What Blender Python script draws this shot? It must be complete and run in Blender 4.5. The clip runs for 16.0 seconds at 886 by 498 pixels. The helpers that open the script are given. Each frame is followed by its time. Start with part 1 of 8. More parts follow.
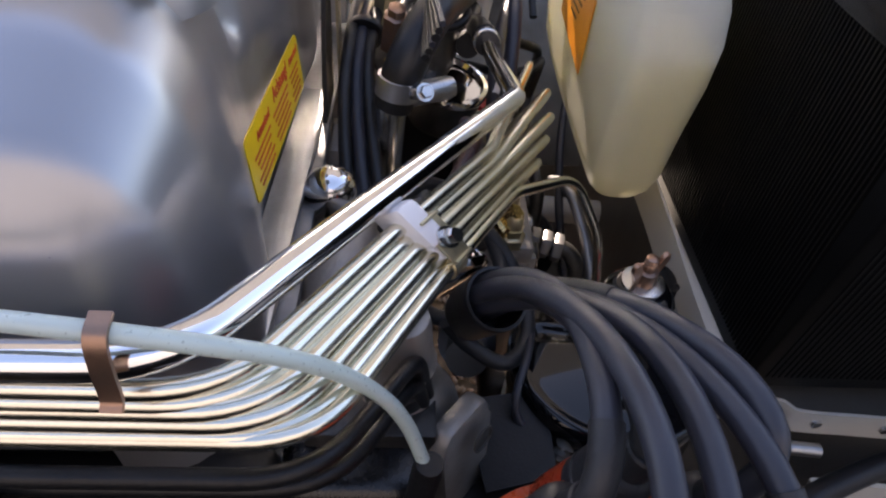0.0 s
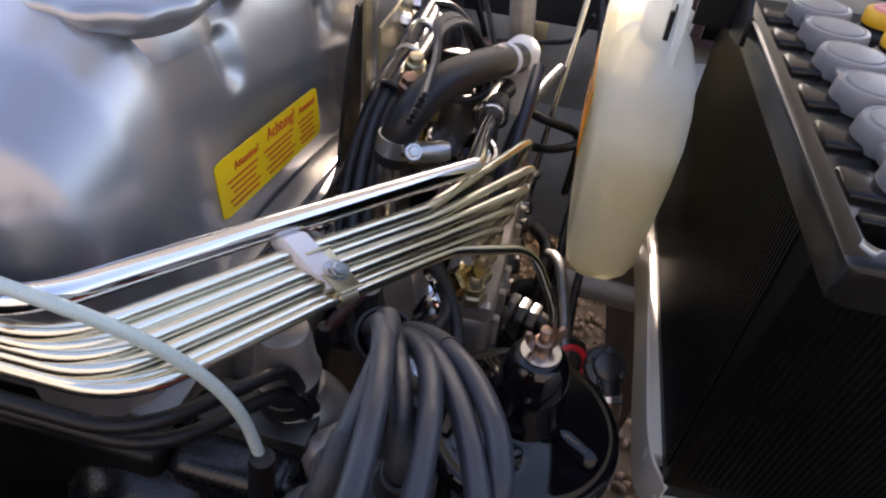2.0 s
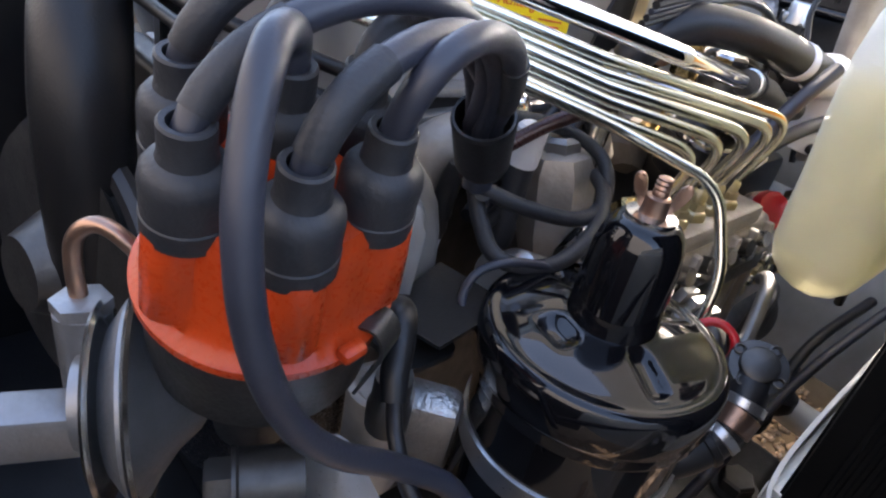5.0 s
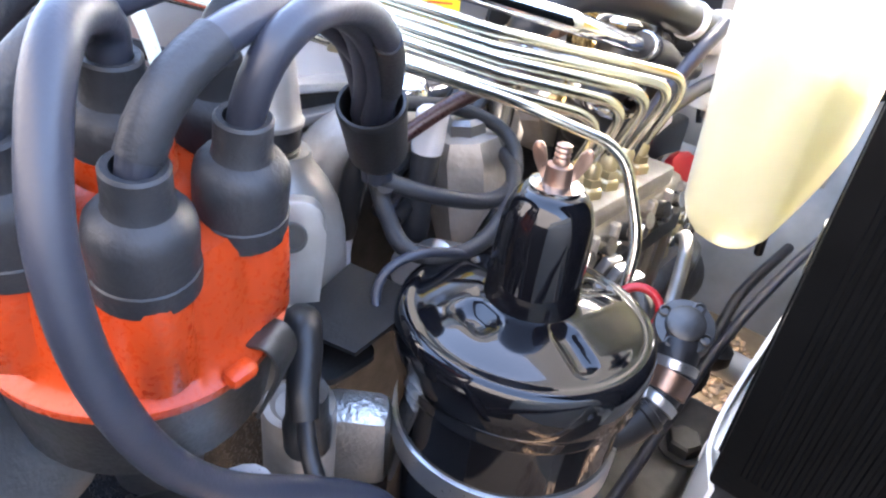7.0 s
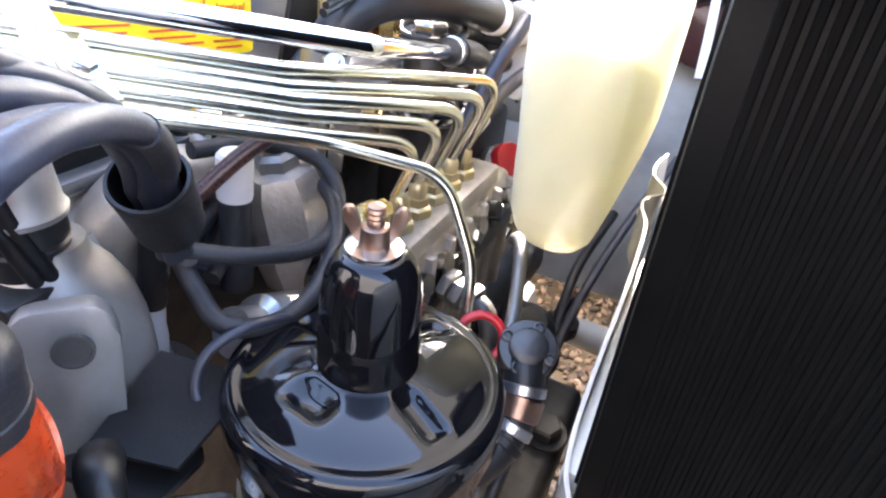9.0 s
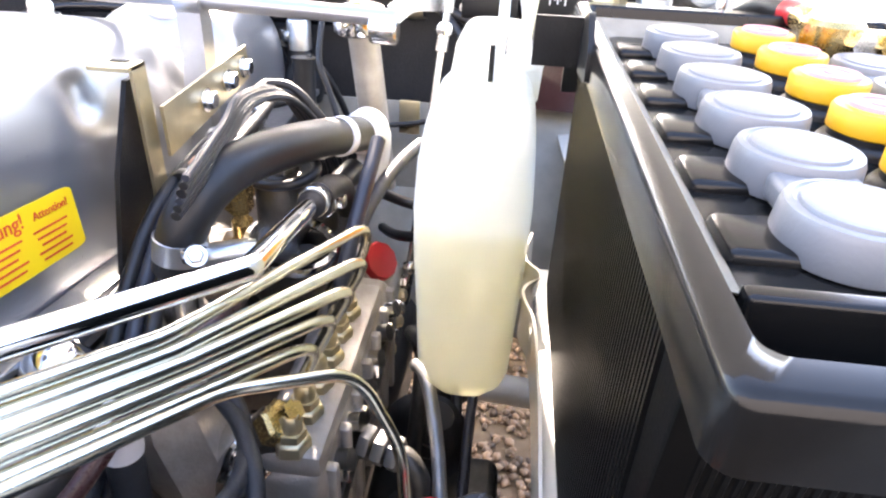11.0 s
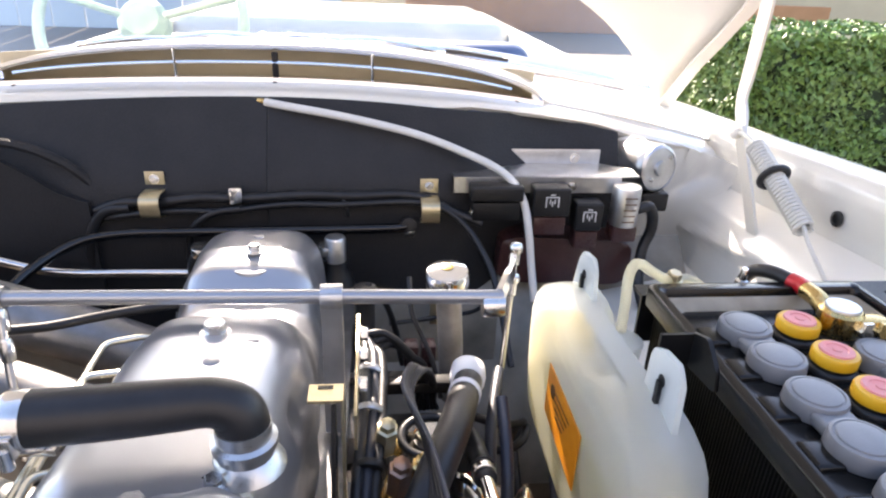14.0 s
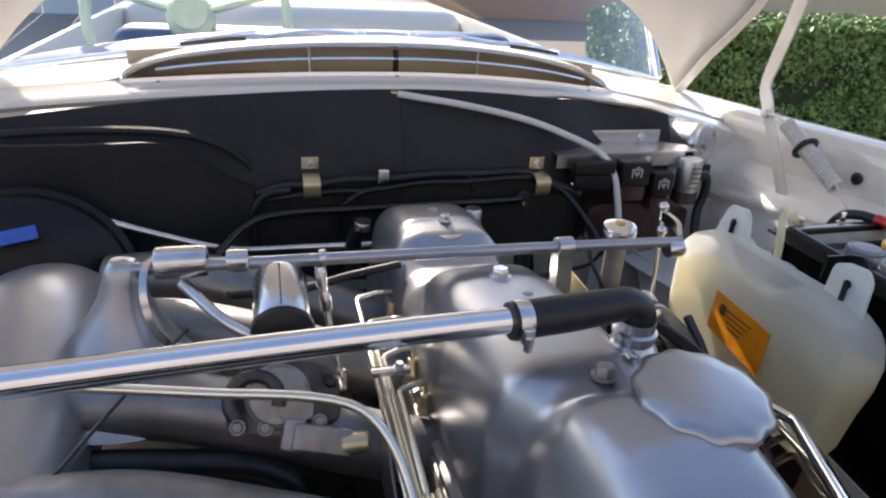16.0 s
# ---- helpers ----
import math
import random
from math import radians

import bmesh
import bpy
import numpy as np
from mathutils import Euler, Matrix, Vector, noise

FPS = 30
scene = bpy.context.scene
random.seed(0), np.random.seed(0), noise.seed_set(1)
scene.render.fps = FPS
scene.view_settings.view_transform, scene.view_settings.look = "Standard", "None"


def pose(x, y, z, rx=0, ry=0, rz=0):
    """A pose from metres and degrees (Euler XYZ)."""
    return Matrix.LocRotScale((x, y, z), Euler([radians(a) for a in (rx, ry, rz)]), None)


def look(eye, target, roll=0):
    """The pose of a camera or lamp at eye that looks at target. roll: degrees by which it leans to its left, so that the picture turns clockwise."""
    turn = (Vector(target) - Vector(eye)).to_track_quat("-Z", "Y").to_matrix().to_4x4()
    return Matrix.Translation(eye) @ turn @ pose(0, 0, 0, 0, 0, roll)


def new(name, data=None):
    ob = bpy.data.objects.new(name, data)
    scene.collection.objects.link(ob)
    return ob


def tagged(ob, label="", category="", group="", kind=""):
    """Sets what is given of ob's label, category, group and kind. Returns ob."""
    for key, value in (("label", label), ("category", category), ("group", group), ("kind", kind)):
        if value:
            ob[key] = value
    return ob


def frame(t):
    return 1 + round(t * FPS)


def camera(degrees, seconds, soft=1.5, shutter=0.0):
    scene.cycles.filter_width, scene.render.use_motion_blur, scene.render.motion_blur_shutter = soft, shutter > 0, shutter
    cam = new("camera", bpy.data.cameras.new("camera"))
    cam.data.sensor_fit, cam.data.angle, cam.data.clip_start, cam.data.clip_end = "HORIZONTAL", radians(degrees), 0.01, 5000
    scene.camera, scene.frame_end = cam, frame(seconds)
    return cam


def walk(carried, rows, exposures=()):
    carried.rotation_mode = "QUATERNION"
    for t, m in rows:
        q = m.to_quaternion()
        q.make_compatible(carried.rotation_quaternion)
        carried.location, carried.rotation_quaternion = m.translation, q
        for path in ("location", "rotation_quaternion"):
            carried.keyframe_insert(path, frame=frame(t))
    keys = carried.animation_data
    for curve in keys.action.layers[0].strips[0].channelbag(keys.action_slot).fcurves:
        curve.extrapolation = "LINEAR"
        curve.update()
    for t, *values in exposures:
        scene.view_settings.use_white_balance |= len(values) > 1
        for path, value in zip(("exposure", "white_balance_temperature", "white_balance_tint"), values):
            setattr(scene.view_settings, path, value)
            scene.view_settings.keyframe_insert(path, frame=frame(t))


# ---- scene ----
cam = camera(69.8, 16.0, 2.2)
PATH = [
    (0, (-0.014, 0.039, 1.05), (0.122, 1.468, -0.343), 6.0),
    (0.5, (0.001, 0.035, 1.05), (0.093, 1.423, -0.388), 3.7),
    (1, (-0.009, 0.021, 1.059), (0.142, 1.446, -0.336), 7.2),
    (1.5, (-0.002, 0.01, 1.084), (0.092, 1.522, -0.221), 7.9),
    (2, (0.082, 0.02, 1.074), (-0.171, 1.538, -0.204), 6.3),
    (2.5, (0.137, 0.056, 1.052), (-0.456, 1.537, -0.153), 2.4),
    (3, (0.168, 0.053, 1.012), (-0.689, 1.421, -0.168), 6.0),
    (3.5, (0.183, 0.053, 0.979), (-0.808, 1.384, -0.138), 9.2),
    (4, (0.191, 0.021, 0.958), (-0.985, 1.272, -0.067), 12.4),
    (6.5, (0.2, 0.031, 0.933), (-0.904, 1.348, -0.09), 9.9),
    (7, (0.2, 0.041, 0.931), (-0.839, 1.429, -0.066), 8.0),
    (7.5, (0.196, 0.052, 0.928), (-0.754, 1.506, -0.063), 7.5),
    (8, (0.197, 0.061, 0.931), (-0.638, 1.58, -0.066), 7.6),
    (10.5, (0.156, 0.102, 1.001), (-0.136, 1.786, -0.037), 4.2),
    (11, (0.14, 0.117, 1.023), (-0.005, 1.831, 0.003), 2.9),
    (11.5, (0.116, 0.129, 1.063), (0.066, 1.833, 0.016), 1.9),
    (12, (0.101, 0.128, 1.092), (0.095, 1.867, 0.102), 1.2),
    (12.5, (0.09, 0.121, 1.121), (0.141, 1.877, 0.166), 2.0),
    (13, (0.062, 0.111, 1.154), (0.201, 1.897, 0.264), 2.2),
    (13.5, (0.025, 0.103, 1.175), (0.198, 1.906, 0.327), 2.8),
    (14, (-0.039, 0.097, 1.188), (0.18, 1.904, 0.359), 2.4),
    (14.5, (-0.084, 0.074, 1.196), (0.216, 1.859, 0.346), 1.3),
    (15, (-0.126, 0.065, 1.19), (0.198, 1.832, 0.312), 2.6),
    (15.5, (-0.21, 0.038, 1.184), (0.204, 1.795, 0.322), 3.0),
    (16, (-0.354, 0.013, 1.21), (0.152, 1.749, 0.354), 3.6),
]
EXPOSURES = [(0.0, 2.0, 7600, 24), (3.0, 2.1, 7600, 24), (4.0, 2.1, 7400, 20), (6.3, 4.68, 6900, 18), (8.2, 4.4, 6800, 18), (10.5, 4.0, 7200, 20), (11.5, 3.8, 7200, 20), (12.5, 3.25, 7200, 20), (13.0, 2.95, 7200, 20), (14.0, 2.35, 7200, 20), (15.0, 1.7, 7200, 20), (16.0, 1.3, 7000, 20)]
walk(cam, [(t, look(eye, target, roll)) for t, eye, target, roll in PATH], EXPOSURES)

# ---- light ----
SUN_UP, SUN_TURN = 30.0, -8.0           # low sun behind the car; it reaches the engine only through the gap under the raised bonnet
world = bpy.data.worlds.new("sky")
scene.world = world
world.use_nodes = True
wn = world.node_tree.nodes
sky = wn.new("ShaderNodeTexSky")
sky.sky_type, sky.sun_disc = "NISHITA", False
sky.sun_elevation, sky.sun_rotation = radians(SUN_UP), radians(SUN_TURN)
world.node_tree.links.new(sky.outputs[0], wn["Background"].inputs[0])
wn["Background"].inputs[1].default_value = 0.15
sun = new("sun", bpy.data.lights.new("sun", "SUN"))
sun.data.energy, sun.data.angle, sun.data.color = 5.0, radians(0.6), (1.0, 0.94, 0.84)
sun_way = Vector((math.sin(radians(SUN_TURN)) * math.cos(radians(SUN_UP)), math.cos(radians(SUN_TURN)) * math.cos(radians(SUN_UP)), math.sin(radians(SUN_UP))))
sun.matrix_world = look(sun_way * 20, (0, 0, 0))


# ---- materials ----
def material(name, base, rough=0.5, metal=0.0, second=None, scale=60.0, grain=600.0, bump=0.05, spread=0.12, coat=0.0, trans=0.0, ior=1.5, mottle=0.35, spec=0.5):
    """A principled surface with two scales of variation in colour and gloss, and fine relief."""
    m = bpy.data.materials.new(name)
    m.use_nodes = True
    n, l = m.node_tree.nodes, m.node_tree.links
    p = n["Principled BSDF"]
    co = n.new("ShaderNodeTexCoord")
    big, fine = n.new("ShaderNodeTexNoise"), n.new("ShaderNodeTexNoise")
    big.inputs["Scale"].default_value, big.inputs["Detail"].default_value = scale, 4
    fine.inputs["Scale"].default_value, fine.inputs["Detail"].default_value = grain, 3
    l.new(co.outputs["Object"], big.inputs["Vector"])
    l.new(co.outputs["Object"], fine.inputs["Vector"])
    mix = n.new("ShaderNodeMix")
    mix.data_type = "RGBA"
    mix.inputs["A"].default_value = (*base, 1)
    mix.inputs["B"].default_value = (*(second or [c * 0.72 for c in base]), 1)
    ramp = n.new("ShaderNodeMapRange")
    ramp.inputs["From Min"].default_value, ramp.inputs["From Max"].default_value = 0.5 - mottle / 2, 0.5 + mottle
    l.new(big.outputs["Fac"], ramp.inputs["Value"])
    l.new(ramp.outputs["Result"], mix.inputs["Factor"])
    l.new(mix.outputs["Result"], p.inputs["Base Color"])
    gloss = n.new("ShaderNodeMapRange")
    gloss.inputs["To Min"].default_value, gloss.inputs["To Max"].default_value = max(0.02, rough - spread), min(1.0, rough + spread)
    l.new(fine.outputs["Fac"], gloss.inputs["Value"])
    l.new(gloss.outputs["Result"], p.inputs["Roughness"])
    if bump:
        b = n.new("ShaderNodeBump")
        b.inputs["Strength"].default_value, b.inputs["Distance"].default_value = bump, 0.002
        l.new(fine.outputs["Fac"], b.inputs["Height"])
        l.new(b.outputs["Normal"], p.inputs["Normal"])
    p.inputs["Metallic"].default_value, p.inputs["Coat Weight"].default_value = metal, coat
    p.inputs["Coat Roughness"].default_value = 0.05
    p.inputs["Specular IOR Level"].default_value = spec
    p.inputs["Transmission Weight"].default_value, p.inputs["IOR"].default_value = trans, ior
    return m


CAST = material("cast_aluminium", (0.39, 0.40, 0.42), 0.29, 0.76, (0.34, 0.35, 0.375), 9, 900, 0.0, 0.03)
ROUGH_CAST = material("rough_cast_aluminium", (0.38, 0.35, 0.32), 0.48, 0.5, (0.17, 0.15, 0.13), 40, 380, 0.2)
BLASTED = material("blasted_aluminium", (0.31, 0.295, 0.28), 0.42, 0.55, (0.19, 0.172, 0.155), 45, 500, 0.06)
ALU = material("bare_aluminium", (0.60, 0.61, 0.62), 0.32, 0.95, None, 50, 900, 0.03)
ZINC = material("yellow_zinc_steel", (0.80, 0.78, 0.67), 0.24, 1.0, (0.74, 0.71, 0.58), 45, 300, 0.0, 0.05)
STEEL = material("bright_steel", (0.72, 0.71, 0.69), 0.2, 1.0, (0.5, 0.49, 0.47), 60, 900, 0.04, 0.08)
CHROME = material("chrome", (0.85, 0.85, 0.86), 0.07, 1.0, (0.75, 0.75, 0.76), 30, 900, 0.0, 0.03)
WRINKLED = material("wrinkled_silver_casting", (0.55, 0.55, 0.54), 0.34, 0.8, (0.42, 0.42, 0.41), 60, 420, 0.6)
DULL = material("dull_oily_aluminium", (0.26, 0.26, 0.265), 0.42, 0.75, (0.15, 0.145, 0.14), 40, 500, 0.12)
BLACK_SATIN = material("satin_black_engine_paint", (0.004, 0.004, 0.005), 0.26, 0, (0.008, 0.008, 0.009), 50, 500, 0.06, spec=0.45)
BRASSY = material("gold_passivated_steel", (0.6, 0.52, 0.34), 0.36, 0.9, (0.46, 0.4, 0.27), 70, 900, 0.05)
BRASS = material("brass", (0.62, 0.47, 0.22), 0.25, 1.0, (0.45, 0.28, 0.08), 90, 900, 0.05)
COPPER = material("aged_copper", (0.36, 0.215, 0.15), 0.33, 0.9, (0.20, 0.15, 0.125), 80, 700, 0.05)
DARK_STEEL = material("dark_oily_steel", (0.09, 0.087, 0.083), 0.42, 0.8, (0.035, 0.035, 0.035), 70, 600, 0.1)
RUBBER = material("black_rubber", (0.01, 0.01, 0.011), 0.40, 0, (0.018, 0.018, 0.02), 60, 900, 0.08, spec=0.4)
LEAD = material("grey_lead_rubber", (0.025, 0.028, 0.040), 0.40, 0, (0.016, 0.018, 0.026), 40, 900, 0.05, spec=0.45)
BOOT = material("boot_rubber", (0.013, 0.014, 0.017), 0.52, 0, (0.026, 0.028, 0.032), 45, 700, 0.15, spec=0.4)
BLACK_GLOSS = material("black_enamel", (0.003, 0.003, 0.004), 0.06, 0, (0.006, 0.006, 0.007), 60, 900, 0.0, 0.03, 0.15, spec=0.4)
BLACK_MATT = material("black_paint", (0.005, 0.005, 0.006), 0.42, 0, (0.01, 0.01, 0.01), 50, 700, 0.1, spec=0.3)
BLACK_PLASTIC = material("black_plastic", (0.006, 0.006, 0.007), 0.42, 0, (0.012, 0.012, 0.013), 40, 900, 0.08, spec=0.4)
INSULATION = material("black_insulation_board", (0.012, 0.012, 0.0135), 0.62, 0, (0.022, 0.0215, 0.023), 14, 420, 0.4, 0.15, spec=0.35)
CREAM = material("cream_body_paint", (0.69, 0.665, 0.60), 0.22, 0, (0.65, 0.625, 0.56), 8, 900, 0.01, 0.05, 0.6)
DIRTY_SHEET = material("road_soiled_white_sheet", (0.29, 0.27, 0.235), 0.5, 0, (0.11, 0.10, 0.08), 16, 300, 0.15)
WHITE_SHEET = material("white_painted_sheet", (0.66, 0.64, 0.58), 0.4, 0, (0.52, 0.50, 0.45), 14, 700, 0.04)
GREY_RUBBER = material("battery_hard_rubber", (0.003, 0.003, 0.003), 0.36, 0, (0.005, 0.005, 0.005), 40, 700, 0.05, 0.1, spec=0.09)
RIM = material("worn_battery_rim", (0.006, 0.006, 0.006), 0.19, 0, (0.011, 0.010, 0.009), 30, 800, 0.0, 0.06, spec=0.28)
LIP = material("resin_sealing_lip", (0.36, 0.31, 0.23), 0.35, 0, (0.22, 0.19, 0.14), 50, 700, 0.1)
GREY_PLASTIC = material("grey_link_cover", (0.18, 0.187, 0.20), 0.36, 0, (0.14, 0.146, 0.158), 40, 800, 0.06)
YELLOW = material("yellow_plastic", (0.7, 0.39, 0.015), 0.4, 0, (0.62, 0.32, 0.012), 40, 800, 0.03)
PINK = material("pink_disc", (0.66, 0.2, 0.2), 0.5, 0, (0.62, 0.28, 0.27), 60, 800, 0.03)
RED = material("red_plastic", (0.50, 0.012, 0.02), 0.35, 0, (0.36, 0.01, 0.015), 60, 800, 0.06)
ORANGE = material("orange_distributor_plastic", (0.43, 0.045, 0.009), 0.28, 0, (0.35, 0.034, 0.008), 25, 500, 0.0, 0.04, spec=0.32)
AMBER = material("amber_sticker", (0.70, 0.26, 0.01), 0.35, 0, (0.55, 0.17, 0.01), 60, 600, 0.02)
LABEL = material("yellow_sticker", (0.85, 0.58, 0.01), 0.4, 0, (0.80, 0.52, 0.01), 40, 900, 0.02)
INK = material("red_print", (0.65, 0.06, 0.02), 0.5, 0, None, 40, 900, 0.0)
DARK_INK = material("dark_print", (0.10, 0.04, 0.01), 0.5, 0, None, 40, 900, 0.0)
WHITE_INK = material("white_print", (0.7, 0.7, 0.7), 0.5, 0, None, 40, 900, 0.0)
NYLON = material("milky_nylon_tube", (0.55, 0.66, 0.64), 0.3, 0, (0.45, 0.58, 0.56), 30, 800, 0.02, 0.08, 0.0, 0.25)
WHITE_PLASTIC = material("white_plastic", (0.72, 0.72, 0.74), 0.35, 0, (0.64, 0.64, 0.68), 40, 800, 0.05)
WHITE_TUBE = material("white_vinyl_tube", (0.66, 0.65, 0.62), 0.35, 0, (0.56, 0.55, 0.52), 30, 800, 0.03)
MINT = material("pale_green_bakelite", (0.45, 0.58, 0.46), 0.25, 0, None, 30, 800, 0.0)
NAVY = material("blue_leather", (0.03, 0.06, 0.16), 0.5, 0, (0.02, 0.04, 0.11), 30, 500, 0.15)
MAROON = material("dark_maroon_bakelite", (0.055, 0.022, 0.022), 0.3, 0, (0.035, 0.015, 0.015), 50, 800, 0.04)
STONE = material("river_gravel", (0.14, 0.085, 0.055), 0.6, 0, (0.24, 0.17, 0.11), 60, 500, 0.3)
DARK_GREY = material("dark_grey_paint", (0.065, 0.063, 0.058), 0.55, 0, (0.03, 0.028, 0.026), 16, 500, 0.1)
SOIL = material("gravel_bed", (0.12, 0.085, 0.055), 0.9, 0, (0.2, 0.15, 0.1), 30, 300, 0.6)
WALL = material("beige_render", (0.52, 0.42, 0.28), 0.85, 0, (0.46, 0.36, 0.24), 2, 80, 0.3)
BRICK = material("terracotta_wall", (0.42, 0.20, 0.09), 0.85, 0, (0.34, 0.16, 0.07), 3, 80, 0.3)
LEAF = material("hedge_leaf", (0.11, 0.20, 0.04), 0.5, 0, (0.20, 0.29, 0.08), 3, 90, 0.1)
BARK = material("hedge_twig", (0.02, 0.035, 0.01), 0.9, 0, None, 5, 90, 0.2)


def vary_by_piece(m, low=0.55, high=1.5):
    """Gives every joined piece of a mesh a shade of its own."""
    n, l = m.node_tree.nodes, m.node_tree.links
    p = n["Principled BSDF"]
    src = p.inputs["Base Color"].links[0].from_socket
    geo, rng, mul = n.new("ShaderNodeNewGeometry"), n.new("ShaderNodeMapRange"), n.new("ShaderNodeVectorMath")
    rng.inputs["To Min"].default_value, rng.inputs["To Max"].default_value = low, high
    mul.operation = "SCALE"
    l.new(geo.outputs["Random Per Island"], rng.inputs["Value"])
    l.new(src, mul.inputs[0])
    l.new(rng.outputs["Result"], mul.inputs["Scale"])
    l.new(mul.outputs[0], p.inputs["Base Color"])


vary_by_piece(STONE, 0.35, 1.7)
vary_by_piece(LEAF, 0.5, 1.5)


def milky(name, base, clear, rough=0.3, through_=0.62):
    """Milky plastic: part of the light goes straight through, part is scattered on both sides."""
    m = bpy.data.materials.new(name)
    m.use_nodes = True
    n, l = m.node_tree.nodes, m.node_tree.links
    p, out = n["Principled BSDF"], n["Material Output"]
    p.inputs["Base Color"].default_value, p.inputs["Roughness"].default_value = (*base, 1), rough
    noise_, bump_ = n.new("ShaderNodeTexNoise"), n.new("ShaderNodeBump")
    noise_.inputs["Scale"].default_value, bump_.inputs["Strength"].default_value, bump_.inputs["Distance"].default_value = 45, 0.12, 0.004
    l.new(noise_.outputs["Fac"], bump_.inputs["Height"])
    l.new(bump_.outputs["Normal"], p.inputs["Normal"])
    tl, tr, a, b = n.new("ShaderNodeBsdfTranslucent"), n.new("ShaderNodeBsdfTransparent"), n.new("ShaderNodeMixShader"), n.new("ShaderNodeMixShader")
    tl.inputs["Color"].default_value = (*base, 1)
    a.inputs[0].default_value, b.inputs[0].default_value = through_, clear
    l.new(p.outputs[0], a.inputs[1])
    l.new(tl.outputs[0], a.inputs[2])
    l.new(a.outputs[0], b.inputs[1])
    l.new(tr.outputs[0], b.inputs[2])
    l.new(b.outputs[0], out.inputs["Surface"])
    return m


BOTTLE = milky("milky_polyethylene", (0.76, 0.80, 0.79), 0.38, 0.3, 0.60)
FLUID = milky("pale_washer_fluid", (0.82, 0.74, 0.43), 0.22, 0.15, 0.75)
CLEAR_TUBE = milky("cloudy_vinyl", (0.72, 0.70, 0.55), 0.35)
GLASS = bpy.data.materials.new("window_glass")
GLASS.use_nodes = True
GLASS.node_tree.nodes["Principled BSDF"].inputs["Transmission Weight"].default_value = 1.0
GLASS.node_tree.nodes["Principled BSDF"].inputs["Roughness"].default_value = 0.0
GLASS.node_tree.nodes["Principled BSDF"].inputs["Base Color"].default_value = (0.92, 0.96, 0.95, 1)

# ---- building blocks ----
AT = {}


def finish(name, bm, mat, sharp=38):
    me = bpy.data.meshes.new(name)
    bmesh.ops.recalc_face_normals(bm, faces=bm.faces[:])
    bm.to_mesh(me)
    bm.free()
    for f in me.polygons:
        f.use_smooth = True
    me.set_sharp_from_angle(angle=radians(sharp))
    me.materials.append(mat)
    return me


def centred(bm):
    lo = Vector([min(v.co[i] for v in bm.verts) for i in range(3)])
    hi = Vector([max(v.co[i] for v in bm.verts) for i in range(3)])
    c = (lo + hi) / 2
    bmesh.ops.translate(bm, verts=bm.verts[:], vec=-c)
    return c


def thing(name, origin, label, category, group="", kind=""):
    ob = new(name)
    ob.empty_display_size = 0.02
    ob.location = origin
    AT[ob] = Vector(origin)
    return tagged(ob, label, category, group, kind)


def part(name, bm, mat, parent, label="", sharp=38):
    c = centred(bm)
    ob = new(name, finish(name, bm, mat, sharp))
    ob.parent = parent
    ob.location = c - AT[parent]
    AT[ob] = c
    return tagged(ob, label)


def solo(name, bm, mat, label, category, group="", kind="", sharp=38):
    c = centred(bm)
    ob = new(name, finish(name, bm, mat, sharp))
    ob.location = c
    AT[ob] = c
    return tagged(ob, label, category, group, kind)


def axis(p, way, spin=0.0):
    """A pose at p whose z points along way."""
    return Matrix.Translation(p) @ Vector(way).normalized().to_track_quat("Z", "Y").to_matrix().to_4x4() @ Matrix.Rotation(radians(spin), 4, "Z")


def glide(pts, steps=6, closed=False):
    """Points of a smooth curve through pts."""
    pts = [Vector(p) for p in pts]
    if len(pts) < 3:
        return pts
    out, n = [], len(pts)
    for i in range(n if closed else n - 1):
        if closed:
            a, b, c, d = pts[i - 1], pts[i], pts[(i + 1) % n], pts[(i + 2) % n]
        else:
            b, c = pts[i], pts[i + 1]
            a = pts[i - 1] if i else b * 2 - c
            d = pts[i + 2] if i + 2 < n else c * 2 - b
        ta, tb = (c - a).length or 1e-6, (d - b).length or 1e-6
        span = (c - b).length
        m0, m1 = (c - a) / ta * span, (d - b) / tb * span
        for k in range(steps):
            t = k / steps
            out.append((2 * t**3 - 3 * t * t + 1) * b + (t**3 - 2 * t * t + t) * m0 + (-2 * t**3 + 3 * t * t) * c + (t**3 - t * t) * m1)
    if not closed:
        out.append(pts[-1])
    return out


def tube(bm, pts, r, seg=12, steps=6, closed=False, caps=True, bore=0.0):
    """A round tube along a smooth curve; r is a radius or a function of the way from 0 to 1."""
    line = glide(pts, steps, closed)
    rings, up = [], None
    for i, p in enumerate(line):
        a, b = (line[i - 1] if i or closed else p), (line[(i + 1) % len(line)] if i + 1 < len(line) or closed else p)
        d = (b - a).normalized()
        if up is None:
            up = d.orthogonal().normalized()
        up = (up - d * up.dot(d)).normalized()
        side = d.cross(up)
        rad = r(i / (len(line) - 1)) if callable(r) else r
        rings.append([bm.verts.new(p + rad * (math.cos(2 * math.pi * k / seg) * up + math.sin(2 * math.pi * k / seg) * side)) for k in range(seg)])
    for i in range(len(rings) if closed else len(rings) - 1):
        a, b = rings[i], rings[(i + 1) % len(rings)]
        for k in range(seg):
            bm.faces.new((a[k], a[(k + 1) % seg], b[(k + 1) % seg], b[k]))
    if caps and not closed:
        bm.faces.new(rings[0][::-1])
        bm.faces.new(rings[-1])
    return bm


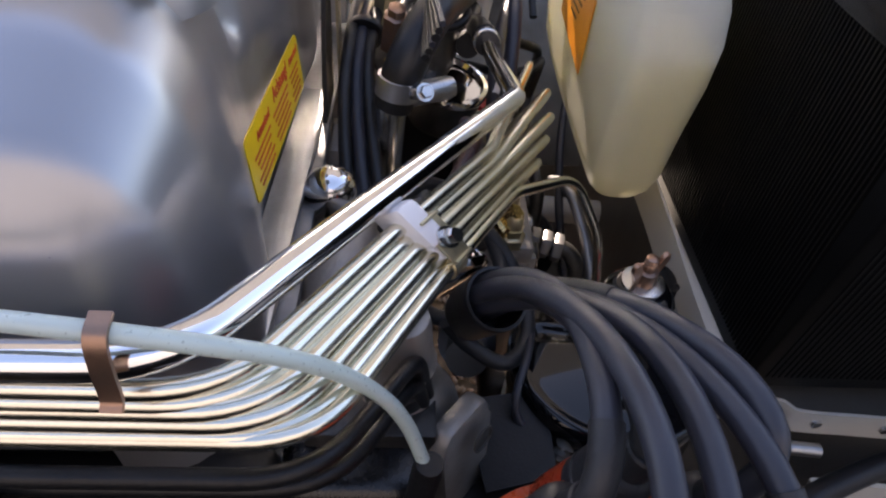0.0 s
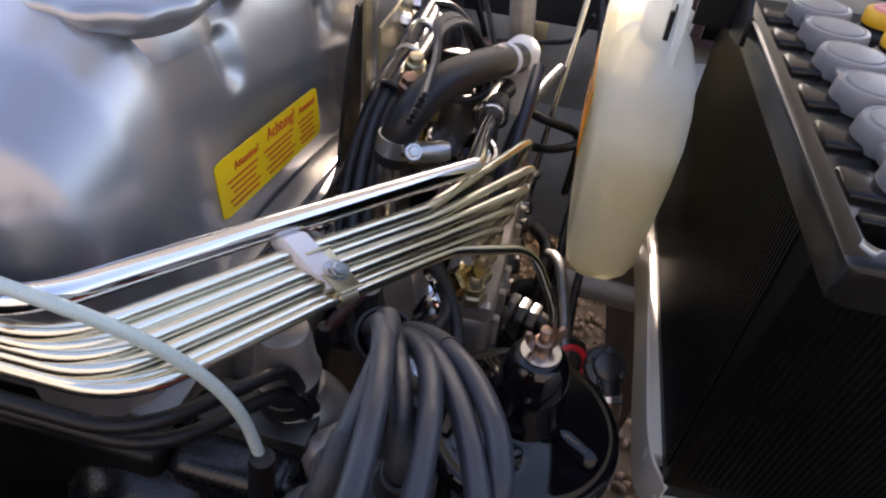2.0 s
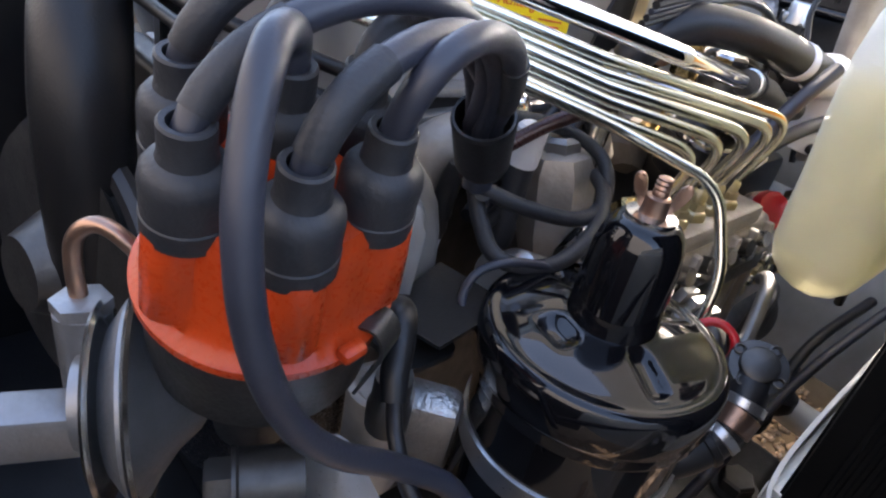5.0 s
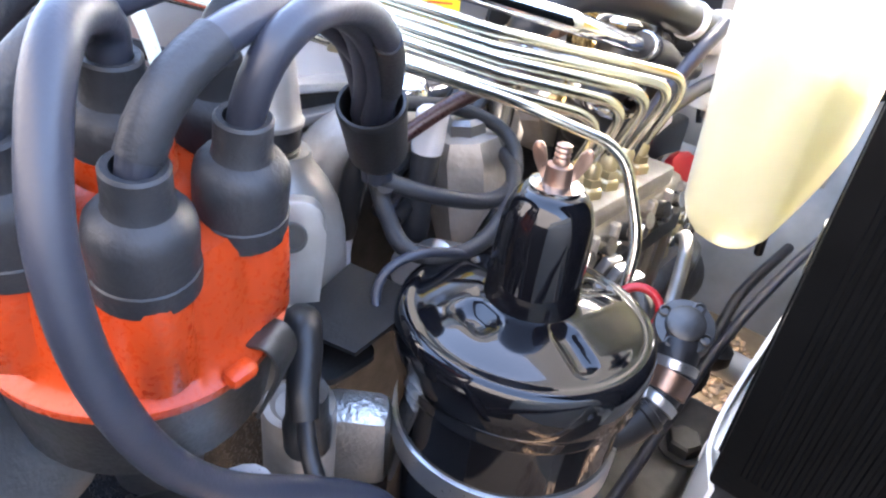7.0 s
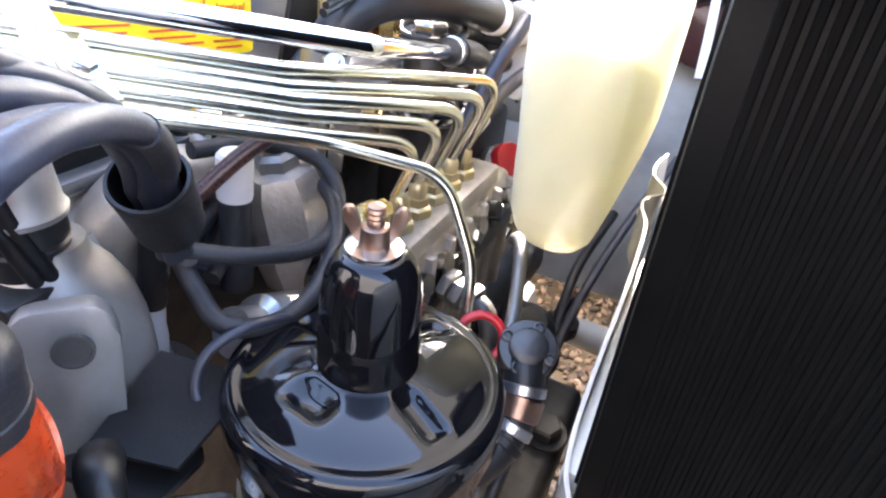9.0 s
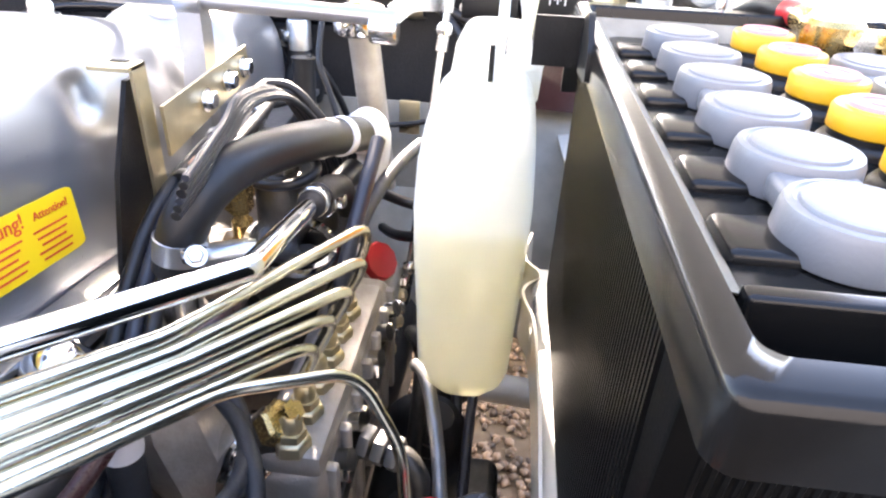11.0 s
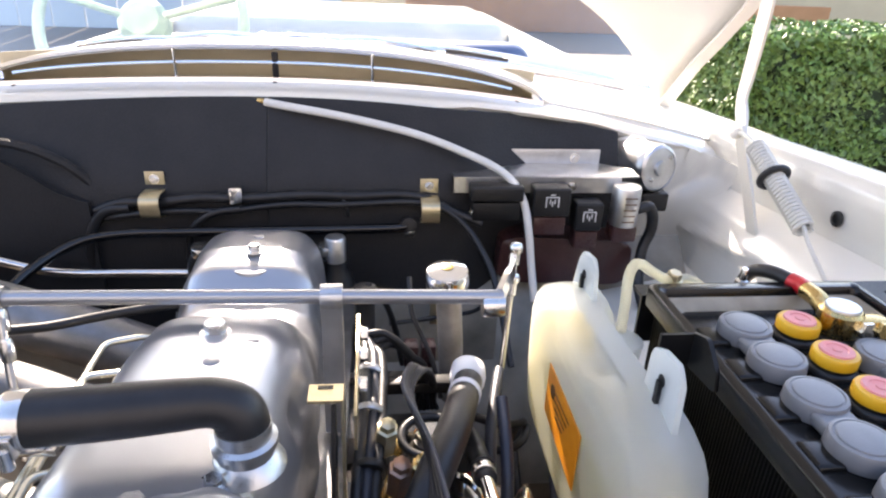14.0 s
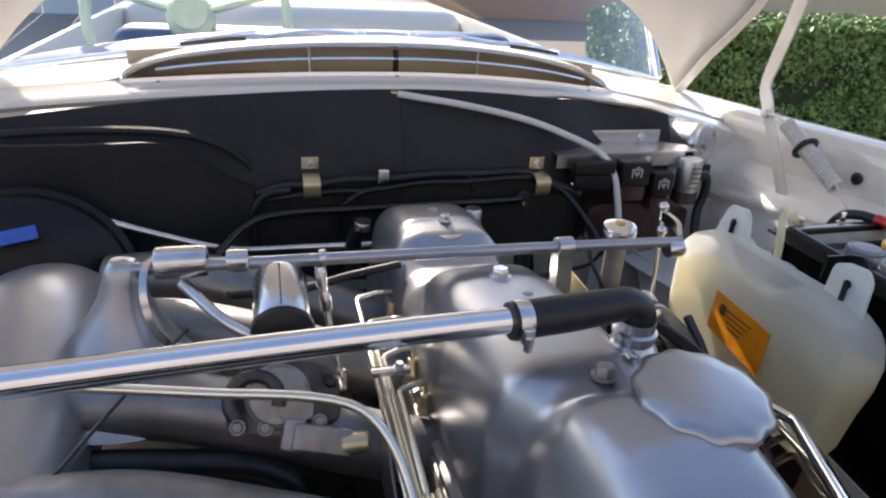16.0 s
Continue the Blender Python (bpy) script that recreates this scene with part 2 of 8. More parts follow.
def bent(pts, radii, steps=7):
    """Centre line of a pipe of straight runs whose corners are rounded to those radii."""
    pts = [Vector(p) for p in pts]
    out = [pts[0]]
    for i in range(1, len(pts) - 1):
        a, b, c = pts[i - 1], pts[i], pts[i + 1]
        d, e = (a - b).normalized(), (c - b).normalized()
        half = math.acos(max(-1.0, min(1.0, d.dot(e)))) / 2
        r = radii[i - 1] if isinstance(radii, (list, tuple)) else radii
        cut_ = min(r / max(math.tan(half), 1e-3), (0.9 if i == 1 else 0.48) * (a - b).length, (0.9 if i == len(pts) - 2 else 0.48) * (c - b).length)
        p, q = b + d * cut_, b + e * cut_
        for k in range(steps + 1):
            t = k / steps
            out.append((1 - t) ** 2 * p + 2 * t * (1 - t) * b + t * t * q)
    return out + [pts[-1]]


def bezier(p0, p1, p2, p3, steps=22):
    p0, p1, p2, p3 = (Vector(p) for p in (p0, p1, p2, p3))
    return [(1 - t) ** 3 * p0 + 3 * t * (1 - t) ** 2 * p1 + 3 * t * t * (1 - t) * p2 + t ** 3 * p3 for t in (k / steps for k in range(steps + 1))]


def run_tube(bm, line, r, seg=12):
    """A tube along ready-made points."""
    return tube(bm, line, r, seg, 1)


def lathe(bm, profile, m=Matrix(), seg=28, wave=None):
    """A turned body: profile of (radius, height) from bottom to top; wave(angle, radius) may scallop it."""
    rings = []
    for r, z in profile:
        ring = []
        for k in range(seg):
            a = 2 * math.pi * k / seg
            rr = wave(a, r) if wave else r
            ring.append(bm.verts.new(m @ Vector((rr * math.cos(a), rr * math.sin(a), z))))
        rings.append(ring)
    for a, b in zip(rings, rings[1:]):
        for k in range(seg):
            bm.faces.new((a[k], a[(k + 1) % seg], b[(k + 1) % seg], b[k]))
    bm.faces.new(rings[0][::-1])
    bm.faces.new(rings[-1])
    return bm


def box(bm, size, m=Matrix(), bevel=0.0, seg=2):
    """A box of that size about the middle of m."""
    sub = bmesh.new()
    bmesh.ops.create_cube(sub, size=1.0, matrix=Matrix.Diagonal((*size, 1)))
    if bevel:
        bmesh.ops.bevel(sub, geom=sub.edges[:], offset=min(bevel, 0.45 * min(size)), segments=seg, affect="EDGES", profile=0.5)
    return join(bm, sub, m)


def join(bm, sub, m=Matrix()):
    got = {v: bm.verts.new(m @ v.co) for v in sub.verts}
    for f in sub.faces:
        bm.faces.new([got[v] for v in f.verts])
    sub.free()
    return bm


def block(bm, lo, hi, bevel=0.0, seg=2):
    lo, hi = Vector(lo), Vector(hi)
    return box(bm, hi - lo, Matrix.Translation((lo + hi) / 2), bevel, seg)


def plate(bm, outline, depth, m=Matrix(), bevel=0.0):
    """A sheet with that outline in x and y and that thickness along z."""
    sub = bmesh.new()
    low = [sub.verts.new((x, y, -depth / 2)) for x, y in outline]
    top = [sub.verts.new((x, y, depth / 2)) for x, y in outline]
    sub.faces.new(low[::-1])
    cap = sub.faces.new(top)
    for i in range(len(outline)):
        j = (i + 1) % len(outline)
        sub.faces.new((low[i], low[j], top[j], top[i]))
    if bevel:
        rim = [e for e in sub.edges if abs(e.verts[0].co.z - e.verts[1].co.z) < 1e-6]
        bmesh.ops.bevel(sub, geom=rim, offset=bevel, segments=2, affect="EDGES", profile=0.5)
    return join(bm, sub, m)


def strip(bm, pts, width, thick, side, steps=5, smooth=True):
    """A flat band along a curve: width along side, thickness across it."""
    line = glide(pts, steps) if smooth else [Vector(p) for p in pts]
    side = Vector(side).normalized()
    rings = []
    for i, p in enumerate(line):
        d = (line[min(i + 1, len(line) - 1)] - line[max(i - 1, 0)]).normalized()
        s = (side - d * side.dot(d)).normalized()
        u = d.cross(s)
        rings.append([bm.verts.new(p + s * a * width / 2 + u * b * thick / 2) for a, b in ((-1, -1), (1, -1), (1, 1), (-1, 1))])
    for a, b in zip(rings, rings[1:]):
        for k in range(4):
            bm.faces.new((a[k], a[(k + 1) % 4], b[(k + 1) % 4], b[k]))
    bm.faces.new(rings[0][::-1])
    bm.faces.new(rings[-1])
    return bm


def hexhead(bm, m, across=0.012, high=0.006, washer=True):
    r = across / math.sqrt(3)
    if washer:
        lathe(bm, [(r * 1.35, 0), (r * 1.35, 0.0014)], m, 20)
    lathe(bm, [(r, 0.0012), (r, high * 0.85), (r * 0.86, high)], m, 6)
    return bm


def rounded(pts, cuts=5, amount=0.3):
    """An outline in x and y with rounded corners."""
    out = []
    n = len(pts)
    for i in range(n):
        a, b, c = Vector(pts[i - 1]), Vector(pts[i]), Vector(pts[(i + 1) % n])
        p, q = b.lerp(a, amount), b.lerp(c, amount)
        for k in range(cuts + 1):
            t = k / cuts
            v = (1 - t) ** 2 * p + 2 * t * (1 - t) * b + t * t * q
            out.append((v.x, v.y))
    return out


def lettering(text, size, m, mat, parent, name="lettering", depth=0.0002):
    cu = bpy.data.curves.new(name, "FONT")
    cu.body, cu.size, cu.extrude, cu.align_x, cu.align_y = text, size, depth, "CENTER", "CENTER"
    tmp = bpy.data.objects.new(name, cu)
    scene.collection.objects.link(tmp)
    dg = bpy.context.evaluated_depsgraph_get()
    me = bpy.data.meshes.new_from_object(tmp.evaluated_get(dg))
    bpy.data.objects.remove(tmp)
    bm = bmesh.new()
    bm.from_mesh(me)
    bpy.data.meshes.remove(me)
    bmesh.ops.transform(bm, matrix=m, verts=bm.verts[:])
    return part(name, bm, mat, parent)


YZ = Matrix(((0, 0, 1, 0), (1, 0, 0, 0), (0, 1, 0, 0), (0, 0, 0, 1)))     # outline x, y become world y, z; depth along x
XZ = Matrix(((1, 0, 0, 0), (0, 0, -1, 0), (0, 1, 0, 0), (0, 0, 0, 1)))    # outline x, y become world x, z; depth along y

# ---- ground, hedge and walls beyond the car ----
MID = -0.165                             # the car's centre line
bm = bmesh.new()
block(bm, (-60, -60, -0.3), (60, 60, 0.0))
tagged(solo("ground", bm, SOIL, "brown gravel bed under the car", "ground"), kind="structure")


def stones():
    rng = random.Random(4)
    verts, faces = [], []
    base = bmesh.new()
    bmesh.ops.create_icosphere(base, subdivisions=1, radius=1.0)
    bv = [v.co.copy() for v in base.verts]
    bf = [[v.index for v in f.verts] for f in base.faces]
    base.free()
    for i in range(5200):
        x, y = rng.uniform(-0.25, 0.75), rng.uniform(-0.1, 1.6)
        s = rng.uniform(0.006, 0.013)
        m = pose(x, y, s * 0.35 + rng.uniform(0, 0.008), rng.uniform(0, 360), rng.uniform(0, 40), rng.uniform(0, 360))
        sx, sy, sz = s * rng.uniform(0.8, 1.3), s * rng.uniform(0.7, 1.0), s * rng.uniform(0.5, 0.8)
        o = len(verts)
        verts += [m @ Vector((v.x * sx * rng.uniform(0.85, 1.1), v.y * sy, v.z * sz)) for v in bv]
        faces += [[k + o for k in f] for f in bf]
    me = bpy.data.meshes.new("gravel")
    me.from_pydata([tuple(v) for v in verts], [], faces)
    for f in me.polygons:
        f.use_smooth = True
    me.materials.append(STONE)
    tagged(new("gravel", me), "loose rounded brown and tan gravel under the car", "gravel", kind="stuff")


stones()


def hedge():
    h = thing("hedge", (3.7, 4.3, 0), "dense clipped green hedge in sunlight", "hedge")
    bm = bmesh.new()
    block(bm, (2.27, 3.75, 0.0), (7.9, 5.0, 0.84), 0.14, 4)
    part("twig_core", bm, BARK, h)
    rng = random.Random(7)
    verts, faces = [], []

    def leaf(p, n):
        s = rng.uniform(0.016, 0.034)
        q = (n + Vector((rng.gauss(0, 0.6), rng.gauss(0, 0.6), rng.gauss(0, 0.6)))).normalized()
        m = axis(p, q, rng.uniform(0, 360))
        o = len(verts)
        verts.extend(tuple(m @ Vector(v)) for v in ((-s, 0, 0), (0, -s * 0.45, s * 0.12), (s, 0, 0), (0, s * 0.45, s * 0.12)))
        faces.append((o, o + 1, o + 2))
        faces.append((o, o + 2, o + 3))

    for i in range(56000):
        k = rng.random()
        if k < 0.5:
            p, n = Vector((rng.uniform(2.2, 7.5), 3.72, rng.uniform(0.1, 0.87))), Vector((0, -1, 0.3))
        elif k < 0.85:
            p, n = Vector((rng.uniform(2.25, 7.5), rng.uniform(3.7, 5.0), 0.86)), Vector((0, -0.2, 1))
        else:
            p, n = Vector((2.22, rng.uniform(3.7, 5.0), rng.uniform(0.1, 0.85))), Vector((-1, -0.2, 0.3))
        swell = noise.noise(p * 3.2) * 0.06 + noise.noise(p * 11) * 0.03
        leaf(p + n * (swell - rng.random() ** 2 * 0.07), n)
    me = bpy.data.meshes.new("foliage")
    me.from_pydata(verts, [], faces)
    me.materials.append(LEAF)
    ob = new("foliage", me)
    ob.parent = h
    ob.location = -AT[h]
    tagged(ob, "small glossy leaves", kind="stuff")


hedge()
bm = bmesh.new()
block(bm, (-1.5, 14.0, 0.0), (18.0, 14.3, 2.6), 0.02)
tagged(solo("wall_house", bm, WALL, "beige rendered house wall beyond the hedge", "wall"), kind="structure")
bm = bmesh.new()
block(bm, (0.6, 12.6, 0.0), (9.0, 12.8, 0.62), 0.02)
tagged(solo("wall_garden", bm, BRICK, "low terracotta garden wall", "wall"), kind="structure")
# unseen wall, added to block low sky light and darken reflections
bm = bmesh.new()
block(bm, (-6.0, -1.9, 0.0), (5.0, -1.75, 2.7), 0.02)
BLOCKER_GREY = material("sky_blocker_grey", (0.17, 0.17, 0.18), 0.85, 0, (0.14, 0.14, 0.15), 2, 80, 0.3)
tagged(solo("unseen_wall", bm, BLOCKER_GREY, "unseen grey wall added in front of the parked car to block low sky", "wall"), kind="structure")
PANEL = material("pale_blue_grey_cladding", (0.50, 0.56, 0.62), 0.5, 0, (0.44, 0.50, 0.57), 2, 60, 0.1)
cladding = tagged(thing("wall_garage", (-4.3, 11.2, 0), "pale blue-grey garage front of upright boards", "wall"), kind="structure")
for i in range(15):
    bm = bmesh.new()
    block(bm, (-8.0 + i * 0.5, 11.2, 0.0), (-7.52 + i * 0.5, 11.26, 2.5), 0.008)
    part("board", bm, PANEL, cladding)

# ---- the car's body ----
car = thing("car_body", (MID, 1.0, 0.0), "cream-painted vintage car body with its bonnet raised", "car")


def sheet(bm, nu, nv, fn, thick):
    """A sheet through fn(u, v) for u and v from 0 to 1, with thickness."""
    grid = [[bm.verts.new(fn(i / nu, j / nv)) for j in range(nv + 1)] for i in range(nu + 1)]
    faces = [bm.faces.new((grid[i][j], grid[i + 1][j], grid[i + 1][j + 1], grid[i][j + 1])) for i in range(nu) for j in range(nv)]
    bmesh.ops.recalc_face_normals(bm, faces=faces)
    bmesh.ops.solidify(bm, geom=faces, thickness=thick)
    return bm


def smooth01(t):
    t = max(0.0, min(1.0, t))
    return t * t * (3 - 2 * t)


def arch(x):
    d = x - MID
    return -(0.22 if d > 0 else 0.13) * d * d


def fire_y(x, z):
    return 0.872 + 0.56 * max(0.0, z - 0.915) + 0.068 * smooth01((x - 0.04) / 0.2)


def board(x0, x1, z0):
    def fn(u, v):
        x = x0 + (x1 - x0) * u
        z = z0 + (1.018 + arch(x) - z0) * v
        return Vector((x, fire_y(x, z), z))
    bm = bmesh.new()
    return sheet(bm, 24, 14, fn, 0.010)


part("insulation_board", board(-0.83, MID - 0.0052, 0.72), INSULATION, car, "matt black insulation board on the bulkhead")
part("insulation_board", board(MID - 0.0045, 0.31, 0.72), INSULATION, car, "matt black insulation board on the bulkhead")
# hump of the insulation on the driver's side, with a welted edge
bm = bmesh.new()
edge = [(-0.80, 0.835, 0.955), (-0.70, 0.84, 0.977), (-0.58, 0.845, 0.984), (-0.46, 0.85, 0.976), (-0.405, 0.855, 0.952), (-0.374, 0.862, 0.912), (-0.372, 0.862, 0.86), (-0.372, 0.86, 0.74)]
tube(bm, [(x, y + 0.012, z) for x, y, z in edge], 0.006, 8)
sheet(bm, 14, 10, lambda u, v: Vector((-0.83 + 0.45 * u, 0.862 - 0.03 * math.sin(math.pi * min(1, u * 1.05)), 0.72 + v * (0.975 - 0.72 - 0.07 * smooth01((u - 0.75) / 0.25)))), 0.008)
part("insulation_hump", bm, INSULATION, car, "padded black insulation over the pedal box")
# steel bulkhead behind, closing the place
bm = bmesh.new()
block(bm, (-0.86, 0.99, 0.25), (-0.06, 1.0, 0.965))
block(bm, (-0.06, 0.99, 0.46), (0.31, 1.0, 0.965))
part("bulkhead", bm, WHITE_SHEET, car)
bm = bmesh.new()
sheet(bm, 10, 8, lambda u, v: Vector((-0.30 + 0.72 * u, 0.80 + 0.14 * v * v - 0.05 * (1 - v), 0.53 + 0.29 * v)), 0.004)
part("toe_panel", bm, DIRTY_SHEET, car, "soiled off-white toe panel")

# cowl with its air intake
VENT_L, VENT_R = -0.55, 0.205


def vent_h(x):
    t = (x - (VENT_L + VENT_R) / 2) / ((VENT_R - VENT_L) / 2)
    return 0.039 * math.sqrt(max(0.0, 1 - abs(t) ** 2.6))


def cowl_y(x):
    return 0.06 * ((x - MID) / 0.55) ** 2


bm = bmesh.new()
lip = [(0.925, 1.013), (0.920, 1.020), (0.930, 1.026), (0.955, 1.030), (0.972, 1.036)]


def cowl_front(u, v):
    x = -0.86 + 1.36 * u
    k = v * (len(lip) - 1)
    i = min(int(k), len(lip) - 2)
    y, z = (lip[i][j] + (lip[i + 1][j] - lip[i][j]) * (k - i) for j in (0, 1))
    return Vector((x, y + cowl_y(x) + 0.01 * smooth01((x - 0.05) / 0.25), z + arch(x) + 0.008 * (1 - v) * smooth01((x - 0.04) / 0.06) * smooth01((0.33 - x) / 0.04)))


sheet(bm, 50, 8, cowl_front, 0.003)
part("cowl_lip", bm, CREAM, car)


def wind(x):
    d = (x - MID) / 0.62
    return 1.13 + 0.17 * d * d, 1.060 - 0.092 * abs(d) ** 1.5


def cowl_top(u, v):
    x = -0.86 + 1.44 * u
    y0, z0 = 0.976 + cowl_y(x), 1.037 + arch(x) + vent_h(x)
    y1, z1 = wind(x)
    return Vector((x, y0 + (y1 - y0) * v, z0 + (z1 - z0) * v + 0.012 * math.sin(math.pi * v)))


bm = bmesh.new()
sheet(bm, 60, 8, cowl_top, 0.003)
part("cowl_top", bm, CREAM, car)
# body cream darkened to olive-beige: the intake's shade is in the colour
VENT_SHADE = material("shaded_intake_cream", (0.50, 0.43, 0.30), 0.5, 0, (0.36, 0.30, 0.20), 10, 400, 0.1)
bm = bmesh.new()
sheet(bm, 30, 3, lambda u, v: Vector((VENT_L + (VENT_R - VENT_L) * u, 0.985 + 0.05 * v + cowl_y(VENT_L + (VENT_R - VENT_L) * u), 1.030 + arch(VENT_L + (VENT_R - VENT_L) * u) + 0.0 * v)), 0.002)
sheet(bm, 30, 3, lambda u, v: Vector((VENT_L + (VENT_R - VENT_L) * u, 1.035 + cowl_y(VENT_L + (VENT_R - VENT_L) * u), 1.028 + arch(VENT_L + (VENT_R - VENT_L) * u) + 0.04 * v)), 0.002)
part("intake_channel", bm, VENT_SHADE, car, "cream inside of the air intake, its shade put in as olive-beige")
grille = thing("intake_trim", (MID, 0.97, 1.04), "polished trim strip and bars of the cowl air intake", "car trim")


def along(x, dy, z):
    return Vector((x, 0.972 + cowl_y(x) + dy, z + arch(x)))


xs = [VENT_L + (VENT_R - VENT_L) * i / 16 for i in range(17)]
bm = bmesh.new()
strip(bm, [along(x, -0.006, 1.0315) for x in xs], 0.0145, 0.003, (0, 0.15, 1), 3)
part("lower_trim", bm, CHROME, grille)
bm = bmesh.new()
strip(bm, [along(x, 0.0, 1.038 + vent_h(x)) for x in xs[:1] + [VENT_L + 0.004, VENT_L + 0.012, VENT_L + 0.025] + xs[1:-1] + [VENT_R - 0.025, VENT_R - 0.012, VENT_R - 0.004] + xs[-1:]], 0.006, 0.003, (0, 0.7, 0.7), 3)
part("upper_trim", bm, CHROME, grille)
bm = bmesh.new()
tube(bm, [along(x, 0.002, 1.0375 + 0.5 * vent_h(x)) for x in xs[1:-1]], 0.0022, 8, 3)
part("cross_bar", bm, CHROME, grille)
for x in (-0.292, -0.038):
    bm = bmesh.new()
    tube(bm, [along(x, 0.0, 1.036), along(x, 0.0, 1.037 + vent_h(x))], 0.0022, 8)
    part("upright_bar", bm, CHROME, grille)
bm = bmesh.new()
block(bm, along(MID, 0.004, 1.036) - Vector((0.004, 0.004, 0)), along(MID, 0.004, 1.07) + Vector((0.004, 0.004, 0)), 0.002)
part("centre_stay", bm, BLACK_MATT, grille)
for x in (-0.50, MID, 0.165):
    bm = bmesh.new()
    lathe(bm, [(0.0035, 0), (0.0035, 0.001), (0.002, 0.002)], axis(along(x, -0.0085, 1.031), (0, -1, 0.1)), 12)
    part("trim_screw", bm, DARK_STEEL, grille)

# windscreen
screen = thing("windscreen", (MID, 1.15, 1.08), "curved clear windscreen in a chrome frame", "windscreen")
wx = [MID - 0.70 + 1.40 * i / 24 for i in range(25)]
bm = bmesh.new()
tube(bm, [Vector((x, wind(x)[0] + 0.01, wind(x)[1] + 0.008)) for x in wx], 0.008, 10, 2)
part("lower_frame", bm, CHROME, screen)
bm = bmesh.new()


def pane(u, v):
    x = MID - 0.70 + 1.40 * u
    y, z = wind(x)
    return Vector((x * (1 - 0.04 * v), y + 0.012 + 0.22 * v, z + 0.01 + 0.36 * v))


sheet(bm, 28, 4, pane, 0.004)
glass = part("pane", bm, GLASS, screen)
glass.visible_shadow = False
for s in (0.0, 1.0):
    bm = bmesh.new()
    tube(bm, [pane(s, k / 4) for k in range(5)], 0.014, 10, 3)
    part("side_frame", bm, CHROME, screen)
bm = bmesh.new()
tube(bm, [pane(k / 16, 1.0) for k in range(17)], 0.014, 10, 2)
part("upper_frame", bm, CHROME, screen)


def wiper(x0, x1):
    w = thing("windscreen_wiper", (x0, 1.1, 1.08), "chrome windscreen wiper lying flat at the glass", "wiper", "windscreen wipers")
    p = Vector((x0, wind(x0)[0] - 0.018, wind(x0)[1] + 0.012))
    q = Vector((x1, wind(x1)[0] - 0.012, wind(x1)[1] + 0.022))
    bm = bmesh.new()
    lathe(bm, [(0.009, -0.012), (0.009, 0.004), (0.005, 0.009)], axis(p, (0, -0.35, 1)), 16)
    part("pivot", bm, CHROME, w)
    bm = bmesh.new()
    tube(bm, [p, p.lerp(q, 0.3) + Vector((0, 0, 0.008)), p.lerp(q, 0.7)], lambda t: 0.006 - 0.003 * t, 8)
    part("arm", bm, CHROME, w)
    bm = bmesh.new()
    a, b = p.lerp(q, 0.35), q + (q - p) * 0.1
    tube(bm, [a, a.lerp(b, 0.5) + Vector((0, 0, 0.006)), b], 0.003, 8)
    part("blade_holder", bm, CHROME, w)
    bm = bmesh.new()
    strip(bm, [a - Vector((0, 0, 0.005)), a.lerp(b, 0.5), b - Vector((0, 0, 0.005))], 0.006, 0.002, (0, 0, 1))
    part("rubber", bm, RUBBER, w)


wiper(-0.20, -0.46)
wiper(-0.11, 0.16)

# cabin seen through the screen
bm = bmesh.new()
sheet(bm, 16, 6, lambda u, v: Vector((MID - 0.66 + 1.32 * u, 1.19 + 0.25 * v + 0.18 * (2 * u - 1) ** 2, 1.025 + 0.03 * math.sin(math.pi * v) - 0.09 * (2 * u - 1) ** 2)), 0.02)
part("dashboard_top", bm, NAVY, car, "dark blue dashboard top")
wheel = thing("steering_wheel", (-0.50, 1.58, 1.06), "pale green steering wheel behind the windscreen", "steering wheel")
wm = axis((-0.50, 1.52, 1.05), (0, -0.85, 0.5))
bm = bmesh.new()
tube(bm, [wm @ Vector((0.2 * math.cos(a), 0.2 * math.sin(a), 0)) for a in [2 * math.pi * k / 16 for k in range(16)]], 0.011, 10, 3, True)
part("rim", bm, MINT, wheel)
bm = bmesh.new()
lathe(bm, [(0.05, -0.03), (0.05, 0.0), (0.035, 0.015)], wm, 24)
part("hub", bm, MINT, wheel)
for a in (0.3, math.pi - 0.3):
    bm = bmesh.new()
    tube(bm, [wm @ Vector((0.03 * math.cos(a), 0.03 * math.sin(a), 0)), wm @ Vector((0.195 * math.cos(a), 0.195 * math.sin(a), 0))], 0.008, 8)
    part("spoke", bm, MINT, wheel)
for sx in (-0.5, 0.17):
    s = thing("front_seat", (sx, 2.0, 0.5), "dark blue leather front seat behind the windscreen", "seat", "front seats")
    bm = bmesh.new()
    block(bm, (sx - 0.27, 2.0, 0.55), (sx + 0.27, 2.16, 0.965), 0.06, 4)
    part("backrest", bm, NAVY, s)
    bm = bmesh.new()
    block(bm, (sx - 0.27, 1.55, 0.45), (sx + 0.27, 2.05, 0.6), 0.05, 4)
    part("seat", bm, NAVY, s)

# wing on the battery side: inner panel, gutter and outer skin
WING = [(0.40, 0.40), (0.415, 0.62), (0.425, 0.74), (0.436, 0.82), (0.443, 0.850), (0.449, 0.866), (0.462, 0.884), (0.484, 0.897), (0.496, 0.905), (0.500, 0.92), (0.502, 0.94), (0.504, 0.955),
        (0.508, 0.968), (0.516, 0.980), (0.530, 0.986), (0.555, 0.984), (0.58, 0.972), (0.61, 0.945), (0.64, 0.90), (0.655, 0.83), (0.66, 0.70), (0.655, 0.45)]


